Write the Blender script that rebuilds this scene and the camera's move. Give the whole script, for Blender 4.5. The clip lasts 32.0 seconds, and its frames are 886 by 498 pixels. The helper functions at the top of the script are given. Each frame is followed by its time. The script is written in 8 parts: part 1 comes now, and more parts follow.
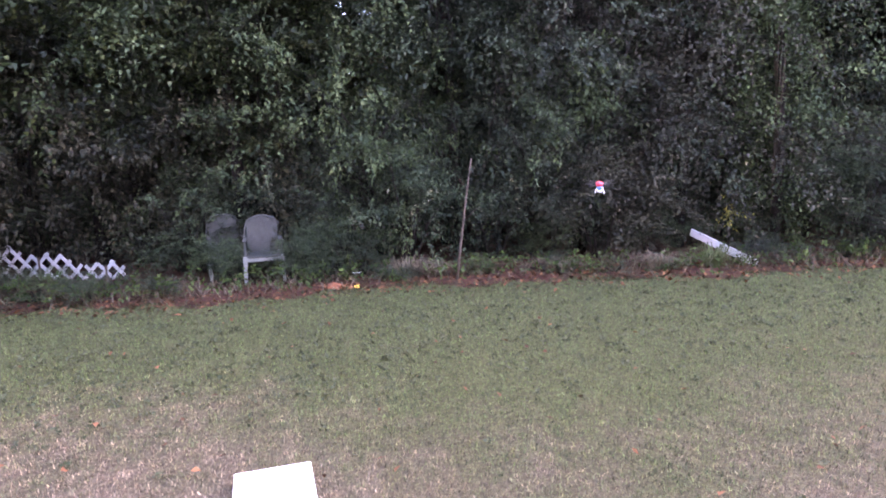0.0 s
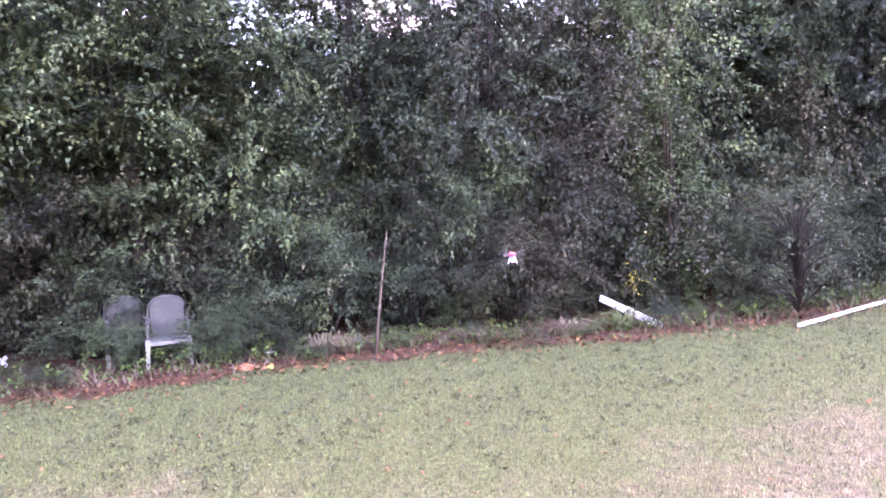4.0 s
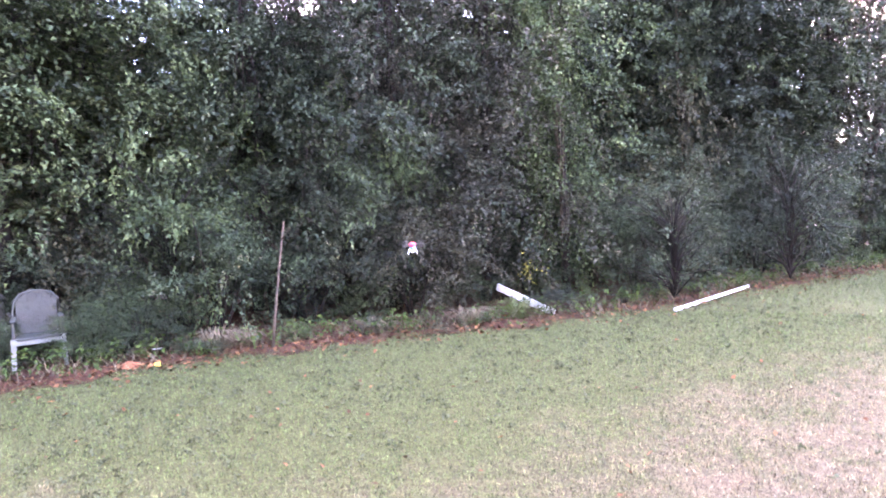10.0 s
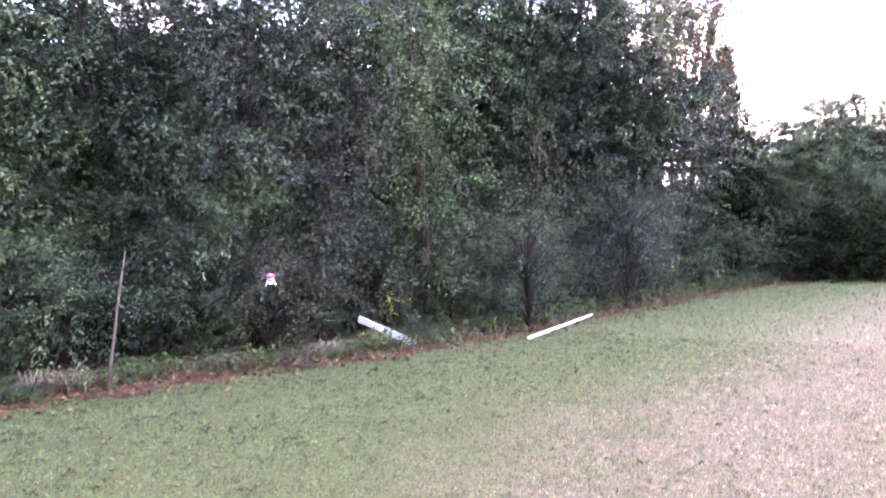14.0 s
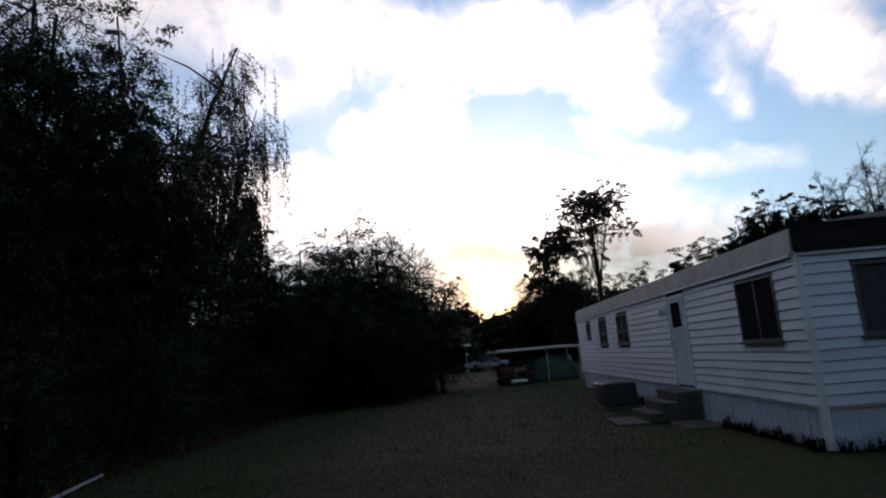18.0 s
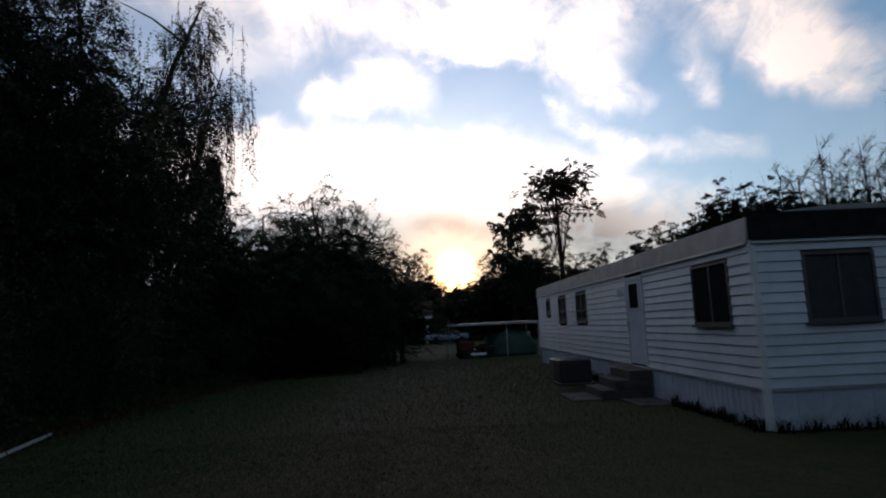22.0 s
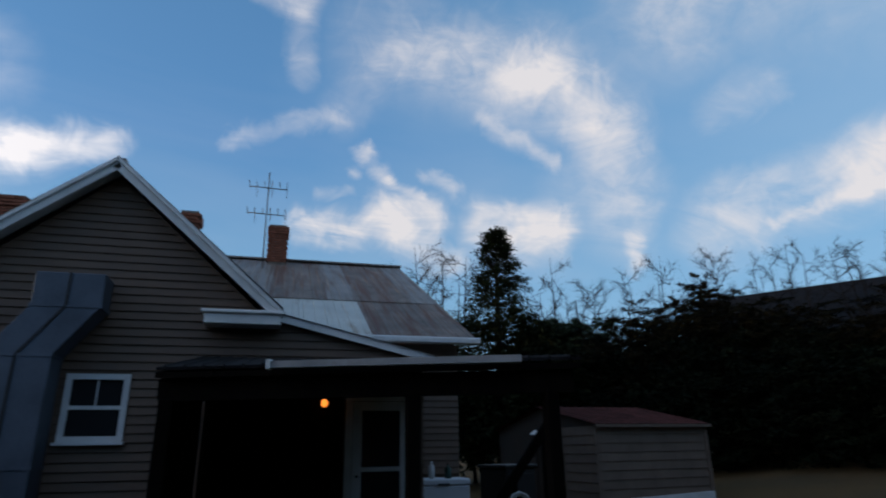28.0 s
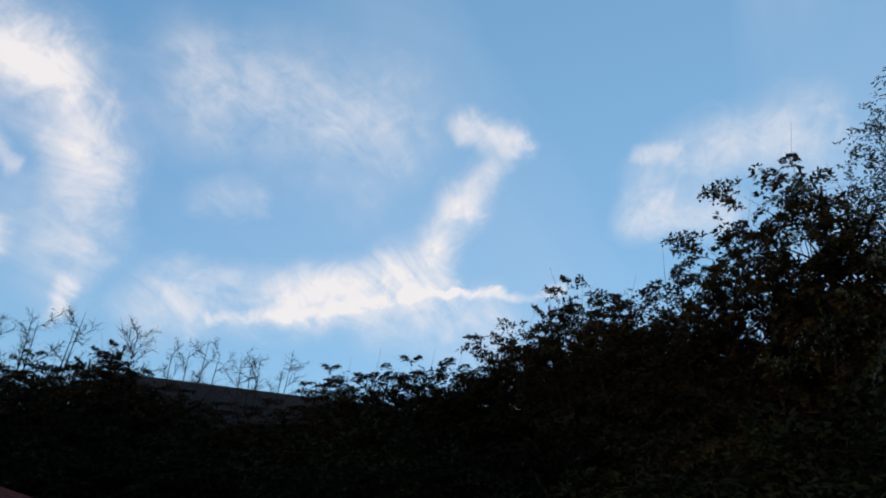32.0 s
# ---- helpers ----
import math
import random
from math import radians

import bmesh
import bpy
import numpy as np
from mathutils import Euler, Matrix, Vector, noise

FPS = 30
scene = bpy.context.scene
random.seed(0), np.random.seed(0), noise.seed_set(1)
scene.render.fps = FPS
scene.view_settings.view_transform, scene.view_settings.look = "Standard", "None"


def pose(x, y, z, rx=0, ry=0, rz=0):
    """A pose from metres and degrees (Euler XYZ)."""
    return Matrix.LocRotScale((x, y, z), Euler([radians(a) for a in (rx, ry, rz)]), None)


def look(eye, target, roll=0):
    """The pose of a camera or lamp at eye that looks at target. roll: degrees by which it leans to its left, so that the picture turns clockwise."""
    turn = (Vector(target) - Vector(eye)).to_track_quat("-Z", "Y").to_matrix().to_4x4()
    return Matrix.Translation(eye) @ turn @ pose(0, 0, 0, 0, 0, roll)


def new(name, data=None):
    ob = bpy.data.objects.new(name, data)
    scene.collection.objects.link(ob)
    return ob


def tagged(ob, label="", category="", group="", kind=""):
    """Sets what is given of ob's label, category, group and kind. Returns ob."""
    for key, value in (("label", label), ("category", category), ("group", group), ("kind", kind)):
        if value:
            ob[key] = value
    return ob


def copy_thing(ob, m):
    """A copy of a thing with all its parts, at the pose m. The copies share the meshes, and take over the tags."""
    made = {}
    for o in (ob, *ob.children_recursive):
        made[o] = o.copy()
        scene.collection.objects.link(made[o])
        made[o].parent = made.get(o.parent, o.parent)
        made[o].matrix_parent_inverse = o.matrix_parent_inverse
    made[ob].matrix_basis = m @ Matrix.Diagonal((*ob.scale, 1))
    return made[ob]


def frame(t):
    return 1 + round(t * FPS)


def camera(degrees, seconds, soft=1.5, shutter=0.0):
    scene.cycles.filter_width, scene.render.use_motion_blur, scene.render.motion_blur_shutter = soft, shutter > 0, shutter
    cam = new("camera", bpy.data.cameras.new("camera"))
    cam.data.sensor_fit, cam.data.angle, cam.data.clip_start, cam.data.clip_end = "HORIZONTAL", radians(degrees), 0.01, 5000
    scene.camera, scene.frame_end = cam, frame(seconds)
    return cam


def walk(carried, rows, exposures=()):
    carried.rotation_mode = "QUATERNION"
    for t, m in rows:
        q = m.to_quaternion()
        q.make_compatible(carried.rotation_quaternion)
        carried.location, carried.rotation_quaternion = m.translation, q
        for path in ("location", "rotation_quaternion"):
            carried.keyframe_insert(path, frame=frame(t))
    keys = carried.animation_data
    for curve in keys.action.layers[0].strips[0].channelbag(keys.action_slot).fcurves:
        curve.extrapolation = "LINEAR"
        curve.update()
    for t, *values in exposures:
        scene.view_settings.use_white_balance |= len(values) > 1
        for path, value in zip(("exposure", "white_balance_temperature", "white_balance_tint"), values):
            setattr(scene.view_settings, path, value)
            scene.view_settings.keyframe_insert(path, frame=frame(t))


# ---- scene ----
cam = camera(72.4, 32.0, soft=1.9, shutter=0.3)
PATH = [
    (0.0, pose(0, 0, 1.7, 81.89, 1.86, 75.10)),
    (0.5, pose(0, 0, 1.7, 83.76, 2.02, 74.95)),
    (1.0, pose(0, 0, 1.7, 86.63, 2.28, 74.48)),
    (1.5, pose(0, 0, 1.7, 89.76, 2.44, 72.60)),
    (2.0, pose(0, 0, 1.7, 90.95, 2.81, 68.80)),
    (2.5, pose(0, 0, 1.7, 91.79, 2.59, 64.66)),
    (3.0, pose(0, 0, 1.7, 91.27, 3.06, 65.22)),
    (3.5, pose(0, 0, 1.7, 89.77, 2.98, 66.76)),
    (5.5, pose(0, 0, 1.7, 85.97, 2.32, 65.84)),
    (6.0, pose(0, 0, 1.7, 86.71, 2.31, 64.38)),
    (6.5, pose(0, 0, 1.7, 86.88, 2.48, 61.77)),
    (7.0, pose(0, 0, 1.7, 86.82, 2.97, 61.29)),
    (7.5, pose(0, 0, 1.7, 86.62, 3.21, 61.25)),
    (8.0, pose(0, 0, 1.7, 86.32, 3.13, 61.25)),
    (8.5, pose(0, 0, 1.7, 86.29, 3.06, 61.35)),
    (9.0, pose(0, 0, 1.7, 86.29, 2.95, 61.15)),
    (9.5, pose(0, 0, 1.7, 86.75, 2.69, 59.68)),
    (10.0, pose(0, 0, 1.7, 87.06, 2.66, 57.72)),
    (10.5, pose(0, 0, 1.7, 85.04, 2.56, 53.72)),
    (11.0, pose(0, 0, 1.7, 85.23, 2.87, 52.40)),
    (11.5, pose(0, 0, 1.7, 85.11, 3.07, 51.81)),
    (12.0, pose(0, 0, 1.7, 85.57, 3.27, 51.83)),
    (12.5, pose(0, 0, 1.7, 86.20, 3.44, 51.75)),
    (13.0, pose(0, 0, 1.7, 87.04, 3.26, 50.83)),
    (13.5, pose(0, 0, 1.7, 86.17, 3.22, 47.70)),
    (14.0, pose(0, 0, 1.7, 89.51, 2.00, 44.73)),
    (14.5, pose(0, 0, 1.7, 93.04, 2.23, 40.97)),
    (15.0, pose(0, 0, 1.7, 97.28, 2.83, 31.04)),
    (15.5, pose(0, 0, 1.7, 101.61, 3.35, 20.22)),
    (17.5, pose(0, 0, 1.7, 100.62, 2.47, -1.45)),
    (18.0, pose(0, 0, 1.7, 100.00, 4.80, 2.31)),
    (18.5, pose(0, 0, 1.7, 99.43, 5.22, 4.56)),
    (19.0, pose(0, 0, 1.7, 98.67, 4.90, 5.26)),
    (19.5, pose(0, 0, 1.7, 98.19, 4.09, 5.85)),
    (20.0, pose(0, 0, 1.7, 97.94, 4.32, 5.76)),
    (20.5, pose(0, 0, 1.7, 97.94, 4.75, 5.63)),
    (21.0, pose(0, 0, 1.7, 97.46, 4.59, 4.79)),
    (21.5, pose(0, 0, 1.7, 97.14, 3.83, 2.45)),
    (22.0, pose(0, 0, 1.7, 97.16, 2.65, -1.35)),
    (22.5, pose(0, 0, 1.7, 97.63, 2.05, -5.83)),
    (23.0, pose(0, 0, 1.7, 98.12, -0.12, -11.79)),
    (23.5, pose(0, 0, 1.7, 98.50, 0.84, -17.64)),
    (24.0, pose(0, 0, 1.7, 98.77, 1.86, -23.14)),
    (24.5, pose(0, 0, 1.7, 101.08, -0.49, -30.60)),
    (26.5, pose(0, 0, 1.7, 107.36, 0.52, -68.36)),
    (27.0, pose(0, 0, 1.7, 109.89, 1.30, -80.61)),
    (27.5, pose(0, 0, 1.7, 109.44, 1.43, -93.33)),
    (28.0, pose(0, 0, 1.7, 108.35, 0.87, -104.63)),
    (28.5, pose(0, 0, 1.7, 107.50, 0.72, -113.98)),
    (29.0, pose(0, 0, 1.7, 107.32, 0.43, -122.65)),
    (29.5, pose(0, 0, 1.7, 107.80, -1.98, -131.51)),
    (30.0, pose(0, 0, 1.7, 109.45, -2.75, -139.71)),
    (30.5, pose(0, 0, 1.7, 111.01, -3.15, -146.00)),
    (31.0, pose(0, 0, 1.7, 112.87, -4.47, -152.30)),
    (31.5, pose(0, 0, 1.7, 115.04, -4.24, -156.36)),
    (32.0, pose(0, 0, 1.7, 116.82, -3.00, -158.34)),
]
walk(cam, PATH, exposures=[
    (0.0, 5.1, 8300, 68), (1.0, 5.65, 8300, 72), (2.0, 5.95, 8300, 75), (3.0, 6.2, 8300, 77), (6.0, 6.15, 8200, 73), (9.0, 6.2, 8300, 67), (13.0, 5.8, 8300, 61), (15.5, 5.9, 8100, 52), (16.4, 2.6, 7600, 28),
    (17.5, 0.25, 7600, 22), (18.3, -0.1, 7600, 22), (19.0, -0.4, 7600, 22), (23.0, -0.35, 7600, 20), (24.5, -0.25, 7300, 16), (26.5, 0.05, 6900, 16), (28.0, 0.4, 6700, 14), (32.0, 0.6, 6800, 14)])

# ---- world and sun ----
SUN_AZ, SUN_EL = 2.7, 5.0   # degrees: clockwise from +y, above the horizon
sun_dir = Vector((math.sin(radians(SUN_AZ)) * math.cos(radians(SUN_EL)),
                  math.cos(radians(SUN_AZ)) * math.cos(radians(SUN_EL)), math.sin(radians(SUN_EL))))


def node(tree, kind, x=None, **values):
    n = tree.nodes.new(kind)
    for key, value in (x or {}).items():
        n.inputs[key].default_value = value
    return n


def math_node(tree, op, a, b=None, c=None, clamp=False):
    n = tree.nodes.new("ShaderNodeMath")
    n.operation, n.use_clamp = op, clamp
    for i, v in enumerate((a, b, c)):
        if v is None:
            continue
        if isinstance(v, (int, float)):
            n.inputs[i].default_value = v
        else:
            tree.links.new(v, n.inputs[i])
    return n.outputs[0]


def ramp(tree, fac, stops, mode="LINEAR"):
    n = tree.nodes.new("ShaderNodeValToRGB")
    n.color_ramp.interpolation = mode
    els = n.color_ramp.elements
    while len(els) < len(stops):
        els.new(0.5)
    for e, (p, c) in zip(els, stops):
        e.position = p
        e.color = (*c, 1) if len(c) == 3 else c
    tree.links.new(fac, n.inputs[0])
    return n.outputs[0]


def mix(tree, fac, a, b, blend="MIX"):
    n = tree.nodes.new("ShaderNodeMix")
    n.data_type, n.blend_type = "RGBA", blend
    for i, v in ((0, fac), (6, a), (7, b)):
        if isinstance(v, (int, float)):
            n.inputs[i].default_value = v
        elif isinstance(v, tuple):
            n.inputs[i].default_value = (*v, 1)
        else:
            tree.links.new(v, n.inputs[i])
    return n.outputs[2]


# clouds as soft strokes: azimuth and elevation of both ends, half width (degrees), density
SUNWARD = (
    (-19.9, 13.7, 1.6, 13.5, 3.8, 1.30), (-1.1, 13.5, 15.9, 11.4, 3.6, 1.20), (-13.5, 16.7, 7.2, 15.5, 2.1, 0.90), (14.3, 10.9, 22.5, 9.4, 2.5, 0.70),
    (0.2, 9.9, 22.1, 6.8, 1.5, 0.55), (-13.9, 9.9, -2.7, 7.8, 0.9, 0.50), (-4.7, 22.6, -0.3, 22.0, 1.8, 0.75), (-9.3, 21.9, -5.5, 20.7, 1.0, 0.45),
    (-19.5, 24.0, -12.9, 25.7, 2.1, 0.40), (-0.1, 18.6, 1.8, 18.6, 0.6, 0.40), (-11.5, 29.4, 8.5, 27.7, 3.6, 1.20), (5.7, 27.4, 18.6, 25.7, 3.1, 1.10),
    (1.6, 24.8, 11.3, 23.1, 0.9, 0.60), (-30.0, 14.0, -18.0, 14.0, 4.0, 1.00), (-40.0, 30.0, -12.0, 31.0, 4.0, 0.70))
CLAWS = (
    (-8.9, 21.2, -2.8, 22.6, 1.8, 0.60), (13.8, 23.3, 18.2, 20.7, 2.0, 0.80), (18.2, 21.7, 20.9, 18.8, 1.1, 0.60),
    (24.8, 23.8, 26.2, 19.0, 1.2, 0.55), (29.1, 24.8, 33.9, 20.9, 2.5, 0.90), (32.6, 20.6, 37.4, 18.4, 2.2, 1.00), (13.7, 18.7, 19.5, 14.5, 1.2, 0.70),
    (19.7, 15.0, 30.1, 13.6, 1.0, 0.50), (22.0, 28.1, 35.5, 25.2, 2.6, 0.80), (35.0, 28.2, 48.3, 30.5, 1.6, 0.50), (21.2, 9.9, 26.4, 9.5, 1.4, 0.50),
    (14.8, 9.2, 21.2, 8.1, 1.2, 0.50), (45.3, 12.7, 48.9, 13.5, 0.9, 0.50))
HOUSE_SIDE = (
    (38.5, 29.9, 49.6, 30.6, 2.8, 0.50), (48.7, 30.2, 63.4, 29.2, 2.6, 0.30), (39.0, 34.0, 50.4, 36.8, 3.1, 0.25), (46.5, 20.1, 52.0, 22.2, 2.1, 1.00),
    (51.0, 19.8, 60.8, 17.8, 1.8, 0.75), (42.0, 19.3, 46.2, 19.1, 1.6, 0.80), (44.8, 13.5, 49.4, 14.1, 1.6, 0.70), (62.3, 21.5, 67.3, 23.3, 2.1, 1.00),
    (67.3, 23.4, 73.1, 25.9, 1.4, 0.80), (82.8, 41.5, 89.3, 40.2, 1.8, 0.90), (89.4, 38.1, 90.2, 33.6, 1.2, 0.42), (83.6, 26.9, 94.6, 30.7, 0.8, 0.42),
    (94.5, 31.1, 98.6, 35.0, 1.7, 0.30), (99.0, 37.3, 116.5, 33.6, 4.3, 0.34))
PUFFS = (
    (97.1, 27.6, 97.3, 27.3, 1.0, 0.90), (96.0, 25.3, 96.2, 25.1, 0.7, 0.55), (98.8, 25.6, 99.6, 24.3, 0.9, 0.80), (100.1, 24.0, 102.6, 22.9, 0.6, 0.55),
    (103.4, 25.1, 106.4, 23.4, 0.7, 0.50), (92.5, 22.8, 95.2, 23.1, 0.6, 0.40), (91.3, 19.8, 100.4, 20.0, 1.4, 0.95), (98.8, 21.4, 103.9, 21.1, 1.6, 0.95),
    (100.4, 18.9, 106.3, 17.2, 1.5, 0.80), (109.3, 20.5, 116.0, 19.6, 2.1, 0.90), (111.2, 18.2, 116.1, 17.3, 1.6, 0.70), (123.3, 17.9, 123.4, 15.9, 1.0, 0.75))
VEILS = (
    (104.3, 37.0, 114.1, 33.8, 3.8, 0.36), (115.3, 33.3, 121.5, 28.5, 3.2, 0.46), (121.0, 28.5, 123.4, 22.2, 2.6, 0.42), (118.0, 23.2, 122.6, 18.4, 2.5, 0.26),
    (109.8, 30.7, 115.9, 25.7, 0.9, 0.42), (130.2, 36.6, 146.4, 33.9, 4.9, 0.24), (147.2, 22.2, 155.9, 26.5, 2.7, 0.44), (156.0, 26.9, 159.2, 31.2, 2.2, 0.44),
    (135.3, 17.5, 146.9, 20.2, 0.6, 0.50), (147.5, 20.5, 158.0, 22.5, 0.5, 0.60), (157.5, 22.4, 169.0, 23.4, 0.5, 0.62), (150.3, 20.6, 161.2, 20.1, 3.1, 0.42))
BEHIND = (
    (128.9, 37.1, 148.5, 38.4, 5.5, 0.30), (158.3, 38.0, 164.7, 37.4, 1.4, 0.62), (164.0, 36.9, 159.2, 31.2, 1.6, 0.50), (131.1, 18.6, 142.3, 20.5, 3.2, 0.66),
    (143.2, 21.8, 155.1, 23.0, 2.7, 0.60), (131.3, 28.0, 136.3, 29.0, 1.2, 0.25), (177.8, 34.5, -177.7, 33.8, 0.7, 0.38),
    (177.1, 29.0, -174.9, 28.2, 2.2, 0.55), (179.5, 32.0, -167.8, 34.9, 2.8, 0.35), (-173.4, 33.8, -166.7, 32.8, 2.5, 0.30))


def sky_way(az, el):
    a, e = radians(az), radians(el)
    return Vector((math.sin(a) * math.cos(e), math.cos(a) * math.cos(e), math.sin(e)))


def cloud_strokes(t, way, strokes, total):
    """Adds the density of each stroke along the (ruffled) direction of sight."""
    def dot_with(v):
        n = t.nodes.new("ShaderNodeVectorMath")
        n.operation = "DOT_PRODUCT"
        t.links.new(way, n.inputs[0])
        n.inputs[1].default_value = v
        return n.outputs["Value"]
    for az0, el0, az1, el1, wide, dense in strokes:
        p, q = sky_way(az0, el0), sky_way(az1, el1)
        c = (p + q).normalized()
        e1 = (q - p).normalized()
        e2 = c.cross(e1)
        half, w = (q - p).length / 2, radians(wide) * 1.6
        u = math_node(t, "MAXIMUM", math_node(t, "SUBTRACT", math_node(t, "ABSOLUTE", dot_with(e1)), half), 0.0)
        v = dot_with(e2)
        d = math_node(t, "MULTIPLY_ADD", u, u, math_node(t, "MULTIPLY", v, v))
        k = math_node(t, "MULTIPLY_ADD", d, -1.0 / (w * w), 1.0, clamp=True)
        total = math_node(t, "MULTIPLY_ADD", math_node(t, "MULTIPLY", k, k), dense, total)
    return total


def make_world():
    w = bpy.data.worlds.new("evening_sky")
    scene.world = w
    w.use_nodes = True
    t = w.node_tree
    t.nodes.clear()
    out = t.nodes.new("ShaderNodeOutputWorld")
    sky = t.nodes.new("ShaderNodeTexSky")
    sky.sky_type, sky.sun_disc = "NISHITA", False
    sky.sun_elevation, sky.sun_rotation = radians(SUN_EL + 6), radians(SUN_AZ)
    sky.air_density, sky.dust_density, sky.ozone_density = 1.0, 0.5, 2.0
    geo = t.nodes.new("ShaderNodeTexCoord")
    sep = t.nodes.new("ShaderNodeSeparateXYZ")
    P = geo.outputs["Generated"]
    t.links.new(P, sep.inputs[0])
    X, Y, Z = sep.outputs

    def vec(op, a, b=None, scale=None):
        n = t.nodes.new("ShaderNodeVectorMath")
        n.operation = op
        for i, q in enumerate((a, b)):
            if isinstance(q, tuple):
                n.inputs[i].default_value = q
            elif q is not None:
                t.links.new(q, n.inputs[i])
        if scale is not None:
            if isinstance(scale, (int, float)):
                n.inputs["Scale"].default_value = scale
            else:
                t.links.new(scale, n.inputs["Scale"])
        return n.outputs[0]
    # ruffled directions: broad billows, then fine fibres
    broad = node(t, "ShaderNodeTexNoise", {"Scale": 5.5, "Detail": 3.0, "Roughness": 0.5})
    fray = node(t, "ShaderNodeTexNoise", {"Scale": 21.0, "Detail": 5.0, "Roughness": 0.6, "Distortion": 0.6})
    t.links.new(P, broad.inputs["Vector"]); t.links.new(P, fray.inputs["Vector"])
    way = vec("ADD", P, vec("SCALE", vec("SUBTRACT", broad.outputs["Color"], (0.5, 0.5, 0.5)), scale=0.075))
    way = vec("ADD", way, vec("SCALE", vec("SUBTRACT", fray.outputs["Color"], (0.5, 0.5, 0.5)), scale=0.042))
    # nearness to the sun
    dot = math_node(t, "MAXIMUM", math_node(t, "ADD", math_node(t, "ADD", math_node(t, "MULTIPLY", X, sun_dir.x), math_node(t, "MULTIPLY", Y, sun_dir.y)),
                                            math_node(t, "MULTIPLY", Z, sun_dir.z)), 0.0)
    near, close = math_node(t, "POWER", dot, 5.0), math_node(t, "POWER", dot, 9.0)
    glow, halo, core = math_node(t, "POWER", dot, 14.0), math_node(t, "POWER", dot, 260.0), math_node(t, "POWER", dot, 7500.0)
    total = math_node(t, "ADD", 0.0, 0.0)
    for strokes in (SUNWARD, CLAWS, HOUSE_SIDE, PUFFS, VEILS, BEHIND):
        total = cloud_strokes(t, way, strokes, total)
    # thin haze that drifts over the whole sky, more of it overhead and behind the wood
    h = math_node(t, "ADD", math_node(t, "MAXIMUM", Z, 0.0), 0.16)
    comb = t.nodes.new("ShaderNodeCombineXYZ")
    t.links.new(math_node(t, "DIVIDE", X, h), comb.inputs[0]); t.links.new(math_node(t, "DIVIDE", Y, h), comb.inputs[1])
    veil = node(t, "ShaderNodeTexNoise", {"Scale": 0.85, "Detail": 6.0, "Roughness": 0.5, "Distortion": 0.9})
    fibre = node(t, "ShaderNodeTexNoise", {"Scale": 3.4, "Detail": 6.0, "Roughness": 0.62, "Distortion": 1.5})
    offset = node(t, "ShaderNodeMapping", {"Location": (3.1, 1.7, 0.4), "Rotation": (0, 0, 0.6), "Scale": (1.0, 0.45, 1.0)})
    t.links.new(comb.outputs[0], offset.inputs[0])
    t.links.new(offset.outputs[0], veil.inputs["Vector"]); t.links.new(offset.outputs[0], fibre.inputs["Vector"])
    west = math_node(t, "MULTIPLY_ADD", X, -0.8, 0.0, clamp=True)
    high = ramp(t, Z, [(0.62, (0, 0, 0)), (0.80, (1, 1, 1))])
    thin = math_node(t, "MULTIPLY", ramp(t, veil.outputs["Fac"], [(0.42, (0, 0, 0)), (0.72, (1, 1, 1))]),
                     math_node(t, "ADD", 0.16, math_node(t, "MULTIPLY", math_node(t, "MAXIMUM", west, high), 0.75)))
    texture = ramp(t, math_node(t, "MULTIPLY_ADD", fibre.outputs["Fac"], 0.6, math_node(t, "MULTIPLY", fray.outputs["Fac"], 0.4)), [(0.36, (0.22,) * 3), (0.50, (0.60,) * 3), (0.62, (1, 1, 1))])
    south = math_node(t, "MULTIPLY_ADD", Y, -0.9, 0.05, clamp=True)
    cover = math_node(t, "ADD", math_node(t, "MULTIPLY", math_node(t, "MULTIPLY", total, texture), math_node(t, "MULTIPLY_ADD", south, 0.25, 1.0)), math_node(t, "MULTIPLY_ADD", south, 0.06, thin))
    mask = ramp(t, cover, [(0.0, (0, 0, 0)), (0.25, (0.21,) * 3), (0.55, (0.55,) * 3), (1.0, (0.95,) * 3)])
    zz = math_node(t, "ADD", Z, math_node(t, "MULTIPLY_ADD", broad.outputs["Fac"], 0.10, -0.05))
    bright = math_node(t, "ADD", math_node(t, "MULTIPLY_ADD", near, 0.9, math_node(t, "MULTIPLY_ADD", dot, 0.36, CLOUD)), math_node(t, "MULTIPLY", glow, 1.5))
    dip = ramp(t, zz, [(0.0, (0.07,) * 3), (0.10, (0.10,) * 3), (0.155, (0.22,) * 3), (0.205, (0.75,) * 3), (0.32, (1, 1, 1))])
    low = mix(t, math_node(t, "MULTIPLY", close, 1.25, clamp=True), (0.9, 0.9, 0.9), dip)
    bright = math_node(t, "MULTIPLY", bright, low)
    rgb = t.nodes.new("ShaderNodeRGB")
    rgb.outputs[0].default_value = (0.97, 0.975, 1.0, 1)
    cloud = vec("SCALE", rgb.outputs[0], scale=bright)
    air = ramp(t, Z, [(0.12, BLUE_LOW), (0.46, BLUE_HIGH), (0.75, tuple(c * 0.8 for c in BLUE_HIGH))])
    air = mix(t, south, air, (0.145, 0.37, 0.61))
    blue = mix(t, 0.7, vec("SCALE", sky.outputs[0], scale=SKY), air)
    blue = vec("SCALE", blue, scale=math_node(t, "MULTIPLY_ADD", near, math_node(t, "MULTIPLY", low, 1.6), 1.0))
    col = mix(t, mask, blue, cloud)
    rgb = t.nodes.new("ShaderNodeRGB")
    rgb.outputs[0].default_value = (1.0, 0.56, 0.19, 1)
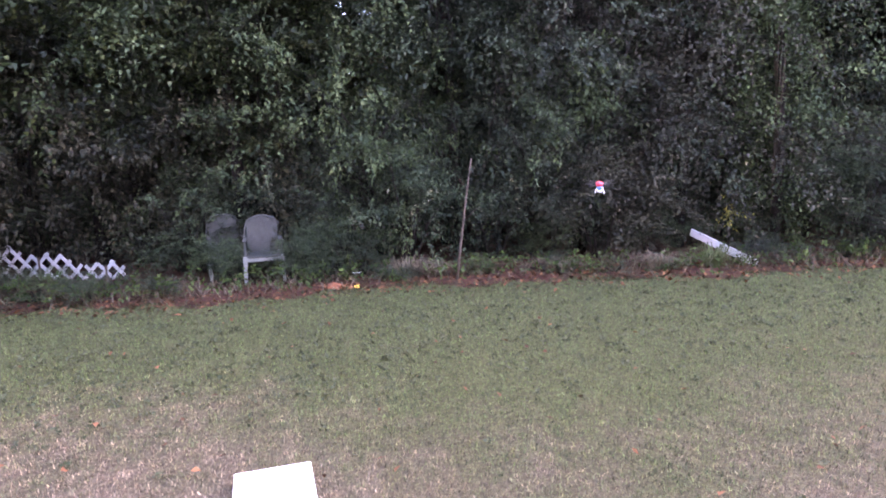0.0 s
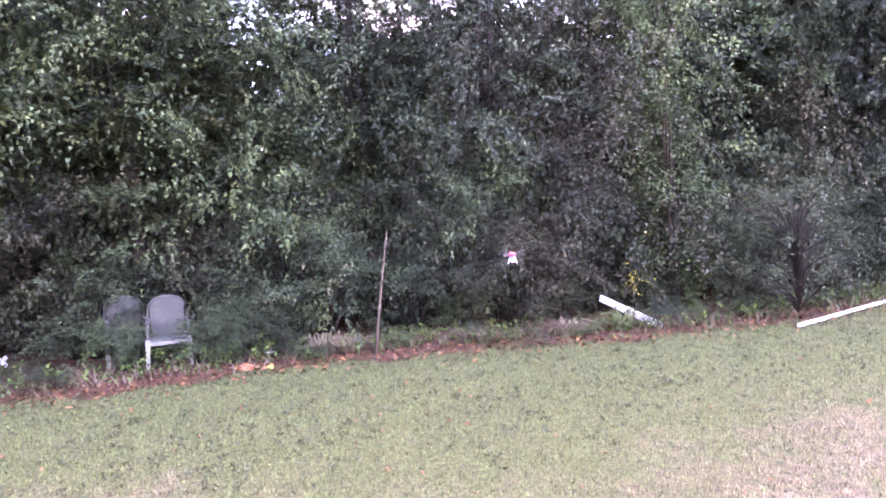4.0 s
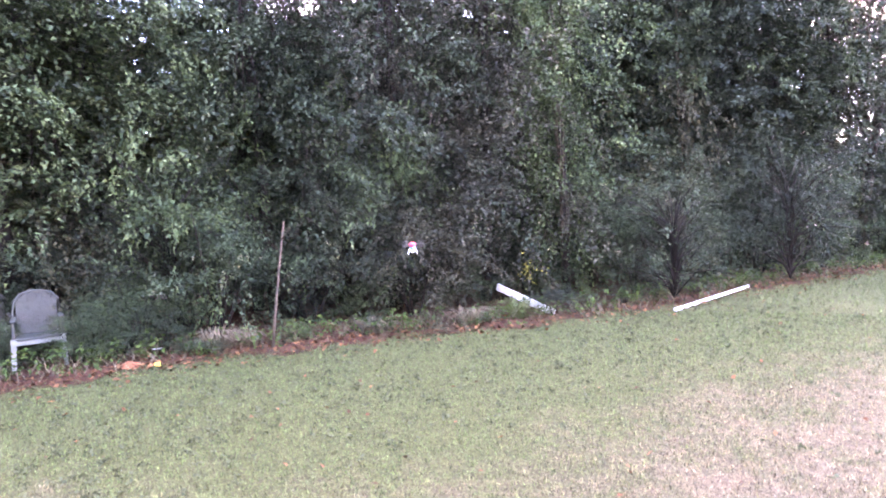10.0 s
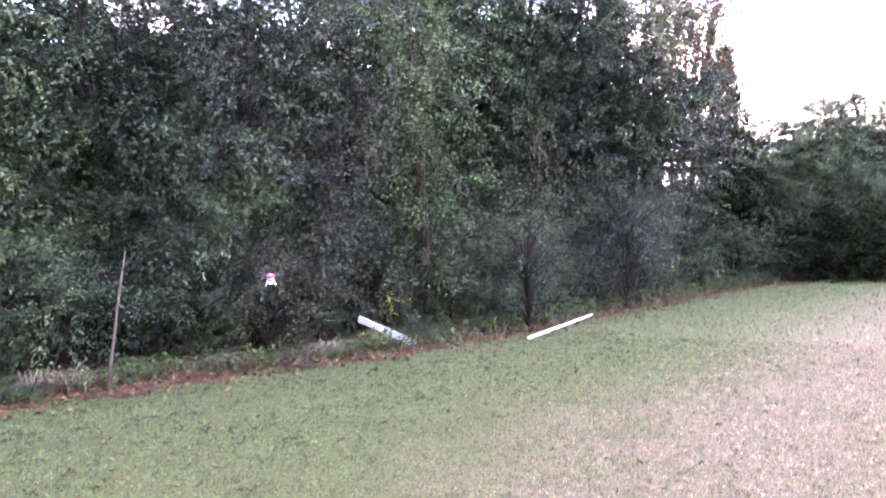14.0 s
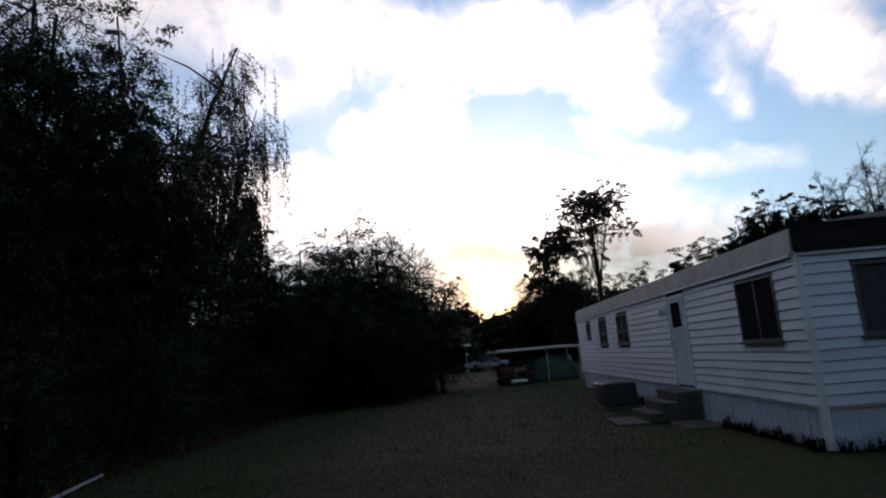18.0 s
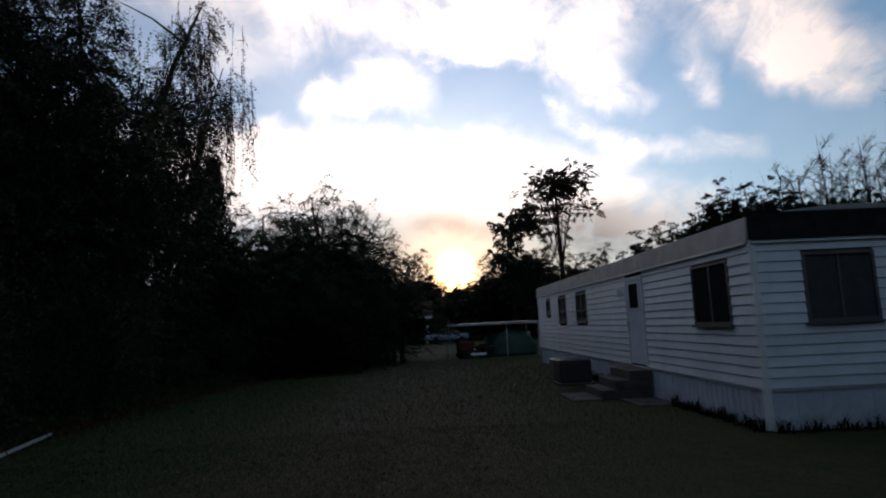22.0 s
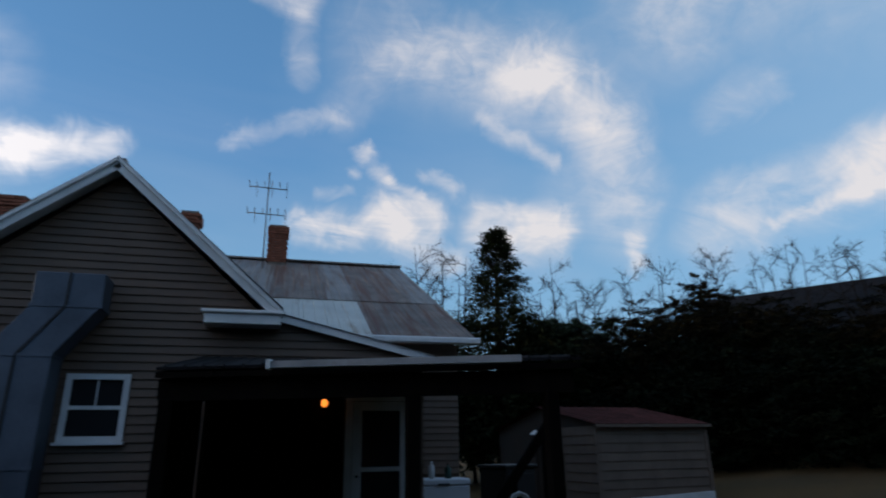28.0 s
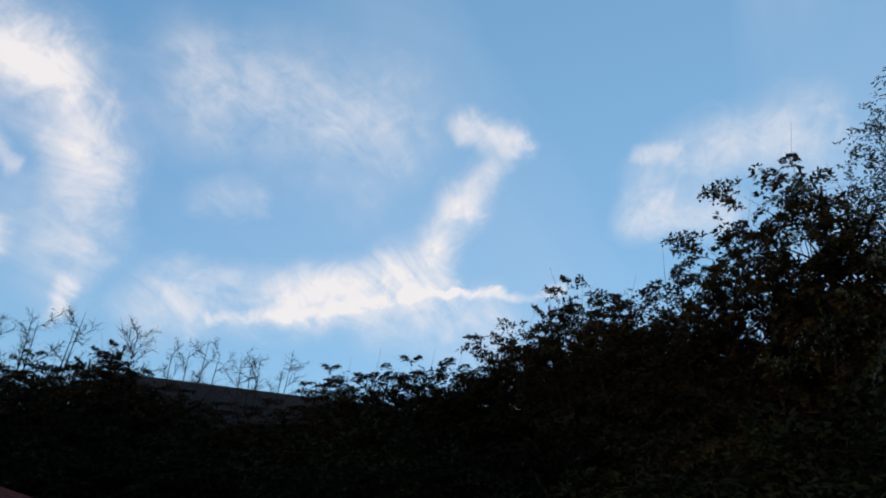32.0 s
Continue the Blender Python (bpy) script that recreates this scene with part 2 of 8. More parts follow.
    warm = vec("SCALE", rgb.outputs[0], scale=math_node(t, "ADD", math_node(t, "MULTIPLY", halo, 0.85), math_node(t, "MULTIPLY", core, 190.0)))
    bg = t.nodes.new("ShaderNodeBackground")
    t.links.new(vec("ADD", col, warm), bg.inputs[0])
    bg.inputs[1].default_value = 1.0
    t.links.new(bg.outputs[0], out.inputs[0])


CLOUD, BLUE_LOW, BLUE_HIGH = 0.66, (0.19, 0.41, 0.61), (0.078, 0.245, 0.50)
SKY = 0.10
make_world()
lamp = bpy.data.lights.new("sun", "SUN")
lamp.energy, lamp.angle, lamp.color = 0.6, radians(0.6), (1.0, 0.72, 0.45)
sun = new("sun", lamp)
sun.matrix_world = look(sun_dir * 100, (0, 0, 0))

# ---- materials ----
def material(name, base, rough=0.7, metal=0.0, grain=0.12, scale=6.0, fine=60.0, bump=0.15, bump_scale=None, tint=None, per_object=0.0, per_island=0.0,
             stretch=None, spec=None, stain=None):
    """A procedural surface: base colour varied at two scales, roughness variation and fine relief."""
    m = bpy.data.materials.new(name)
    m.use_nodes = True
    t = m.node_tree
    b = t.nodes["Principled BSDF"]
    co = t.nodes.new("ShaderNodeTexCoord")
    mp = node(t, "ShaderNodeMapping", {"Scale": stretch or (1, 1, 1)})
    t.links.new(co.outputs["Object"], mp.inputs[0])
    n1 = node(t, "ShaderNodeTexNoise", {"Scale": scale, "Detail": 5.0, "Roughness": 0.6})
    n2 = node(t, "ShaderNodeTexNoise", {"Scale": fine, "Detail": 3.0, "Roughness": 0.6})
    t.links.new(mp.outputs[0], n1.inputs["Vector"]); t.links.new(mp.outputs[0], n2.inputs["Vector"])
    lo = tuple(max(0, c * (1 - 2.2 * grain)) for c in base)
    hi = tuple(min(1, c * (1 + 2.2 * grain)) for c in (tint or base))
    c = mix(t, ramp(t, n1.outputs["Fac"], [(0.3, (0, 0, 0)), (0.7, (1, 1, 1))]), lo, hi)
    c2 = ramp(t, n2.outputs["Fac"], [(0.25, (1 - 1.3 * grain,) * 3), (0.75, (1 + 0.0 * grain,) * 3)])
    c = mix(t, 1.0, c, c2, "MULTIPLY")
    if stain:
        n3 = node(t, "ShaderNodeTexNoise", {"Scale": stain[1], "Detail": 6.0, "Roughness": 0.65, "Distortion": 0.4})
        mp2 = node(t, "ShaderNodeMapping", {"Scale": stain[3] if len(stain) > 3 else (1, 1, 1)})
        t.links.new(co.outputs["Object"], mp2.inputs[0]); t.links.new(mp2.outputs[0], n3.inputs["Vector"])
        c = mix(t, ramp(t, n3.outputs["Fac"], [(stain[2], (0, 0, 0)), (stain[2] + 0.16, (1, 1, 1))]), c, stain[0])
    for amount, source, out in ((per_object, "ShaderNodeObjectInfo", "Random"), (per_island, "ShaderNodeNewGeometry", "Random Per Island")):
        if amount:
            r = t.nodes.new(source)
            v = ramp(t, r.outputs[out], [(0, (1 - amount,) * 3), (1, (1 + amount * 0.6,) * 3)])
            c = mix(t, 1.0, c, v, "MULTIPLY")
    t.links.new(c, b.inputs["Base Color"])
    rr = math_node(t, "MULTIPLY_ADD", n1.outputs["Fac"], 0.25, rough - 0.12, clamp=True)
    t.links.new(rr, b.inputs["Roughness"])
    b.inputs["Metallic"].default_value = metal
    if spec is None:
        spec = 0.1 if rough >= 0.8 else 0.5
    b.inputs["Specular IOR Level"].default_value = spec
    if bump:
        bn = node(t, "ShaderNodeBump", {"Strength": bump, "Distance": 0.02})
        t.links.new(n2.outputs["Fac"], bn.inputs["Height"])
        t.links.new(bn.outputs[0], b.inputs["Normal"])
    return m


def leaf_material(name, a, b_col, c_col, rough=0.55, share=0.16, gloss=0.12):
    """Leaves: three tones varied leaf by leaf and in clumps that imitate lit boughs and shaded gaps, some light passing
    through.
    """
    m = bpy.data.materials.new(name)
    m.use_nodes = True
    t = m.node_tree
    b = t.nodes["Principled BSDF"]
    r = t.nodes.new("ShaderNodeNewGeometry")
    o = t.nodes.new("ShaderNodeObjectInfo")
    co = t.nodes.new("ShaderNodeTexCoord")
    # Bough-sized noise paints shaded gaps and lit boughs into the leaf colour.
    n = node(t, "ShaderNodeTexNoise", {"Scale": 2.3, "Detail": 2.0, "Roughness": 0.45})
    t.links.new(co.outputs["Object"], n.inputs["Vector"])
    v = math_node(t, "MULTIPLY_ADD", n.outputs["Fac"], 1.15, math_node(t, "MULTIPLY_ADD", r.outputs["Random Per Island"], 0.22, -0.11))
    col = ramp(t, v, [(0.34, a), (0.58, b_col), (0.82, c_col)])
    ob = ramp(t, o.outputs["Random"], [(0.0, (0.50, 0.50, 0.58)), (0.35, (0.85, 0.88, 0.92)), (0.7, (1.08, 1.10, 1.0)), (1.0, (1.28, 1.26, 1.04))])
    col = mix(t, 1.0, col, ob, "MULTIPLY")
    t.links.new(col, b.inputs["Base Color"])
    b.inputs["Roughness"].default_value = rough
    b.inputs["Specular IOR Level"].default_value = gloss
    tr = t.nodes.new("ShaderNodeBsdfTranslucent")
    t.links.new(col, tr.inputs[0])
    ms = t.nodes.new("ShaderNodeMixShader")
    ms.inputs[0].default_value = share
    t.links.new(b.outputs[0], ms.inputs[1]); t.links.new(tr.outputs[0], ms.inputs[2])
    t.links.new(ms.outputs[0], t.nodes["Material Output"].inputs[0])
    return m


def glass_material(name, tint=(0.02, 0.022, 0.025)):
    m = bpy.data.materials.new(name)
    m.use_nodes = True
    b = m.node_tree.nodes["Principled BSDF"]
    b.inputs["Base Color"].default_value = (*tint, 1)
    b.inputs["Roughness"].default_value = 0.06
    b.inputs["Specular IOR Level"].default_value = 0.3
    return m


def lawn_green(t, sep, patch, mid, rnd):
    """How green the turf is: green towards the wood and by the mobile home, dry and tan along the worn track between, in tufts a hand wide."""
    x = sep.outputs[0]
    tuft = node(t, "ShaderNodeTexNoise", {"Scale": 6.5, "Detail": 3.0, "Roughness": 0.6})
    t.links.new(sep.inputs[0].links[0].from_socket, tuft.inputs["Vector"])
    wood = math_node(t, "MULTIPLY_ADD", x, -0.42, math_node(t, "MULTIPLY_ADD", math_node(t, "MULTIPLY_ADD", sep.outputs[1], -0.4, 0.7, clamp=True), -0.6, -0.8), clamp=True)
    home = math_node(t, "MULTIPLY_ADD", x, 0.5, -0.35, clamp=True)
    home = math_node(t, "MULTIPLY", home, math_node(t, "MULTIPLY_ADD", sep.outputs[1], 0.22, 1.1, clamp=True))
    v = math_node(t, "MAXIMUM", wood, math_node(t, "MULTIPLY", home, 0.75))
    v = math_node(t, "ADD", math_node(t, "MULTIPLY_ADD", v, 0.86, -1.24), math_node(t, "MULTIPLY_ADD", patch, 0.75, math_node(t, "MULTIPLY", mid, 1.15)))
    v = math_node(t, "MULTIPLY_ADD", tuft.outputs["Fac"], 1.1, v)
    if rnd is not None:
        v = math_node(t, "ADD", v, math_node(t, "MULTIPLY_ADD", rnd, 0.5, -0.25))
    return math_node(t, "MAXIMUM", math_node(t, "MINIMUM", v, 1.0), 0.0)


def ground_material():
    m = bpy.data.materials.new("lawn_soil")
    m.use_nodes = True
    t = m.node_tree
    b = t.nodes["Principled BSDF"]
    co = t.nodes.new("ShaderNodeTexCoord")
    P = co.outputs["Object"]

    def noise_of(scale, detail=5.0, rough=0.6, dist=0.0):
        n = node(t, "ShaderNodeTexNoise", {"Scale": scale, "Detail": detail, "Roughness": rough, "Distortion": dist})
        t.links.new(P, n.inputs["Vector"])
        return n.outputs["Fac"]
    patch, mid, fine, tiny = noise_of(0.3, 4), noise_of(1.7, 6), noise_of(26, 6, 0.7), noise_of(80, 4, 0.7)
    fine = ramp(t, fine, [(0.36, (0, 0, 0)), (0.64, (1, 1, 1))])
    sep = t.nodes.new("ShaderNodeSeparateXYZ")
    t.links.new(P, sep.inputs[0])
    g = lawn_green(t, sep, patch, mid, None)
    tan = mix(t, fine, (0.085, 0.060, 0.040), (0.185, 0.142, 0.092))
    grn = mix(t, fine, (0.034, 0.042, 0.015), (0.094, 0.108, 0.040))
    col = mix(t, g, tan, grn)
    back = math_node(t, "MULTIPLY", math_node(t, "MULTIPLY_ADD", sep.outputs[1], -0.4, -1.2, clamp=True), math_node(t, "MULTIPLY_ADD", sep.outputs[0], 0.3, -0.3, clamp=True))
    col = mix(t, math_node(t, "MULTIPLY", back, ramp(t, patch, [(0.35, (0.45,) * 3), (0.6, (1, 1, 1))])), col, mix(t, fine, (0.16, 0.088, 0.038), (0.27, 0.16, 0.072)))
    col = mix(t, ramp(t, tiny, [(0.38, (0.35, 0.35, 0.35)), (0.58, (1, 1, 1))]), (0.026, 0.024, 0.016), col)
    t.links.new(col, b.inputs["Base Color"])
    b.inputs["Roughness"].default_value = 0.95
    b.inputs["Specular IOR Level"].default_value = 0.1
    bn = node(t, "ShaderNodeBump", {"Strength": 0.7, "Distance": 0.05})
    t.links.new(math_node(t, "ADD", fine, tiny), bn.inputs["Height"])
    t.links.new(bn.outputs[0], b.inputs["Normal"])
    return m


def blade_material():
    """Grass blades: dry straw to green by place, varied blade by blade."""
    m = bpy.data.materials.new("grass_blades")
    m.use_nodes = True
    t = m.node_tree
    b = t.nodes["Principled BSDF"]
    co = t.nodes.new("ShaderNodeTexCoord")
    P = co.outputs["Object"]
    p1 = node(t, "ShaderNodeTexNoise", {"Scale": 0.3, "Detail": 4.0}); p2 = node(t, "ShaderNodeTexNoise", {"Scale": 1.7, "Detail": 6.0})
    t.links.new(P, p1.inputs["Vector"]); t.links.new(P, p2.inputs["Vector"])
    sep = t.nodes.new("ShaderNodeSeparateXYZ")
    t.links.new(P, sep.inputs[0])
    rnd = t.nodes.new("ShaderNodeNewGeometry").outputs["Random Per Island"]
    green = lawn_green(t, sep, p1.outputs["Fac"], p2.outputs["Fac"], rnd)
    col = ramp(t, green, [(0.0, (0.235, 0.178, 0.118)), (0.35, (0.170, 0.132, 0.080)), (0.60, (0.098, 0.108, 0.048)), (1.0, (0.058, 0.088, 0.030))])
    col = mix(t, 1.0, col, ramp(t, math_node(t, "FRACT", math_node(t, "MULTIPLY", rnd, 17.3)), [(0, (0.28, 0.28, 0.28)), (0.7, (1.0, 1.0, 1.0)), (1, (1.75, 1.7, 1.55))]), "MULTIPLY")
    shade = node(t, "ShaderNodeTexNoise", {"Scale": 11.0, "Detail": 4.0, "Roughness": 0.65})
    t.links.new(P, shade.inputs["Vector"])
    col = mix(t, 1.0, col, ramp(t, shade.outputs["Fac"], [(0.34, (0.52,) * 3), (0.5, (1.0,) * 3), (0.66, (1.42,) * 3)]), "MULTIPLY")
    t.links.new(col, b.inputs["Base Color"])
    b.inputs["Roughness"].default_value = 0.7
    b.inputs["Specular IOR Level"].default_value = 0.2
    return m


M = {}
M["ground"] = ground_material()
M["blades"] = blade_material()
M["siding_white"] = material("white_lap_siding", (0.66, 0.70, 0.76), 0.55, grain=0.05, scale=1.2, fine=40, bump=0.05, per_object=0.06, stain=((0.48, 0.50, 0.50), 2.2, 0.62, (0.6, 0.6, 2.5)))
M["siding_tan"] = material("tan_lap_siding", (0.122, 0.076, 0.053), 0.6, grain=0.07, scale=1.3, fine=50, bump=0.06, per_object=0.08)
M["siding_shed"] = material("weathered_shed_siding", (0.15, 0.108, 0.085), 0.75, grain=0.1, scale=2.0, fine=40, bump=0.08, per_object=0.08)
M["shed_panel"] = material("painted_plywood", (0.052, 0.034, 0.026), 0.75, grain=0.1, scale=1.5, fine=40, bump=0.1, stain=((0.045, 0.034, 0.028), 2.0, 0.58))
M["skirt"] = material("skirting_sheet", (0.55, 0.60, 0.68), 0.5, grain=0.07, scale=1.6, fine=30, bump=0.05, per_object=0.05, stain=((0.30, 0.28, 0.24), 2.6, 0.60))
M["trim"] = material("white_trim_paint", (0.70, 0.71, 0.72), 0.5, grain=0.05, scale=3, fine=60, bump=0.06, per_object=0.04)
M["grey_metal"] = material("grey_roof_edge", (0.33, 0.33, 0.34), 0.55, 0.3, grain=0.12, scale=2, fine=30, bump=0.08, stain=((0.22, 0.19, 0.17), 2.5, 0.58))
M["dark_roof"] = material("dark_shingle", (0.014, 0.014, 0.016), 0.9, spec=0.1, grain=0.25, scale=5, fine=50, bump=0.3, per_object=0.15)
# Almost black, so that the porch's deep shade sits in the wood colour.
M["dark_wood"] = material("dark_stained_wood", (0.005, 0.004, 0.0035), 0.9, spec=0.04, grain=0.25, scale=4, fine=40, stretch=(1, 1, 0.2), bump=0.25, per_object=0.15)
M["tin_old"] = material("weathered_tin", (0.25, 0.225, 0.21), 0.6, 0.25, grain=0.12, scale=1.5, fine=25, bump=0.06, per_object=0.05, stain=((0.14, 0.085, 0.06), 1.4, 0.47, (0.22, 3.6, 0.22)))
M["tin_rust"] = material("rusted_tin", (0.20, 0.155, 0.13), 0.68, 0.15, grain=0.2, scale=1.8, fine=25, bump=0.08, per_object=0.06, stain=((0.125, 0.050, 0.030), 1.5, 0.45, (0.26, 3.4, 0.26)))
M["tin_new"] = material("bright_tin", (0.55, 0.53, 0.48), 0.5, 0.3, grain=0.06, scale=1.5, fine=20, bump=0.04, per_object=0.06, stain=((0.30, 0.20, 0.125), 1.5, 0.54, (0.3, 2.6, 0.3)))
M["tin_blue"] = material("grey_blue_tin", (0.24, 0.28, 0.33), 0.45, 0.4, grain=0.07, scale=1.5, fine=20, bump=0.04, per_object=0.06)
M["duct"] = material("galvanized_duct", (0.10, 0.125, 0.165), 0.5, 0.45, grain=0.09, scale=2.0, fine=30, bump=0.04, per_object=0.08)
M["black"] = material("black_seam", (0.01, 0.01, 0.012), 0.6, grain=0.1, bump=0)
M["brick"] = material("red_brick", (0.27, 0.10, 0.065), 0.85, grain=0.2, scale=8, fine=70, bump=0.25, per_object=0.25)
M["mortar"] = material("mortar", (0.22, 0.19, 0.17), 0.95, grain=0.15, scale=8, fine=70, bump=0.2)
M["concrete"] = material("grey_concrete", (0.10, 0.09, 0.082), 0.9, grain=0.15, scale=3, fine=50, bump=0.2, per_object=0.08, stain=((0.07, 0.062, 0.055), 2.0, 0.55))
M["ac_metal"] = material("ac_cabinet_metal", (0.12, 0.12, 0.12), 0.5, 0.4, grain=0.1, scale=3, fine=30, bump=0.04)
M["ac_dark"] = material("ac_dark_grille", (0.05, 0.05, 0.05), 0.6, 0.3, grain=0.1, scale=3, fine=30, bump=0.04)
M["glass"] = glass_material("dark_window_glass")
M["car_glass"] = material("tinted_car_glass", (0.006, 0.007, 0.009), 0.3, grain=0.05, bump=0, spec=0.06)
M["curtain"] = material("dusty_curtain", (0.22, 0.21, 0.19), 0.9, grain=0.1, scale=4, fine=60, stretch=(6, 6, 0.4), bump=0.2)
M["screen"] = material("window_screen", (0.06, 0.06, 0.065), 0.8, grain=0.1, bump=0)
M["plastic_chair"] = material("weathered_white_plastic", (0.15, 0.158, 0.138), 0.5, grain=0.12, scale=3, fine=40, bump=0.05, per_object=0.05, stain=((0.085, 0.092, 0.070), 3.5, 0.54))
M["chair_mesh"] = material("grey_green_weathered_plastic", (0.030, 0.034, 0.027), 0.6, grain=0.12, scale=3, fine=40, bump=0.05, stain=((0.021, 0.025, 0.017), 4.0, 0.5))
M["bed"] = material("leaf_mould_bed", (0.054, 0.021, 0.013), 0.95, grain=0.3, scale=5, fine=45, bump=0.9, stain=((0.034, 0.028, 0.018), 1.6, 0.58))
M["white_board"] = material("white_vinyl_board", (0.422, 0.422, 0.422), 0.5, grain=0.03, scale=3, fine=50, bump=0.03, stain=((0.221, 0.221, 0.201), 3.0, 0.64))
M["lattice"] = material("weathered_white_lattice", (0.27, 0.27, 0.265), 0.6, grain=0.06, scale=4, fine=50, bump=0.05, per_object=0.15, stain=((0.12, 0.125, 0.105), 3.0, 0.55))
M["foam"] = material("white_foam_board", (0.568, 0.568, 0.568), 0.6, grain=0.02, scale=5, fine=80, bump=0.02)
M["stick"] = material("bleached_stick", (0.075, 0.056, 0.042), 0.85, grain=0.2, scale=8, fine=50, bump=0.2)
M["bark"] = material("tree_bark", (0.018, 0.014, 0.012), 0.95, grain=0.3, scale=3, fine=25, stretch=(2, 2, 0.4), bump=0.5, per_object=0.2)
M["bark_twig"] = material("grey_brown_bark", (0.020, 0.016, 0.014), 0.95, grain=0.25, scale=3, fine=25, stretch=(2, 2, 0.4), bump=0.3, per_object=0.2)
M["bark_pale"] = material("pale_bark", (0.090, 0.078, 0.066), 0.9, grain=0.25, scale=3, fine=25, stretch=(2, 2, 0.4), bump=0.4, per_object=0.2)
M["vine"] = material("dead_vine", (0.065, 0.050, 0.037), 0.9, grain=0.25, scale=6, fine=40, bump=0.2)
M["car_paint"] = material("dark_blue_car_paint", (0.004, 0.005, 0.011), 0.16, 0.0, grain=0.05, scale=2, fine=40, bump=0.0, spec=0.28)
M["chrome"] = material("chrome_trim", (0.6, 0.6, 0.62), 0.18, 1.0, grain=0.04, scale=2, fine=40, bump=0.0)
M["car_black"] = material("black_car_plastic", (0.012, 0.012, 0.013), 0.55, grain=0.1, bump=0.03)
M["rubber"] = material("tyre_rubber", (0.018, 0.018, 0.018), 0.85, grain=0.1, bump=0.1)
M["lens"] = material("headlight_lens", (0.07, 0.07, 0.07), 0.12, grain=0.05, bump=0)
M["amber"] = material("amber_lens", (0.14, 0.03, 0.01), 0.2, grain=0.05, bump=0)
M["tarp"] = material("green_tarp", (0.008, 0.05, 0.038), 0.6, grain=0.12, scale=3, fine=40, bump=0.2)
M["red_paint"] = material("faded_red_metal", (0.085, 0.030, 0.026), 0.85, 0.0, grain=0.2, scale=3, bump=0.05, spec=0.04, per_object=0.15)
M["cardboard"] = material("brown_cardboard", (0.15, 0.108, 0.09), 0.85, grain=0.08, scale=4, fine=60, bump=0.06)
M["red"] = material("red_plastic", (0.65, 0.03, 0.05), 0.35, grain=0.04, bump=0)
M["blue"] = material("blue_plastic", (0.05, 0.25, 0.55), 0.35, grain=0.04, bump=0)
M["white_plastic"] = material("white_plastic", (0.8, 0.8, 0.82), 0.35, grain=0.03, bump=0)
M["appliance"] = material("white_enamel", (0.62, 0.66, 0.72), 0.35, grain=0.04, scale=2, bump=0.02)
M["brown_roof"] = material("brown_roof", (0.10, 0.065, 0.05), 0.85, grain=0.15, scale=2, fine=20, bump=0.2)
M["straw"] = material("pine_straw", (0.085, 0.032, 0.018), 0.9, grain=0.25, scale=4, fine=40, bump=0.1, per_island=0.55)
M["dead_leaf"] = material("fallen_leaf", (0.137, 0.058, 0.026), 0.8, grain=0.2, scale=4, fine=40, bump=0.1, per_island=0.7)
M["clay"] = material("orange_clay", (0.20, 0.068, 0.034), 0.9, grain=0.15, scale=12, fine=60, bump=0.4)
# Leaf tones run from painted gap shade to lit bough.
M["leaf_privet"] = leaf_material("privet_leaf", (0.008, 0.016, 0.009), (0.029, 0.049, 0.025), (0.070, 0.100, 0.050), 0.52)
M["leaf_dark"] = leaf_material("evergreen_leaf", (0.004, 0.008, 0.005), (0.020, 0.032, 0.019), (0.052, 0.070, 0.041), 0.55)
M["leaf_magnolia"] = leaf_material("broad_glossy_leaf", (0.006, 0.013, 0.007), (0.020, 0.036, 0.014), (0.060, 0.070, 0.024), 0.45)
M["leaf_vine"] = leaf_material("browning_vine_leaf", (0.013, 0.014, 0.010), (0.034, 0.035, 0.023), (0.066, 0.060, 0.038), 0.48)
# Near-black needles; on the far hedge they also paint its missing light.
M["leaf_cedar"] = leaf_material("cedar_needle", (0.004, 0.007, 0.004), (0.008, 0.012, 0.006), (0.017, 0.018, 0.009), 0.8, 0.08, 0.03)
M["leaf_far"] = leaf_material("autumn_far_leaf", (0.020, 0.020, 0.010), (0.037, 0.028, 0.013), (0.057, 0.037, 0.015), 0.7)
# Near-black leaves: the hedge's unlit evening look is put into the colour.
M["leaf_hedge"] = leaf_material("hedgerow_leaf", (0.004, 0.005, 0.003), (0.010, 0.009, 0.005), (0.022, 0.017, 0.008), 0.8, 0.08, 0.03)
M["leaf_green"] = leaf_material("fresh_green_leaf", (0.019, 0.044, 0.011), (0.037, 0.071, 0.019), (0.067, 0.097, 0.030))
M["weed"] = material("dry_weed_stalk", (0.138, 0.110, 0.072), 0.9, grain=0.2, per_island=0.5, bump=0)
M["leaf_clover"] = leaf_material("clover_leaf", (0.052, 0.068, 0.028), (0.074, 0.092, 0.040), (0.104, 0.114, 0.052), 0.6)

# ---- building tools ----
def mesh_of(name, verts, faces, mat=None, smooth=False):
    me = bpy.data.meshes.new(name)
    me.from_pydata([tuple(v) for v in verts], [], faces)
    if mat:
        me.materials.append(mat)
    if smooth:
        me.polygons.foreach_set("use_smooth", [True] * len(me.polygons))
    me.update()
    return me


def quads_mesh(name, v, mat):
    """v: array (n, k, 3); each k corners are one loose face."""
    n, k = v.shape[:2]
    me = bpy.data.meshes.new(name)
    me.vertices.add(n * k); me.loops.add(n * k); me.polygons.add(n)
    me.vertices.foreach_set("co", np.ascontiguousarray(v, dtype=np.float32).ravel())
    me.loops.foreach_set("vertex_index", np.arange(n * k, dtype=np.int32))
    me.polygons.foreach_set("loop_start", np.arange(0, n * k, k, dtype=np.int32))
    me.update(calc_edges=True)
    me.validate()
    me.materials.append(mat)
    return me


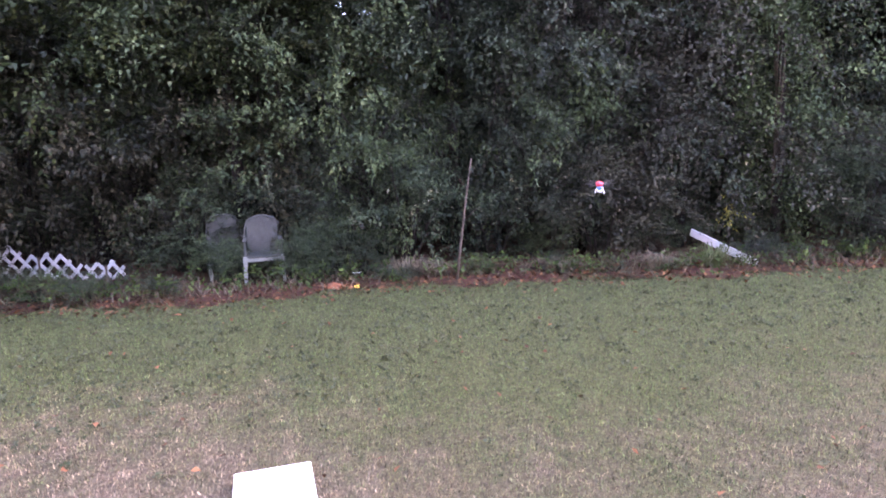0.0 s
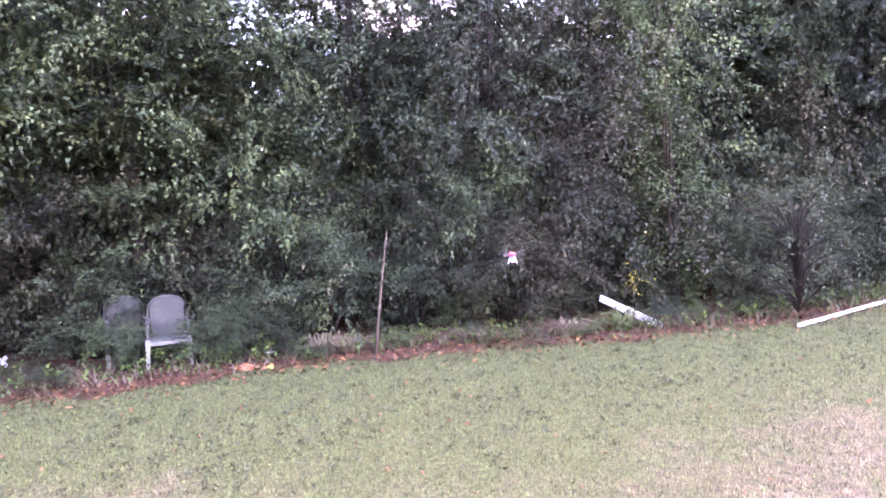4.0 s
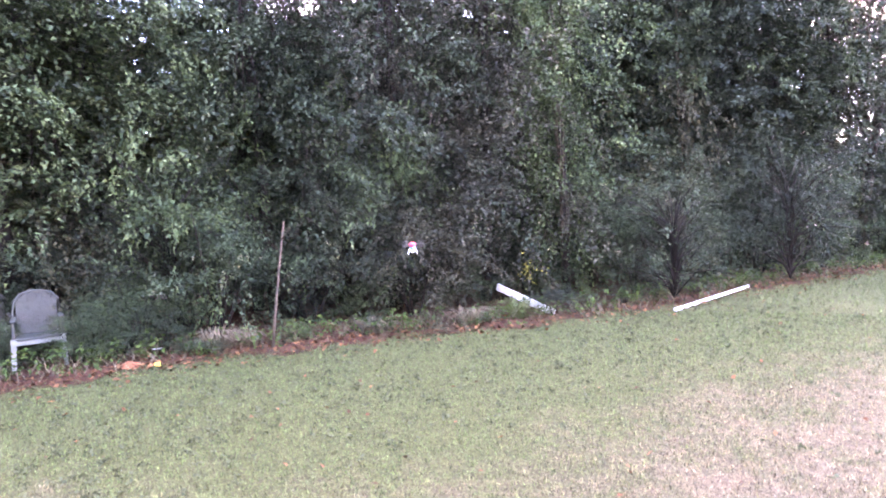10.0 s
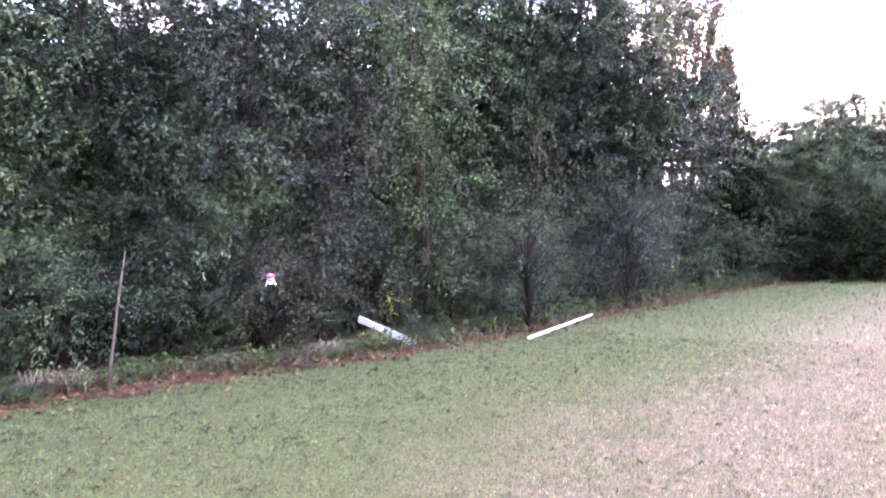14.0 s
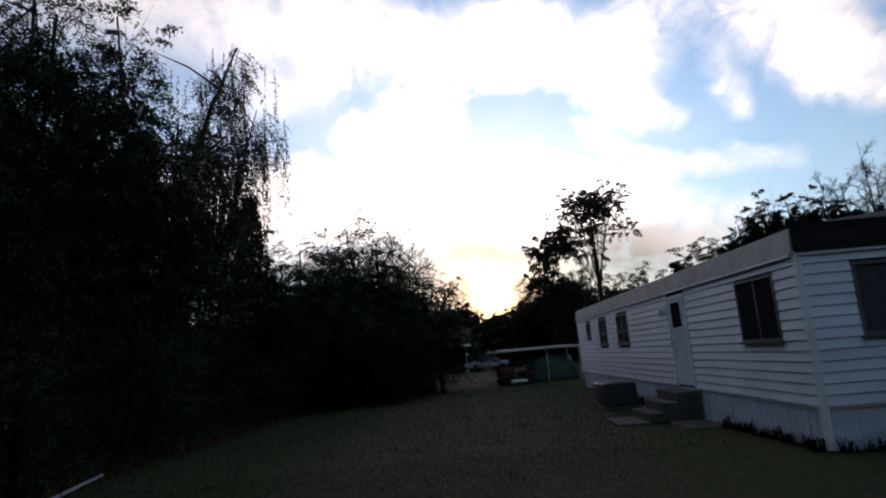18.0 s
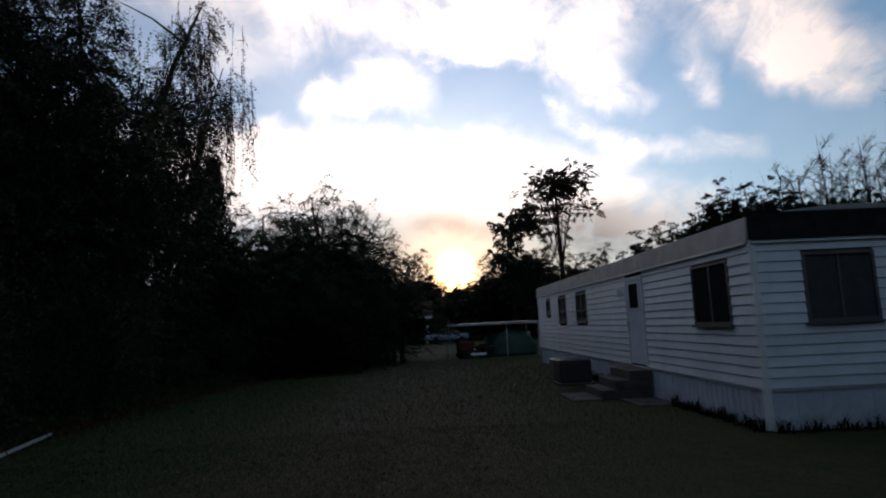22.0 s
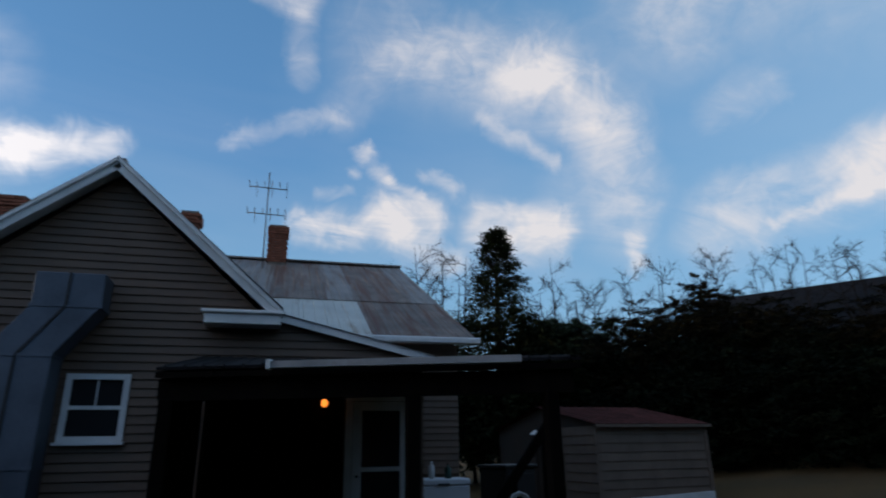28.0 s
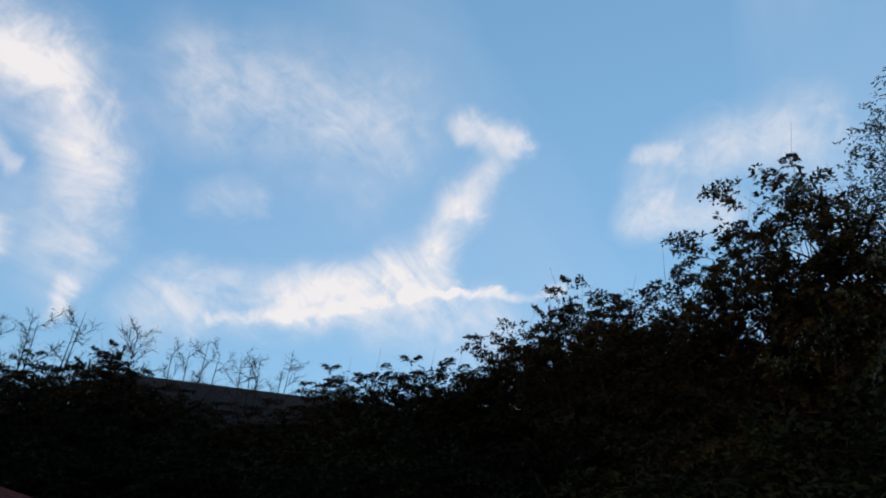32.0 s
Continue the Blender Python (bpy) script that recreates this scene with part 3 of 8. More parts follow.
def bm_mesh(name, bm, mat, smooth=False):
    me = bpy.data.meshes.new(name)
    bm.to_mesh(me)
    bm.free()
    if mat:
        me.materials.append(mat)
    if smooth:
        me.polygons.foreach_set("use_smooth", [True] * len(me.polygons))
    return me


def part(name, bm, mat, parent, label="", smooth=False):
    me = bm if isinstance(bm, bpy.types.Mesh) else bm_mesh(name, bm, mat, smooth)
    ob = new(name, me)
    ob.parent = parent
    if label:
        tagged(ob, label=label)
    return ob


def thing(name, m, label, category, group="", kind=""):
    ob = new(name)
    ob.matrix_world = m
    ob.empty_display_size = 0.2
    return tagged(ob, label, category, group, kind)


def box(bm, lo, hi, bevel=0.0, rot=None):
    c = [(a + b) / 2 for a, b in zip(lo, hi)]
    s = [abs(b - a) for a, b in zip(lo, hi)]
    m = Matrix.Translation(c) @ (rot or Matrix()) @ Matrix.Diagonal((*s, 1))
    r = bmesh.ops.create_cube(bm, size=1, matrix=m)
    if bevel:
        es = list({e for v in r["verts"] for e in v.link_edges})
        bmesh.ops.bevel(bm, geom=es, offset=bevel, segments=1, affect="EDGES")
    return bm


def boxed(*boxes, bevel=0.0):
    bm = bmesh.new()
    for lo, hi in boxes:
        box(bm, lo, hi, bevel)
    return bm


def tube_data(points, radii, sides=6, closed=True):
    """Vertices and faces of a bent tapered tube."""
    pts = [Vector(p) for p in points]
    verts, faces = [], []
    for i, p in enumerate(pts):
        d = (pts[min(i + 1, len(pts) - 1)] - pts[max(i - 1, 0)]).normalized()
        a = d.orthogonal().normalized() if abs(d.z) > 0.95 else d.cross(Vector((0, 0, 1))).normalized()
        b = d.cross(a)
        for k in range(sides):
            w = 2 * math.pi * k / sides
            verts.append(p + radii[i] * (a * math.cos(w) + b * math.sin(w)))
    for i in range(len(pts) - 1):
        for k in range(sides):
            q = (k + 1) % sides
            faces.append((i * sides + k, i * sides + q, (i + 1) * sides + q, (i + 1) * sides + k))
    if closed:
        faces.append(tuple(range(sides))[::-1])
        faces.append(tuple(range((len(pts) - 1) * sides, len(pts) * sides)))
    return verts, faces


class Tubes:
    def __init__(self):
        self.v, self.f = [], []

    def add(self, points, radii, sides=6):
        v, f = tube_data(points, radii, sides)
        o = len(self.v)
        self.v += v
        self.f += [tuple(i + o for i in q) for q in f]
        return self

    def mesh(self, name, mat):
        return mesh_of(name, self.v, self.f, mat, True)


def cyl(bm, p, q, r1, r2=None, seg=12):
    p, q = Vector(p), Vector(q)
    d = q - p
    m = Matrix.Translation((p + q) / 2) @ d.to_track_quat("Z", "Y").to_matrix().to_4x4()
    bmesh.ops.create_cone(bm, cap_ends=True, segments=seg, radius1=r1, radius2=r1 if r2 is None else r2, depth=d.length, matrix=m)
    return bm


def smooth01(a, b, x):
    u = min(1, max(0, (x - a) / (b - a)))
    return u * u * (3 - 2 * u)


def ground_z(x, y):
    """The yard is flat, and climbs gently behind the house."""
    up = 1.35 * smooth01(-2.0, -24.0, y) * smooth01(-7.0, 3.0, x)
    return up + 0.025 * math.sin(x * 0.7 + 1.3) * math.sin(y * 0.55) * smooth01(2.0, 6.0, math.hypot(x, y))

# ---- ground ----
def make_ground():
    xs = sorted(set([-900, -400, -200, -120, -80] + [-60 + 3 * i for i in range(41)] + [-12 + 0.75 * i for i in range(33)] + [80, 120, 200, 400, 900]))
    ys = sorted(set([-900, -400, -200, -120, -80] + [-60 + 3 * i for i in range(41)] + [-12 + 0.75 * i for i in range(33)] + [80, 120, 200, 400, 900]))
    v = [(x, y, ground_z(x, y)) for y in ys for x in xs]
    n = len(xs)
    f = [(j * n + i, j * n + i + 1, (j + 1) * n + i + 1, (j + 1) * n + i) for j in range(len(ys) - 1) for i in range(n - 1)]
    ob = new("ground", mesh_of("ground", v, f, M["ground"], True))
    return tagged(ob, "mown lawn of green clover and dry tan grass", "lawn", kind="structure")


make_ground()

# line where the lawn meets the wood, from the far end of the yard round to the lattice
EDGE = [(-1.0, 27.5), (-5.6, 25.0), (-6.6, 19.0), (-6.9, 13.0), (-6.9, 8.5), (-7.3, 5.5), (-7.9, 3.0), (-8.3, 1.0), (-8.3, -1.5), (-9.2, -4.2), (-10.8, -7.5)]


def along(line, s):
    """The point at s metres along a line of points, and its direction."""
    for (ax, ay), (bx, by) in zip(line, line[1:]):
        d = math.hypot(bx - ax, by - ay)
        if s <= d:
            return ax + (bx - ax) * s / d, ay + (by - ay) * s / d, (bx - ax) / d, (by - ay) / d
        s -= d
    return bx, by, (bx - ax) / d, (by - ay) / d


# floor of the wood: dark leaf mould that runs out raggedly on to the lawn
def make_bed():
    v, f = [], []
    steps = 150
    for i in range(steps + 1):
        x, y, dx, dy = along(EDGE, 47.9 * i / steps)
        wob = 0.22 * math.sin(i * 1.7) + 0.16 * math.sin(i * 0.61 + 2) - 0.1
        for k, z in ((wob, 0.006), (wob + 0.35, 0.03), (1.6, 0.05), (4.0, 0.06), (9.0, 0.06)):
            px, py = x - k * 0.97, y + k * 0.22 * (1 if y > 20 else 0)
            v.append((px, py, ground_z(px, py) + z))
    for i in range(steps):
        for j in range(4):
            a = i * 5 + j
            f.append((a, a + 1, a + 6, a + 5))
    ob = new("leaf_bed", mesh_of("leaf_bed", v, f, M["bed"], True))
    tagged(ob, "reddish-brown leaf mould under the edge of the wood", "leaf bed", kind="structure")


make_bed()


# ---- plants ----
def unit(a):
    return a / (np.linalg.norm(a, axis=-1, keepdims=True) + 1e-9)


def tris_of(v):
    """Three-cornered leaves from four-cornered ones, for crowns that stay far off."""
    back = (v[:, 0] - (v[:, 1] + v[:, 3]) * 0.5) * 0.6
    return np.stack([v[:, 1] + back, v[:, 2], v[:, 3] + back], 1)


def sprays(rng, org, dirn, length, count, leaf, width, droop=0.35, spread=0.9):
    """Leaves set along many short twigs: returns corners (n, 4, 3)."""
    n = len(org)
    s = (np.arange(count) + 0.6) / count
    ln = length * rng.uniform(0.6, 1.3, (n, 1, 1))
    side = unit(np.cross(dirn, rng.normal(size=(n, 3))))
    pos = org[:, None, :] + dirn[:, None, :] * s[None, :, None] * ln
    pos[:, :, 2] -= (droop * s[None, :] ** 2) * ln[:, :, 0]
    pos += rng.normal(scale=0.02 * length / 0.5, size=pos.shape)
    sign = np.where(np.arange(count) % 2, 1.0, -1.0)[None, :, None]
    d = unit(dirn[:, None, :] * 0.55 + side[:, None, :] * sign * spread + rng.normal(scale=0.35, size=pos.shape) + np.array([0, 0, -0.25]))
    w = unit(np.cross(d, rng.normal(size=pos.shape) * 0.7 + np.array([0, 0, 1.0])))
    up = unit(np.cross(w, d))
    L = leaf * rng.uniform(0.65, 1.25, (n, count, 1))
    W = width * rng.uniform(0.7, 1.2, (n, count, 1))
    a = pos
    b = pos + d * L * 0.45 + w * W * 0.5 + up * L * 0.10
    c = pos + d * L - up * L * 0.08
    e = pos + d * L * 0.45 - w * W * 0.5 + up * L * 0.10
    return np.stack([a, b, c, e], 2).reshape(-1, 4, 3)


def shell(rng, n, centre, radii, inner=0.55, low=-1.0):
    """Places and outward directions in the outer part of an egg shape."""
    u = unit(rng.normal(size=(n * 2, 3)))
    u = u[u[:, 2] > low][:n]
    r = rng.uniform(inner, 1.0, (len(u), 1))
    lump = 1 + 0.16 * np.sin(u[:, :1] * 5 + centre[0]) * np.cos(u[:, 1:2] * 6 + centre[1] * 2)
    p = np.array(centre) + u * np.array(radii) * r * lump
    d = unit(u + np.array([0, 0, 0.25]) + rng.normal(scale=0.4, size=u.shape))
    return p, d


def fans(rng, org, dirn, length, leaf, width, droop, pairs=5, count=8):
    """Feathery boughs: side sprays on both sides of arching branches."""
    n = len(org)
    ln = length * rng.uniform(0.65, 1.35, (n, 1))
    side = unit(np.cross(dirn, np.array([0, 0, 1.0]) + rng.normal(scale=0.45, size=(n, 3))))
    out = []
    for i in range(pairs * 2):
        s = 0.22 + 0.78 * (i // 2 + 0.5 + 0.25 * (i % 2)) / pairs
        sg = 1.0 if i % 2 else -1.0
        p = org + dirn * ln * s
        p[:, 2] -= droop * (s * s) * ln[:, 0] * 0.55
        d = unit(dirn * 0.75 + side * sg * rng.uniform(0.5, 0.95, (n, 1)) + rng.normal(scale=0.14, size=(n, 3)) + np.array([0, 0, -0.35 * droop * s]))
        out.append(sprays(rng, p, d, length * (0.52 - 0.27 * s), count, leaf, width, droop, 0.75))
    p = org + dirn * ln
    p[:, 2] -= droop * ln[:, 0] * 0.55
    out.append(sprays(rng, p, unit(dirn + np.array([0, 0, -0.5 * droop])), length * 0.3, count, leaf, width, droop, 0.6))
    return np.concatenate(out)


def crown(rng, blobs, per, length, count, leaf, width, droop, low=-0.7):
    """Boughs over each lump of the crown, and a thin dark filling inside."""
    out = []
    for c, r in blobs:
        size = (r[0] * r[1] * r[2]) ** 0.66
        n = max(5, int(per * 0.16 * size))
        p, d = shell(rng, int(n * 1.85) + 2, c, r, inner=0.35, low=low)
        q = p / max(0.55, min(1.1, length * 1.3))
        lump = np.sin(q[:, 0] * 4.1 + c[1]) + np.sin(q[:, 1] * 4.4 + c[2]) + np.sin(q[:, 2] * 4.9 + c[0] + q[:, 0] * 1.3)
        keep = lump > np.quantile(lump, 0.46)
        p, d = p[keep], d[keep]
        out.append(fans(rng, p - d * length * 0.5, d, length * 1.7, leaf, width, droop, count=11 if leaf < 0.1 else 8))
        p, d = shell(rng, max(4, int(per * 0.22 * size)), c, tuple(q * 0.75 for q in r), inner=0.2)
        out.append(sprays(rng, p, d, length, 10, leaf * 1.15, width * 1.3, droop))
    return np.concatenate(out)


def limbs(rng, tubes, top, blobs, r0, bend=0.2):
    """A bent trunk to the crown, and a limb into each blob."""
    mid = Vector((rng.normal() * bend, rng.normal() * bend, top * 0.5))
    tip = Vector((rng.normal() * bend, rng.normal() * bend, top))
    tubes.add([(0, 0, -0.1), (mid.x * 0.5, mid.y * 0.5, top * 0.25), mid, tip], [r0 * 1.35, r0, r0 * 0.72, r0 * 0.3], 8)
    for c, r in blobs:
        c = Vector(c)
        k = rng.uniform(0.35, 0.75)
        a = mid.lerp(tip, k) if k > 0.5 else Vector((0, 0, 0)).lerp(mid, k + 0.45)
        b = a.lerp(c, 0.5) + Vector((0, 0, 0.15))
        tubes.add([a, b, c], [r0 * 0.28, r0 * 0.17, r0 * 0.06], 5)
        for _ in range(3):
            e = c + Vector((rng.normal() * r[0], rng.normal() * r[1], abs(rng.normal()) * r[2])) * 0.6
            tubes.add([b, c.lerp(e, 0.5), e], [r0 * 0.1, r0 * 0.06, r0 * 0.02], 4)


def plant(name, label, category, leaves, leaf_mat, tubes, bark, group, trunk_name="trunk", crown_name="crown"):
    t = thing(name, Matrix(), label, category, group)
    if tubes is not None:
        part(trunk_name, tubes.mesh(trunk_name, bark), None, t)
    part(crown_name, quads_mesh(crown_name, leaves, leaf_mat), None, t)
    return t


def make_shrub(seed, mat, label, h=2.4, w=1.3, leaf=0.068, width=0.030, per=150, length=0.58, droop=0.45, group="shrubs of the wood edge", name="shrub"):
    rng = np.random.default_rng(seed)
    blobs = [((0, 0, h * 0.45), (w * 0.75, w * 0.75, h * 0.5))]
    for _ in range(5):
        a = rng.uniform(0, 6.28)
        z = rng.uniform(0.25, 0.85) * h
        blobs.append(((math.cos(a) * w * 0.6, math.sin(a) * w * 0.6, z), (w * rng.uniform(0.35, 0.55),) * 2 + (h * rng.uniform(0.16, 0.28),)))
    v = tris_of(crown(rng, blobs, per, length, 16, leaf, width, droop))
    v[:, :, 2] = np.maximum(v[:, :, 2], 0.02)
    t = Tubes()
    for _ in range(7):
        a = rng.uniform(0, 6.28)
        e = Vector((math.cos(a) * w * 0.7, math.sin(a) * w * 0.7, h * rng.uniform(0.6, 1.0)))
        t.add([(math.cos(a) * 0.08, math.sin(a) * 0.08, -0.05), (e.x * 0.4, e.y * 0.4, e.z * 0.5), e], [0.028, 0.02, 0.006], 5)
    return plant(name, label, "shrub", v, mat, t, M["bark"], group, "trunk", "foliage")


def make_tree(seed, mat, label, h=8.0, w=2.2, base=0.25, blobs_n=14, leaf=0.08, width=0.036, per=96, length=0.6, droop=0.5, r0=0.085, bark="bark", count=15,
              group="trees of the wood", name="tree", lean=(0, 0), ball=False):
    rng = np.random.default_rng(seed)
    blobs = []
    for i in range(blobs_n):
        k = (i + 0.5) / blobs_n
        z = h * (base + (0.97 - base) * k)
        rad = w * (0.95 - 0.55 * abs(k - 0.45) * 1.6)
        a = i * 2.4 + rng.uniform(-0.5, 0.5)
        off = rad * rng.uniform(0.25, 0.65)
        s = rad * rng.uniform(0.5, 0.75)
        blobs.append(((math.cos(a) * off + lean[0] * k, math.sin(a) * off + lean[1] * k, z - s * 0.4), (s, s, s * rng.uniform(0.6, 0.9))))
    if ball:
        blobs = []
        for i in range(blobs_n):
            u = unit(rng.normal(size=3)) * rng.uniform(0.35, 1.0)
            s = w * rng.uniform(0.30, 0.46)
            blobs.append(((u[0] * w * 0.8, u[1] * w * 0.8, h * (base + 1) * 0.5 + u[2] * h * (0.94 - base) * 0.42), (s, s, s * 0.9)))
    v = tris_of(crown(rng, blobs, per, length, count, leaf, width, droop))
    t = Tubes()
    limbs(rng, t, h * 0.88, blobs, r0)
    return plant(name, label, "tree", v, mat, t, M[bark], group)


def make_cedar(seed, label, h=9.0, w=1.9, mat="leaf_cedar", group="evergreens"):
    rng = np.random.default_rng(seed)
    n = 1700
    k = rng.uniform(0.06, 1, n)
    a = rng.uniform(0, 6.28, n)
    ragged = 1 + 0.35 * np.sin(a * 3 + k * 14) * rng.uniform(0.4, 1, n)
    r = w * 1.15 * (1 - k) ** 0.95 * ragged * rng.uniform(0.25, 1.0, n)
    p = np.stack([np.cos(a) * r, np.sin(a) * r, k * h * 0.97], 1)
    d = unit(np.stack([np.cos(a), np.sin(a), 0.35 + 0 * a], 1) + rng.normal(scale=0.25, size=(n, 3)))
    v = np.concatenate([sprays(rng, p[k < 0.6], d[k < 0.6], 0.75, 12, 0.24, 0.075, 0.25), sprays(rng, p[k >= 0.6], d[k >= 0.6], 0.36, 12, 0.16, 0.045, 0.2)])
    t = Tubes().add([(0, 0, -0.1), (0.05, 0, h * 0.5), (0, 0.05, h)], [0.2, 0.12, 0.02], 7)
    for i in range(40):
        z = h * rng.uniform(0.1, 0.92)
        q = rng.uniform(0, 6.28)
        e = w * (1 - z / h) ** 0.75 * 0.8
        t.add([(0, 0, z), (math.cos(q) * e, math.sin(q) * e, z + e * 0.35)], [0.03, 0.008], 4)
    return plant("cedar_tree", label, "tree", v, M[mat], t, M["bark"], group)


def make_bare(seed, label, h=14.0, spread=0.5, r0=0.16, leaves=120, depth=5, leaf_mat="leaf_far", group="bare trees", twig=1.0):
    """A forked tree with few leaves left."""
    rng = np.random.default_rng(seed)
    t = Tubes()
    tips = []

    def grow(p, d, ln, r, lv):
        mid = p + d * ln * 0.5 + Vector(rng.normal(size=3)) * ln * 0.04
        q = p + d * ln
        t.add([p, mid, q], [r, r * 0.85, r * 0.68], 6 if lv < 2 else 4)
        if lv >= depth:
            tips.append((q, d))
            return
        kids = 2 if lv == 0 else (3 if rng.uniform() < 0.65 else 2)
        for _ in range(kids):
            nd = (d + Vector(rng.normal(size=3)) * spread + Vector((0, 0, 0.22))).normalized()
            grow(q, nd, ln * rng.uniform(0.62, 0.86), r * 0.62, lv + 1)
        if lv > 1:
            tips.append((mid, d))
    grow(Vector((0, 0, -0.1)), Vector((rng.normal() * 0.03, rng.normal() * 0.03, 1)).normalized(), h * 0.30, r0, 0)
    top = max(v.z for v in t.v)
    k = h / top
    t.v = [v * k for v in t.v]
    pick = rng.integers(0, len(tips), leaves)
    org = np.array([tips[i][0] * k for i in pick])
    dr = unit(np.array([tips[i][1] for i in pick]) + rng.normal(scale=0.5, size=(leaves, 3)))
    v = tris_of(sprays(rng, org, dr, 0.5 * twig, 6, 0.13 * twig, 0.07 * twig, 0.3))
    return plant("bare_tree", label, "tree", v, M[leaf_mat], t, M["bark_pale"], group)


def make_winter(seed, label, h=14.0, w=3.0, first=0.3, limbs_n=24, rise=0.9, leaves=0, r0=0.13, forks=1, group="bare trees"):
    """A leafless tree: one leader or a few forks, rising limbs, side branches and fine twigs."""
    rng = np.random.default_rng(seed)
    t, tips = Tubes(), []
    fork_at = Vector((0, 0, h * first))
    leaders = []
    for j in range(forks):
        a = 6.283 * j / forks + rng.uniform(-0.4, 0.4)
        out = Vector((math.cos(a), math.sin(a), 0)) * (w * 0.5 if forks > 1 else w * 0.06)
        top = Vector((out.x, out.y, h * (1.0 if j == 0 else rng.uniform(0.84, 0.97))))
        mid = fork_at.lerp(top, 0.45) + out * 0.35
        leaders.append((fork_at, mid, top))
        t.add([fork_at - Vector((0, 0, 0.2)), mid, top], [r0 * 0.8, r0 * 0.5, 0.012], 6)
    t.add([(0, 0, -0.1), (rng.normal() * 0.08, rng.normal() * 0.08, h * first * 0.5), fork_at], [r0 * 1.3, r0, r0 * 0.85], 8)
    for i in range(limbs_n):
        a, b, c = leaders[i % forks]
        k = (i + 0.5) / limbs_n
        p = a.lerp(b, k * 2) if k < 0.5 else b.lerp(c, k * 2 - 1)
        q = i * 2.4 + rng.uniform(-0.6, 0.6)
        ln = w * (1.0 - 0.75 * abs(k - 0.35)) * rng.uniform(0.6, 1.0) / (1.0 if forks == 1 else 1.15)
        d = Vector((math.cos(q), math.sin(q), rise + rng.uniform(-0.2, 0.5))).normalized()
        m = p + d * ln * 0.5 + Vector(rng.normal(size=3)) * ln * 0.06
        e = p + d * ln + Vector((0, 0, ln * 0.18))
        r = r0 * (0.34 - 0.18 * k)
        t.add([p, m, e], [r, r * 0.6, 0.010], 5)
        for f in np.linspace(0.22, 1.0, 7):
            o = p.lerp(m, f * 2) if f < 0.5 else m.lerp(e, f * 2 - 1)
            sd = (d + Vector(rng.normal(size=3)) * 0.75 + Vector((0, 0, 0.25))).normalized()
            sl = ln * rng.uniform(0.25, 0.5) * (1.15 - 0.5 * f)
            oe = o + sd * sl
            t.add([o, o.lerp(oe, 0.5) + Vector(rng.normal(size=3)) * sl * 0.08, oe], [0.020, 0.015, 0.008], 4)
            for g in (0.3, 0.5, 0.7, 0.9, 1.0):
                z = o.lerp(oe, g)
                zd = (sd + Vector(rng.normal(size=3)) * 0.7 + Vector((0, 0, 0.2))).normalized()
                z2 = z + zd * rng.uniform(0.25, 0.6)
                t.add([z, z2], [0.009, 0.005], 3)
                tips.append((z2, zd))
    n = max(leaves, 12)
    pick = rng.integers(0, len(tips), n)
    v = tris_of(sprays(rng, np.array([tuple(tips[i][0]) for i in pick]), unit(np.array([tuple(tips[i][1]) for i in pick]) + rng.normal(scale=0.5, size=(n, 3))), 0.3, 4, 0.10, 0.06, 0.4))
    return plant("bare_tree", label, "tree", v, M["leaf_far"], t, M["bark_twig"], group)


def make_plume(seed, label, h=3.2):
    """A shrub of long arching plumes, each feathered with short side sprays."""
    rng = np.random.default_rng(seed)
    n = 46
    a = rng.uniform(0, 6.283, n)
    k = rng.uniform(0.1, 0.8, n)
    org = np.stack([np.cos(a) * 0.12, np.sin(a) * 0.12, k * h * 0.75], 1)
    d = unit(np.stack([np.cos(a), np.sin(a), rng.uniform(0.15, 1.1, n) + 0.5 * k], 1))
    v = fans(rng, org, d, 1.35, 0.052, 0.017, 0.42, pairs=11, count=9)
    inner, e = shell(rng, 90, (0, 0, h * 0.42), (0.75, 0.75, h * 0.42), 0.2)
    v = tris_of(np.concatenate([v, sprays(rng, inner, e, 0.5, 10, 0.07, 0.04, 0.5)]))
    v[:, :, 2] = np.maximum(v[:, :, 2], 0.02)
    t = Tubes()
    for p, q in zip(org, d):
        p, q = Vector(p), Vector(q)
        t.add([(0, 0, p.z * 0.6 - 0.05), p, p + q * 0.6 - Vector((0, 0, 0.06)), p + q * 1.2 - Vector((0, 0, 0.3))], [0.022, 0.014, 0.009, 0.003], 5)
    return plant("plume_shrub", label, "shrub", v, M["leaf_dark"], t, M["bark"], "shrubs of the wood edge", "trunk", "foliage")


STOCK = {}
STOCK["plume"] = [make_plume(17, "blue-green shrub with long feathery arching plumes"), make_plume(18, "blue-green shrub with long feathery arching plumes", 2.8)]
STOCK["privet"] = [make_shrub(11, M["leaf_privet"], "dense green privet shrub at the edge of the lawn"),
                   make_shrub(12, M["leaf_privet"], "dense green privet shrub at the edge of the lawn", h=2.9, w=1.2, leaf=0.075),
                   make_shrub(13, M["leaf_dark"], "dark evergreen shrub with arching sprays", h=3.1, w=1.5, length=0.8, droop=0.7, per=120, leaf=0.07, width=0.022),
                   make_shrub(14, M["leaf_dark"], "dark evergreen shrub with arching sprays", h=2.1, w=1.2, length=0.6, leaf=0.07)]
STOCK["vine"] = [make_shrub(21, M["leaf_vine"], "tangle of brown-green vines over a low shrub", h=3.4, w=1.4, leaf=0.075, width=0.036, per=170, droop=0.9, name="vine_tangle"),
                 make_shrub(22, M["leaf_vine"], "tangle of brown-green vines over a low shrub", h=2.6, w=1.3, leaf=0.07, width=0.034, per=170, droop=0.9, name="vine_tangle")]
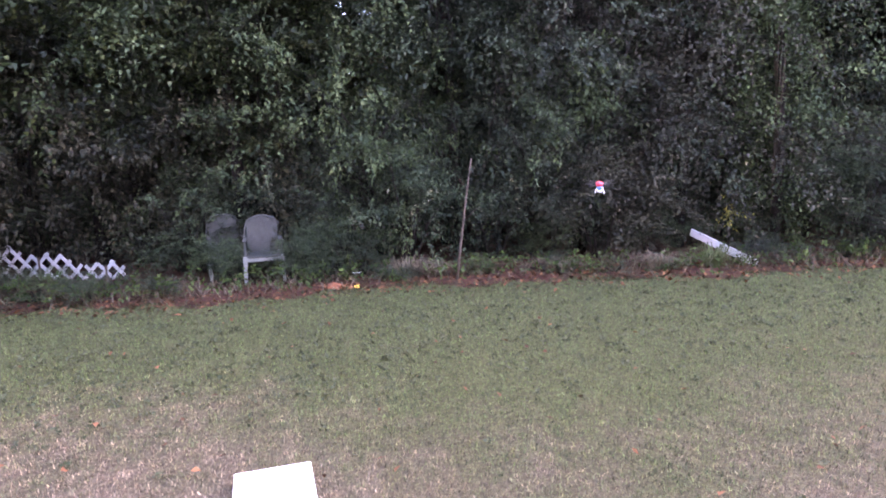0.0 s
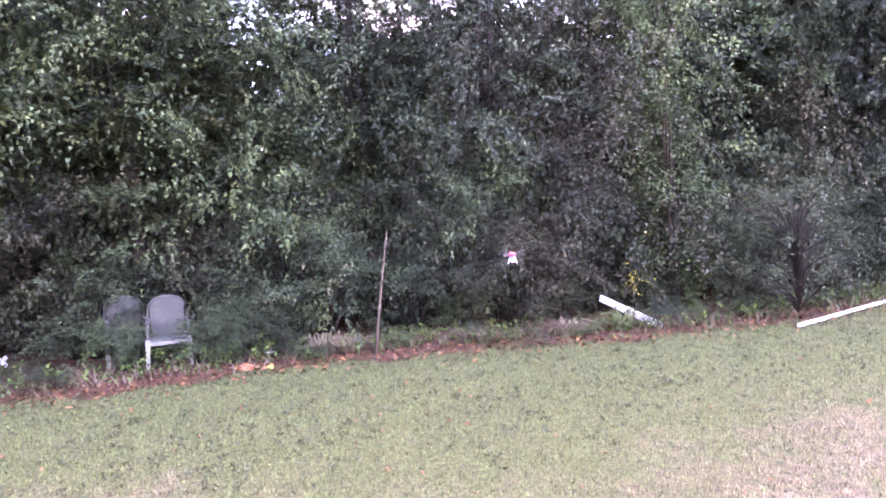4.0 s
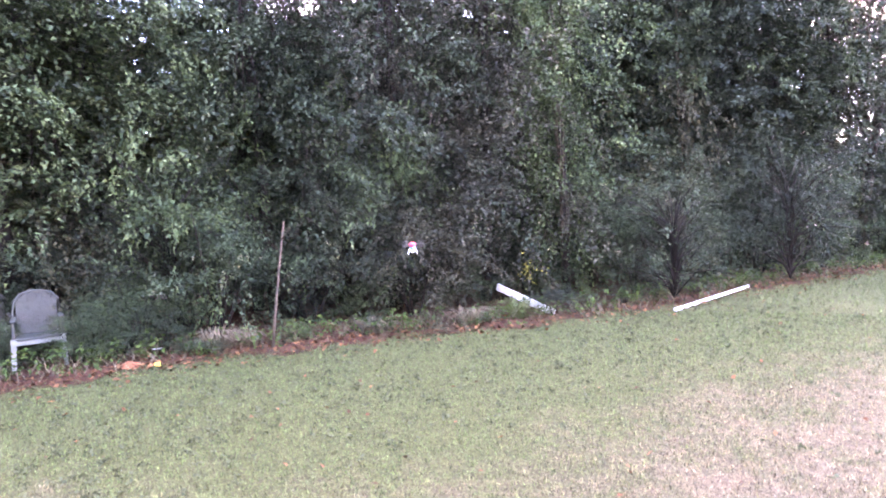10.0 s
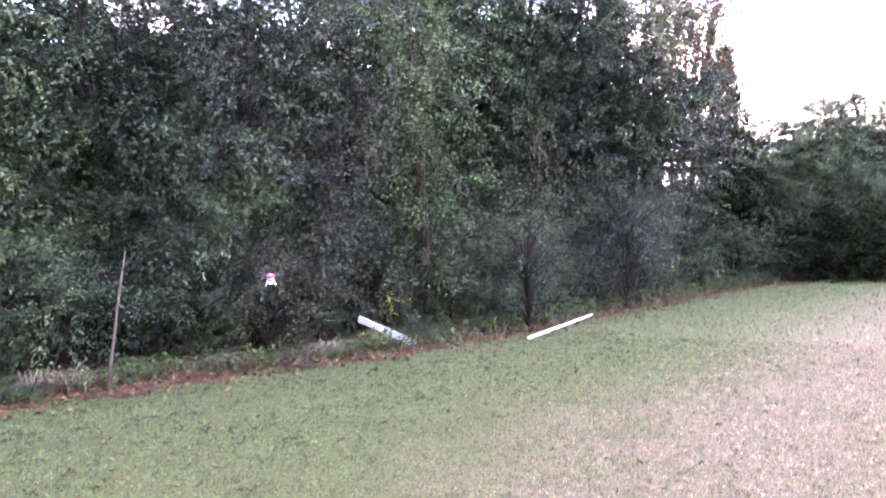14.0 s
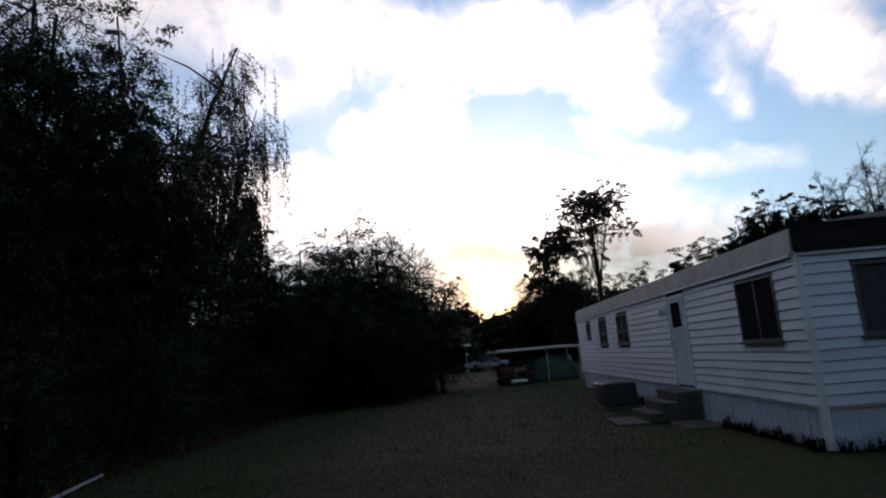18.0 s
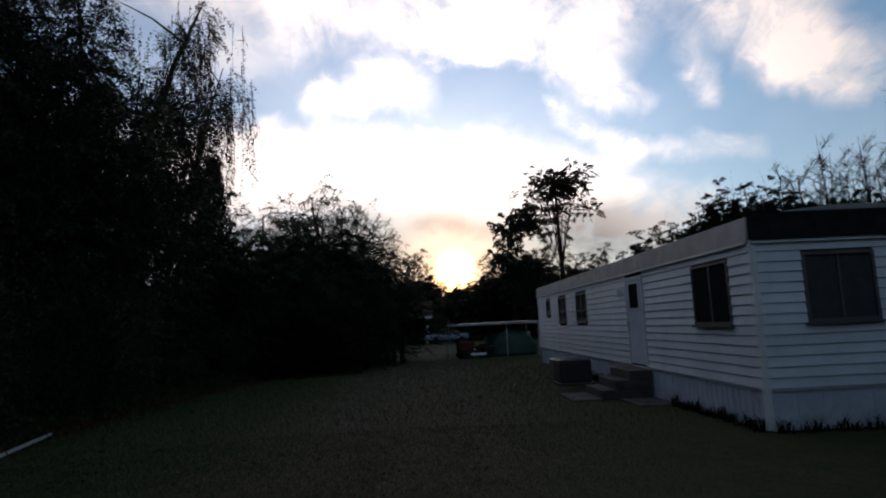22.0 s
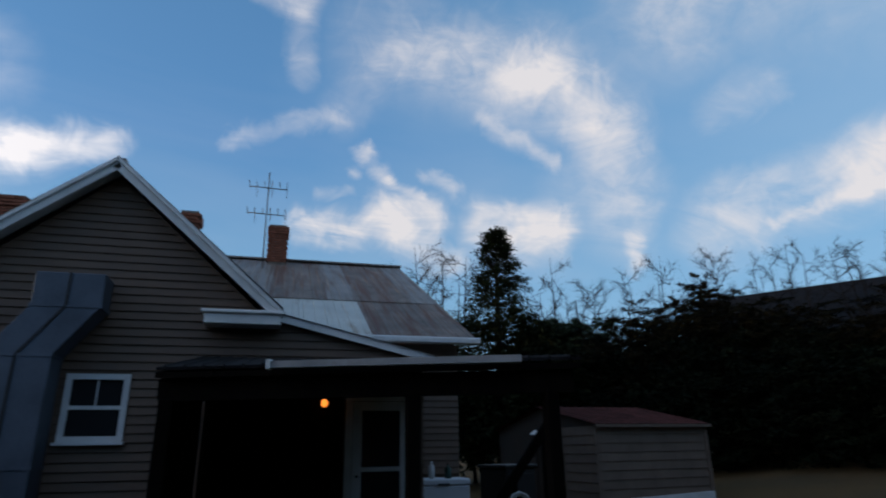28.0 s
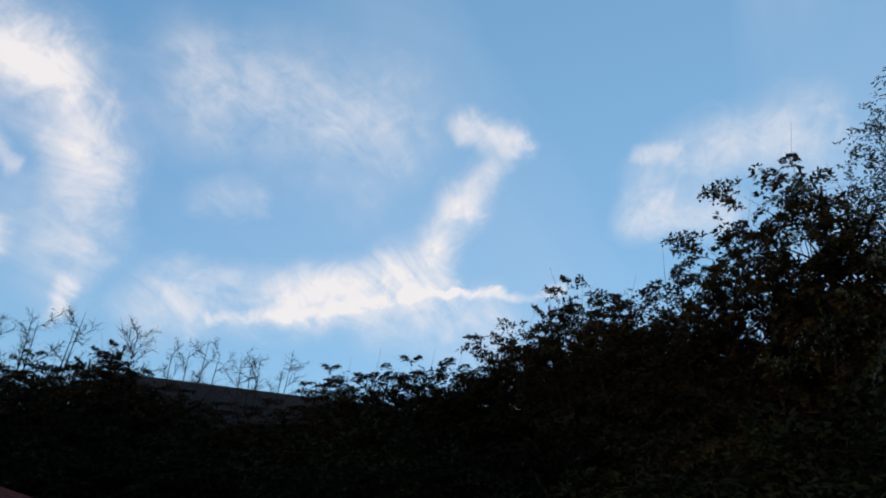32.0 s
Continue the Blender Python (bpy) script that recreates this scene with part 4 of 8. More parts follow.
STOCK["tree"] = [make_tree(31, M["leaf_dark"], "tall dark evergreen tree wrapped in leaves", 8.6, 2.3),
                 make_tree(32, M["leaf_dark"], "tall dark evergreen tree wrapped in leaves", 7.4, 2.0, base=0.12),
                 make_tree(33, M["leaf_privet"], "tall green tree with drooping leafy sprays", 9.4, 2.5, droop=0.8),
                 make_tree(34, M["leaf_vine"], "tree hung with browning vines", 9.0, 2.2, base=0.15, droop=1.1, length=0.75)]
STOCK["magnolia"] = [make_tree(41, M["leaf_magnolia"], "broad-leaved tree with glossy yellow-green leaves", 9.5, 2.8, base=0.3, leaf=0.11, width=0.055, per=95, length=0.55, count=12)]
STOCK["cedar"] = [make_cedar(51, "dark pointed cedar tree"), make_cedar(52, "dark pointed cedar tree", 9.0, 2.3)]
STOCK["bare"] = [make_winter(61, "tall slender bare tree with thin rising branches", w=2.6, first=0.4, limbs_n=30, rise=0.55, leaves=12),
                 make_winter(62, "tall bare tree with many forked branches", w=3.4, forks=5, limbs_n=45, first=0.26, rise=0.45, leaves=12),
                 make_winter(63, "bare tree with a few remaining brown leaves", w=3.2, forks=4, limbs_n=36, first=0.2, rise=0.7, leaves=120),
                 make_bare(64, "thin-leaved brown tree on the skyline", leaves=1500, spread=0.6, twig=1.3)]
STOCK["far"] = [make_tree(71, M["leaf_far"], "distant tree in thin autumn leaf", 11, 3.0, base=0.3, leaf=0.30, width=0.20, per=26, length=0.8, count=10, group="far trees", bark="bark"),
                make_tree(72, M["leaf_dark"], "distant dark green tree", 9, 3.2, base=0.1, leaf=0.36, width=0.26, per=6, length=0.8, count=10, group="far trees"),
                make_tree(73, M["leaf_far"], "distant tree in thin autumn leaf", 13, 2.6, base=0.5, leaf=0.27, width=0.18, per=26, length=0.8, count=10, group="far trees", blobs_n=9)]
STOCK["fine"] = [make_tree(81, M["leaf_far"], "tall tree with a clear trunk and a round crown", 13, 3.0, base=0.46, leaf=0.10, width=0.065, per=105, length=0.3, count=7, r0=0.15, blobs_n=20, ball=True, group="far trees"),
                 make_tree(82, M["leaf_dark"], "tall dark tree in full leaf", 11, 2.3, base=0.02, leaf=0.17, width=0.12, per=48, length=0.42, count=8, blobs_n=26, ball=True, group="far trees"),
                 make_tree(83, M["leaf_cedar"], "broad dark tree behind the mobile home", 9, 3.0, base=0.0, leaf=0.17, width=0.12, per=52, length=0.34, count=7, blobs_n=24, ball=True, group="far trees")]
# Hedge bushes whose shade comes from the near-black leaf colour.
STOCK["hedge"] = [make_shrub(15, M["leaf_cedar"], "dense evergreen bush in the far hedge, its shade in the leaf colour", h=3.0, w=1.6, leaf=0.13, width=0.065, per=80, length=0.6),
                  make_shrub(16, M["leaf_cedar"], "dense evergreen bush in the far hedge, its shade in the leaf colour", h=3.4, w=1.4, leaf=0.13, width=0.065, per=80, length=0.7, droop=0.8)]
STOCK["fine"].append(make_tree(84, M["leaf_hedge"], "hedgerow tree with browning leaves, its shade in the leaf colour", 9, 2.8, base=0.05, leaf=0.115, width=0.07, per=46, length=0.38, count=11, blobs_n=26, ball=True, group="far trees"))
STOCK["fine"].append(make_tree(85, M["leaf_dark"], "tall dark tree with small leaves at the wood's edge", 11, 2.3, base=0.02, leaf=0.085, width=0.05, per=80, length=0.42, count=12, blobs_n=26, ball=True))
USED = set()


def put(kind, i, x, y, height=None, wide=None, turn=None, label=""):
    """Set a plant from the stock at a place, at a height in metres."""
    src = STOCK[kind][i]
    top = max(v[2] for c in src.children for v in c.bound_box)
    k = height / top if height else 1.0
    kw = wide or (0.5 + 0.5 * k)
    m = Matrix.Translation((x, y, ground_z(x, y))) @ Matrix.Rotation(random.uniform(0, 6.28) if turn is None else turn, 4, "Z")
    if src.name not in USED:
        USED.add(src.name)
        ob = src
        ob.matrix_basis = m
    else:
        ob = copy_thing(src, m)
    ob.scale = (kw, kw, k)
    if label:
        tagged(ob, label=label)
    return ob


def ring(kind, i, az, d, h, wide=None, label=""):
    a = radians(az)
    return put(kind, i, math.sin(a) * d, math.cos(a) * d, h, wide, label=label)


def roof_of_wood(x, y):
    """Height of the trees of the wood by where they stand: tall along the yard, low at its far end."""
    az, d = math.degrees(math.atan2(-x, y)), math.hypot(x, y)
    el = np.interp(az, (2, 5, 8.5, 13.5, 18, 21, 23, 29, 31.5, 45, 90, 130), (7.5, 10.6, 12.4, 12.2, 13.5, 17.5, 19, 20, 32, 36, 39, 40))
    return 1.7 + d * math.tan(radians(el))


def plant_wood():
    rnd = random.Random(5)
    # front row of shrubs right at the lawn's edge, set back where chairs, lattice and board stand
    def setback(y):
        if -5.2 < y < 1.2:
            return 2.3 + 0.35 * smooth01(-1.5, -4.5, y)
        if 5.3 < y < 8.6:
            return 3.1
        return 1.15
    s = 0.6
    while s < 44:
        x, y, dx, dy = along(EDGE, s)
        nx, ny = dy, -dx                      # away from the lawn
        if nx * (-1) + ny * 0.2 < 0:
            nx, ny = -nx, -ny
        near = math.hypot(x, y) < 16
        k = setback(y) + rnd.uniform(-0.2, 0.75)
        h = rnd.uniform(1.5, 2.8)
        if rnd.random() < 0.13:
            put("vine", rnd.randrange(2), x + nx * k, y + ny * k, h + 0.5)
        else:
            put("privet", rnd.randrange(4), x + nx * k, y + ny * k, h)
        s += rnd.uniform(1.05, 2.1) if near else 1.8
    # low growth in front of the chairs and the lattice
    for x, y, h in ((-9.6, 0.75, 0.95), (-10.0, 0.2, 1.0), (-10.75, -1.7, 0.9), (-9.55, -2.5, 0.42), (-10.2, -3.9, 0.4), (-10.75, -0.75, 1.1), (-9.3, 4.2, 0.8), (-9.2, 6.1, 0.9), (-9.4, 7.2, 0.7), (-8.9, 8.2, 0.7)):
        put("privet", rnd.randrange(4), x, y, h, 0.42)
    # weeds and sprigs grown up round the chairs
    for x, y, h, w in ((-9.15, 0.28, 0.95, 0.34), (-9.05, 0.55, 0.8, 0.34), (-9.35, -0.72, 0.7, 0.2), (-9.6, 0.9, 1.3, 0.5), (-9.1, 1.1, 0.7, 0.4), (-8.95, 0.2, 0.75, 0.3), (-9.4, -0.88, 0.72, 0.2)):
        put("privet", rnd.randrange(2), x, y, h, w, label="young green privet sprigs grown up round the chairs")
    # sprigs that half hide the chairs
    for x, y, h, w in ((-9.55, -0.98, 0.85, 0.4), (-9.62, -0.62, 0.6, 0.3), (-9.2, 0.02, 0.6, 0.32), (-9.25, -0.72, 0.5, 0.26)):
        put("privet", rnd.randrange(2), x, y, h, w, label="thin green shrub growing up round the chairs")
    # low sprigs that fringe the lawn all along the wood
    s = 2.0
    while s < 41:
        x, y, dx, dy = along(EDGE, s)
        if not -1.6 < y < 0.6:
            put("privet", rnd.randrange(4), x - rnd.uniform(0.3, 0.8), y, rnd.uniform(0.22, 0.6), rnd.uniform(0.22, 0.36), label="low green sprigs fringing the lawn")
        s += rnd.uniform(0.6, 1.3)
    # second row, taller
    s = 0.3
    while s < 44:
        x, y, dx, dy = along(EDGE, s)
        nx, ny = dy, -dx
        if nx * (-1) + ny * 0.2 < 0:
            nx, ny = -nx, -ny
        far = smooth01(11, 24, y)
        h = rnd.uniform(3.4, 4.8) * (1 - 0.12 * far)
        put(("privet", "vine")[rnd.random() < 0.15], rnd.randrange(2), x + nx * (setback(y) + 1.5), y + ny * (setback(y) + 1.5), h, 1.25)
        s += 1.7
    # trees behind
    s = 0.5
    while s < 46:
        x, y, dx, dy = along(EDGE, s)
        nx, ny = dy, -dx
        if nx * (-1) + ny * 0.2 < 0:
            nx, ny = -nx, -ny
        back = rnd.uniform(2.6, 4.6)
        tx, ty = x + nx * back, y + ny * back
        h = roof_of_wood(tx, ty) * rnd.uniform(0.86, 1.02)
        put("tree", (0, 1, 2, 0, 2, 1, 2)[rnd.randrange(7)], tx, ty, h, 0.85 + 0.035 * h)
        s += 2.1
    # deeper ranks close the wood
    for deep, gap, lo in ((6.2, 2.2, 0.72), (9.5, 3.0, 0.8)):
        s = 0.4
        while s < 48:
            x, y, dx, dy = along(EDGE, s)
            nx, ny = dy, -dx
            if nx * (-1) + ny * 0.2 < 0:
                nx, ny = -nx, -ny
            tx, ty = x + nx * deep, y + ny * deep
            thin = float(np.interp(math.degrees(math.atan2(-tx, ty)), (28, 33, 60, 70), (0.55, 0.8, 0.75, 0.64)))
            put("far", (1, 1, 0)[rnd.randrange(3)], tx, ty, roof_of_wood(tx, ty) * thin * rnd.uniform(lo - 0.1, lo + 0.1), 0.95)
            s += gap
    for x, y, h in ((-12.0, -3.2, 10.0), (-12.2, 0.4, 8.6), (-14.0, -7.0, 11)):
        put("magnolia", 0, x, y, h, 1.1)
    # the brown, vine-hung middle of the wood
    for az, d, h in ((-63, 11.9, 8.2), (-54, 11.8, 7.8)):
        ring("tree", 3, az, d, h, 1.05)
    for kind, i, az, d, h in (("tree", 0, -70, 12.6, 9.6), ("tree", 1, -75, 12.4, 9.0), ("tree", 2, -79, 13.0, 9.0), ("fine", 4, -33.5, 16.0, 9.6), ("fine", 4, -37.5, 15.5, 12.0), ("fine", 4, -42, 16.5, 12.4), ("fine", 4, -29.5, 17.0, 11.5), ("fine", 4, -25.5, 17.5, 8.6)):
        ring(kind, i, az, d, h, 1.05)
    # feathery plumes that stand out of the shrubs
    for az, d, h, k in ((-82, 10.2, 3.5, 0), (-67, 10.3, 3.0, 1), (-61, 10.8, 3.3, 0), (-37, 11.6, 2.9, 1), (-28, 14.5, 3.6, 1)):
        ring("plume", k, az, d, h, 1.0)


plant_wood()


def plant_far():
    """az: degrees clockwise from +y."""
    rnd = random.Random(9)
    # the low line of trees where the sun goes down
    for k in range(20):
        az = -5.5 + 1.2 * k + rnd.uniform(-0.4, 0.4)
        d = 72 + rnd.uniform(-6, 10)
        ring("bare", (3, 3, 2)[k % 3], az, d, 1.7 + d * (0.078 if abs(az - 2.7) < 1.8 else 0.130) + rnd.uniform(-1.8, 0.9), 0.95)
    for k in range(13):
        az = -6 + 1.9 * k + rnd.uniform(-0.8, 0.8)
        if abs(az - 2.7) > 3.2:
            ring("fine", 1, az, 70 + rnd.uniform(-4, 8), rnd.uniform(6.4, 8.4), 1.0)
    for az in (-1.5, 0.0, 5.4, 6.6):
        ring("bare", 0, az, 68, 9.6 + rnd.uniform(-0.8, 0.8), 0.8)
    for az in range(-6, 20, 3):
        ring("far", 1, az, 66 + rnd.uniform(-3, 3), rnd.uniform(4.6, 5.6), 1.5)
    for az, d, h, k in ((-19.3, 24, 8.6, 0), (-17, 25, 6.9, 1), (-14.5, 26, 7.4, 2), (-12, 27, 8.0, 1), (-9.8, 27, 8.6, 2), (-7.6, 27.5, 8.3, 1), (-5.6, 28, 7.0, 1), (-4.0, 28.5, 5.6, 1), (-2.6, 28.5, 4.4, 1)):
        if k == 0:
            ring("cedar", 0, az, d, h, 0.75)
        else:
            ring("tree", k, az, d, h, 1.05)
            ring("fine", 3, az - 0.8, d + 2.0, h * 0.9, 1.1)
    for az, h in ((-6.2, 8.0), (-5.0, 7.4), (-3.8, 6.6)):
        ring("bare", 0, az, 29, h, 0.5)
    for az in range(-19, -5, 2):
        ring("hedge", rnd.randrange(2), az + rnd.uniform(-0.5, 0.5), 24.6 + rnd.uniform(-0.6, 0.6), rnd.uniform(2.2, 3.2), 0.85)
        ring("privet", 2, az + 1, 25.6, rnd.uniform(3.4, 4.6), 0.9)
    # the pair of taller trees beside the sun
    ring("fine", 1, 8.3, 56, 13.6, 1.15, "tall dark tree beside the setting sun")
    ring("fine", 0, 12.7, 52, 15.4, 1.35, "tall tree with a clear trunk and a round crown")
    ring("fine", 1, 10.3, 58, 8.6, 1.3)
    ring("fine", 2, 6.4, 62, 6.4, 1.0)
    # wood behind the mobile home
    for az, el in ((19.5, 5.6), (22.5, 8.0), (25, 9.8), (27.5, 10.9), (30, 10.6), (33, 10.8), (36, 12.0), (38.5, 11.5), (41, 10.5), (44.4, 10.8), (47, 10.5), (50, 13.0), (54, 13.5), (58, 12.0), (62, 11.5), (66, 11), (70, 11)):
        d = 40 + rnd.uniform(-4, 4)
        if 30 < az < 46:
            ring("bare", (2, 1)[rnd.randrange(2)], az, d, 1.7 + d * math.tan(radians(el + 1.5)), 0.75)
            ring("bare", 2, az + 1.5, d, 1.7 + d * math.tan(radians(el)), 0.75)
            ring("fine", 2, az, d, 1.7 + d * math.tan(radians(el - 2.5)), 1.0)
        else:
            ring("fine", 3 if az < 32 else 2, az, d, (1.7 + d * math.tan(radians(el))) * 1.1, 1.3)
            ring("fine", 2, az + 1.3, d + 3, 1.7 + d * math.tan(radians(el)), 1.35)
        ring("far", 1, az + 1.5, 37, 6.0, 1.3)
    ring("bare", 0, 41.4, 38, 15.0, 0.75)
    ring("bare", 1, 53.0, 36, 15.0, 1.4)
    ring("bare", 2, 49.5, 40, 13.0, 0.8)
    ring("bare", 1, 61, 38, 13.6, 0.9)
    ring("bare", 2, 57.5, 40, 12.6, 0.8)
    ring("bare", 2, 34, 44, 11.5, 0.9)
    ring("cedar", 0, 44.5, 34, 8.2, 1.0)
    # behind and beside the house
    ring("bare", 1, 105, 30, 11.7, 0.9)
    ring("bare", 2, 102, 34, 12.0, 0.9)
    ring("cedar", 1, 110.2, 27, 11.4, 1.5, "dark ragged cedar tree behind the house")
    ring("bare", 2, 116, 36, 11.4, 0.9)
    ring("bare", 0, 119, 38, 10.8, 0.9)
    for az, h in ((100.5, 3.6), (103, 4.2), (105.5, 4.6), (107.5, 4.2), (109, 5.0), (111.5, 4.8), (114, 5.2), (116.5, 5.6), (119, 5.4)):
        ring("fine", 2, az, 27 + rnd.uniform(-1, 3), h, 0.9, "dense dark bushy tree behind the shed")
    ring("fine", 2, 114, 36, 8.4, 1.1)
    ring("fine", 1, 117.5, 35, 8.8, 1.3)
    ring("far", 0, 114, 40, 8.8, 1.2)
    ring("far", 0, 118, 36, 8.0, 1.2)
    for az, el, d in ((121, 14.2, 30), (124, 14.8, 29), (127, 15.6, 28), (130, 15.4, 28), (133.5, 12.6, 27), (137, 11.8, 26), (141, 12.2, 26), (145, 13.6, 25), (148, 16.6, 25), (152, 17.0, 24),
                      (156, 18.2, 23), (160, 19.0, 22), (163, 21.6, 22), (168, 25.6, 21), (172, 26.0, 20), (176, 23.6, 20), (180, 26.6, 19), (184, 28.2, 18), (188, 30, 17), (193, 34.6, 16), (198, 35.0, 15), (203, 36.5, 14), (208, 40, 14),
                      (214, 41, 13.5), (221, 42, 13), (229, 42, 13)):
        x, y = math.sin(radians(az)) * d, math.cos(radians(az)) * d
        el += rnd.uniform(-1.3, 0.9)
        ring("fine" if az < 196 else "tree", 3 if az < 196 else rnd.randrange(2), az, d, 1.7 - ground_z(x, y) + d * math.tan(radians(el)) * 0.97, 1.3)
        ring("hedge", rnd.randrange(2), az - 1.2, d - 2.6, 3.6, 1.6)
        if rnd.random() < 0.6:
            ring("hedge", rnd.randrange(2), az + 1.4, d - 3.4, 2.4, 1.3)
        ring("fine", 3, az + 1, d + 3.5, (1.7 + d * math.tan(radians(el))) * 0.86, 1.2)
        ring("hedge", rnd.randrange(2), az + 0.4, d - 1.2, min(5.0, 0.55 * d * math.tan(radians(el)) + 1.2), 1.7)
    for az, el in ((130, 15.8), (135, 15.4), (141, 15.0), (124, 16.0)):
        ring("bare", rnd.randrange(3), az, 34, 1.0 + 34 * math.tan(radians(el)), 0.8)


plant_far()
for kinds in STOCK.values():
    for src in kinds:
        if src.name not in USED:
            for ob in list(src.children) + [src]:
                bpy.data.objects.remove(ob)


def make_far_woods():
    """The woods that close the horizon all round: one ragged band of foliage."""
    rng = np.random.default_rng(90)
    n = 22000
    a = np.where(rng.uniform(0, 1, n) < 0.3, rng.uniform(-0.42, 0.42, n), rng.uniform(0, 2 * math.pi, n))
    az = (np.degrees(a) + 180) % 360 - 180
    r = 84 + 16 * rng.uniform(0, 1, n)
    top = 6.8 + 1.6 * np.sin(a * 23) + 1.2 * np.sin(a * 57 + 1)
    top = np.where(np.abs(az) < 24, np.where(np.abs(az - 2.7) < 2.2, 5.6, 7.2) + 0.5 * np.sin(a * 140), top)
    z = top * rng.uniform(0, 1, n) ** 0.8
    p = np.stack([np.sin(a) * r, np.cos(a) * r, z], 1)
    d = unit(rng.normal(size=(n, 3)) + np.array([0, 0, 0.4]))
    ob = new("far_woods", quads_mesh("far_woods", sprays(rng, p, d, 1.6, 4, 1.1, 0.8, 0.3), M["leaf_far"]))
    tagged(ob, "dark band of distant woods round the yard", "woods", kind="stuff")


make_far_woods()


def make_vine_trunk(x, y, h, r, label, lean=(0, 0), leaf="leaf_vine", curtain=0):
    """A trunk wound and hung with leafy vines."""
    rng = np.random.default_rng(int(abs(x * 31 + y * 7)))
    t = thing("vine_clad_tree", pose(x, y, ground_z(x, y)), label, "tree", "trees of the wood")
    pts = [(lean[0] * k ** 1.5 + 0.12 * math.sin(k * 5), lean[1] * k ** 1.5 + 0.1 * math.cos(k * 4), h * k - 0.1) for k in (0, 0.2, 0.4, 0.6, 0.8, 1.0)]
    tb = Tubes().add(pts, [r * 1.2, r, r * 0.9, r * 0.75, r * 0.55, r * 0.2], 9)
    org, dr = [], []
    for i in range(9):
        k = rng.uniform(0.45, 0.98)
        b = Vector((lean[0] * k ** 1.5, lean[1] * k ** 1.5, h * k))
        e = b + Vector((rng.normal() * 1.1 + lean[0] * 0.12, rng.normal() * 1.1 + lean[1] * 0.12, rng.uniform(0.1, 1.1)))
        tb.add([b, b.lerp(e, 0.5) + Vector((0, 0, 0.15)), e], [r * 0.35, r * 0.22, 0.012], 5)
        for q in np.linspace(0.3, 1, 9):
            org.append(b.lerp(e, q)); dr.append((rng.normal() * 0.4, rng.normal() * 0.4, -0.6))
    part("trunk", tb.mesh("trunk", M["bark"]), None, t)
    vt = Tubes()
    for i in range(6):
        a0 = rng.uniform(0, 6.28)
        vt.add([(p[0] + (r + 0.03) * math.cos(a0 + j * 1.3), p[1] + (r + 0.03) * math.sin(a0 + j * 1.3), p[2]) for j, p in enumerate(pts[:5])], [0.014] * 5, 4)
    part("vine", vt.mesh("vine", M["vine"]), None, t)
    for k in np.linspace(0.03, 0.98, 240):
        b = Vector((lean[0] * k ** 1.5, lean[1] * k ** 1.5, h * k))
        a0 = rng.uniform(0, 6.28)
        org.append(b + Vector((math.cos(a0), math.sin(a0), 0)) * r); dr.append((math.cos(a0), math.sin(a0), rng.uniform(-0.6, 0.3)))
    v = fans(rng, np.array([tuple(o) for o in org]), unit(np.array(dr)), 0.66, 0.08, 0.045, 1.3, 4, 6)
    if curtain:
        # long strands let down from the leaning trunk and its boughs
        ct = Tubes()
        for _ in range(curtain):
            k = rng.uniform(0.42, 0.97)
            p = Vector((lean[0] * k ** 1.5 + rng.normal() * 0.55 + 0.2, lean[1] * k ** 1.5 + rng.normal() * 0.55 + 0.1, h * k))
            drop = rng.uniform(1.2, 4.6) * k
            sway = Vector((rng.normal() * 0.14, rng.normal() * 0.14, 0))
            q = p + sway - Vector((0, 0, drop * 0.5))
            e = p + sway * 0.4 - Vector((0, 0, drop))
            ct.add([p, q, e], [0.010, 0.008, 0.004], 4)
            m = int(5 + drop * 3)
            o = np.array([tuple(p.lerp(q, f * 2) if f < 0.5 else q.lerp(e, f * 2 - 1)) for f in rng.uniform(0, 1, m)])
            v = np.concatenate([v, sprays(rng, o, unit(rng.normal(scale=0.5, size=(m, 3)) + np.array([0, 0, -1.0])), 0.34, 7, 0.075, 0.045, 0.3)])
        part("vine", ct.mesh("vine", M["vine"]), None, t, "hanging vine strands")
    part("crown", quads_mesh("crown", v, M[leaf]), None, t)


make_vine_trunk(-8.95, 8.4, 8.5, 0.075, "slender trunk wrapped in climbing vines at the lawn's edge", leaf="leaf_privet")
make_vine_trunk(-9.2, 16.5, 13.0, 0.13, "tall leaning tree hung with long vines", (2.2, 3.0), curtain=150)
make_vine_trunk(-8.2, 18.8, 11.5, 0.09, "tall leaning tree hung with long vines", (1.2, 2.6), curtain=90)
make_vine_trunk(-8.8, 12.0, 10.0, 0.09, "tall trunk hung with vines among the trees", leaf="leaf_dark")

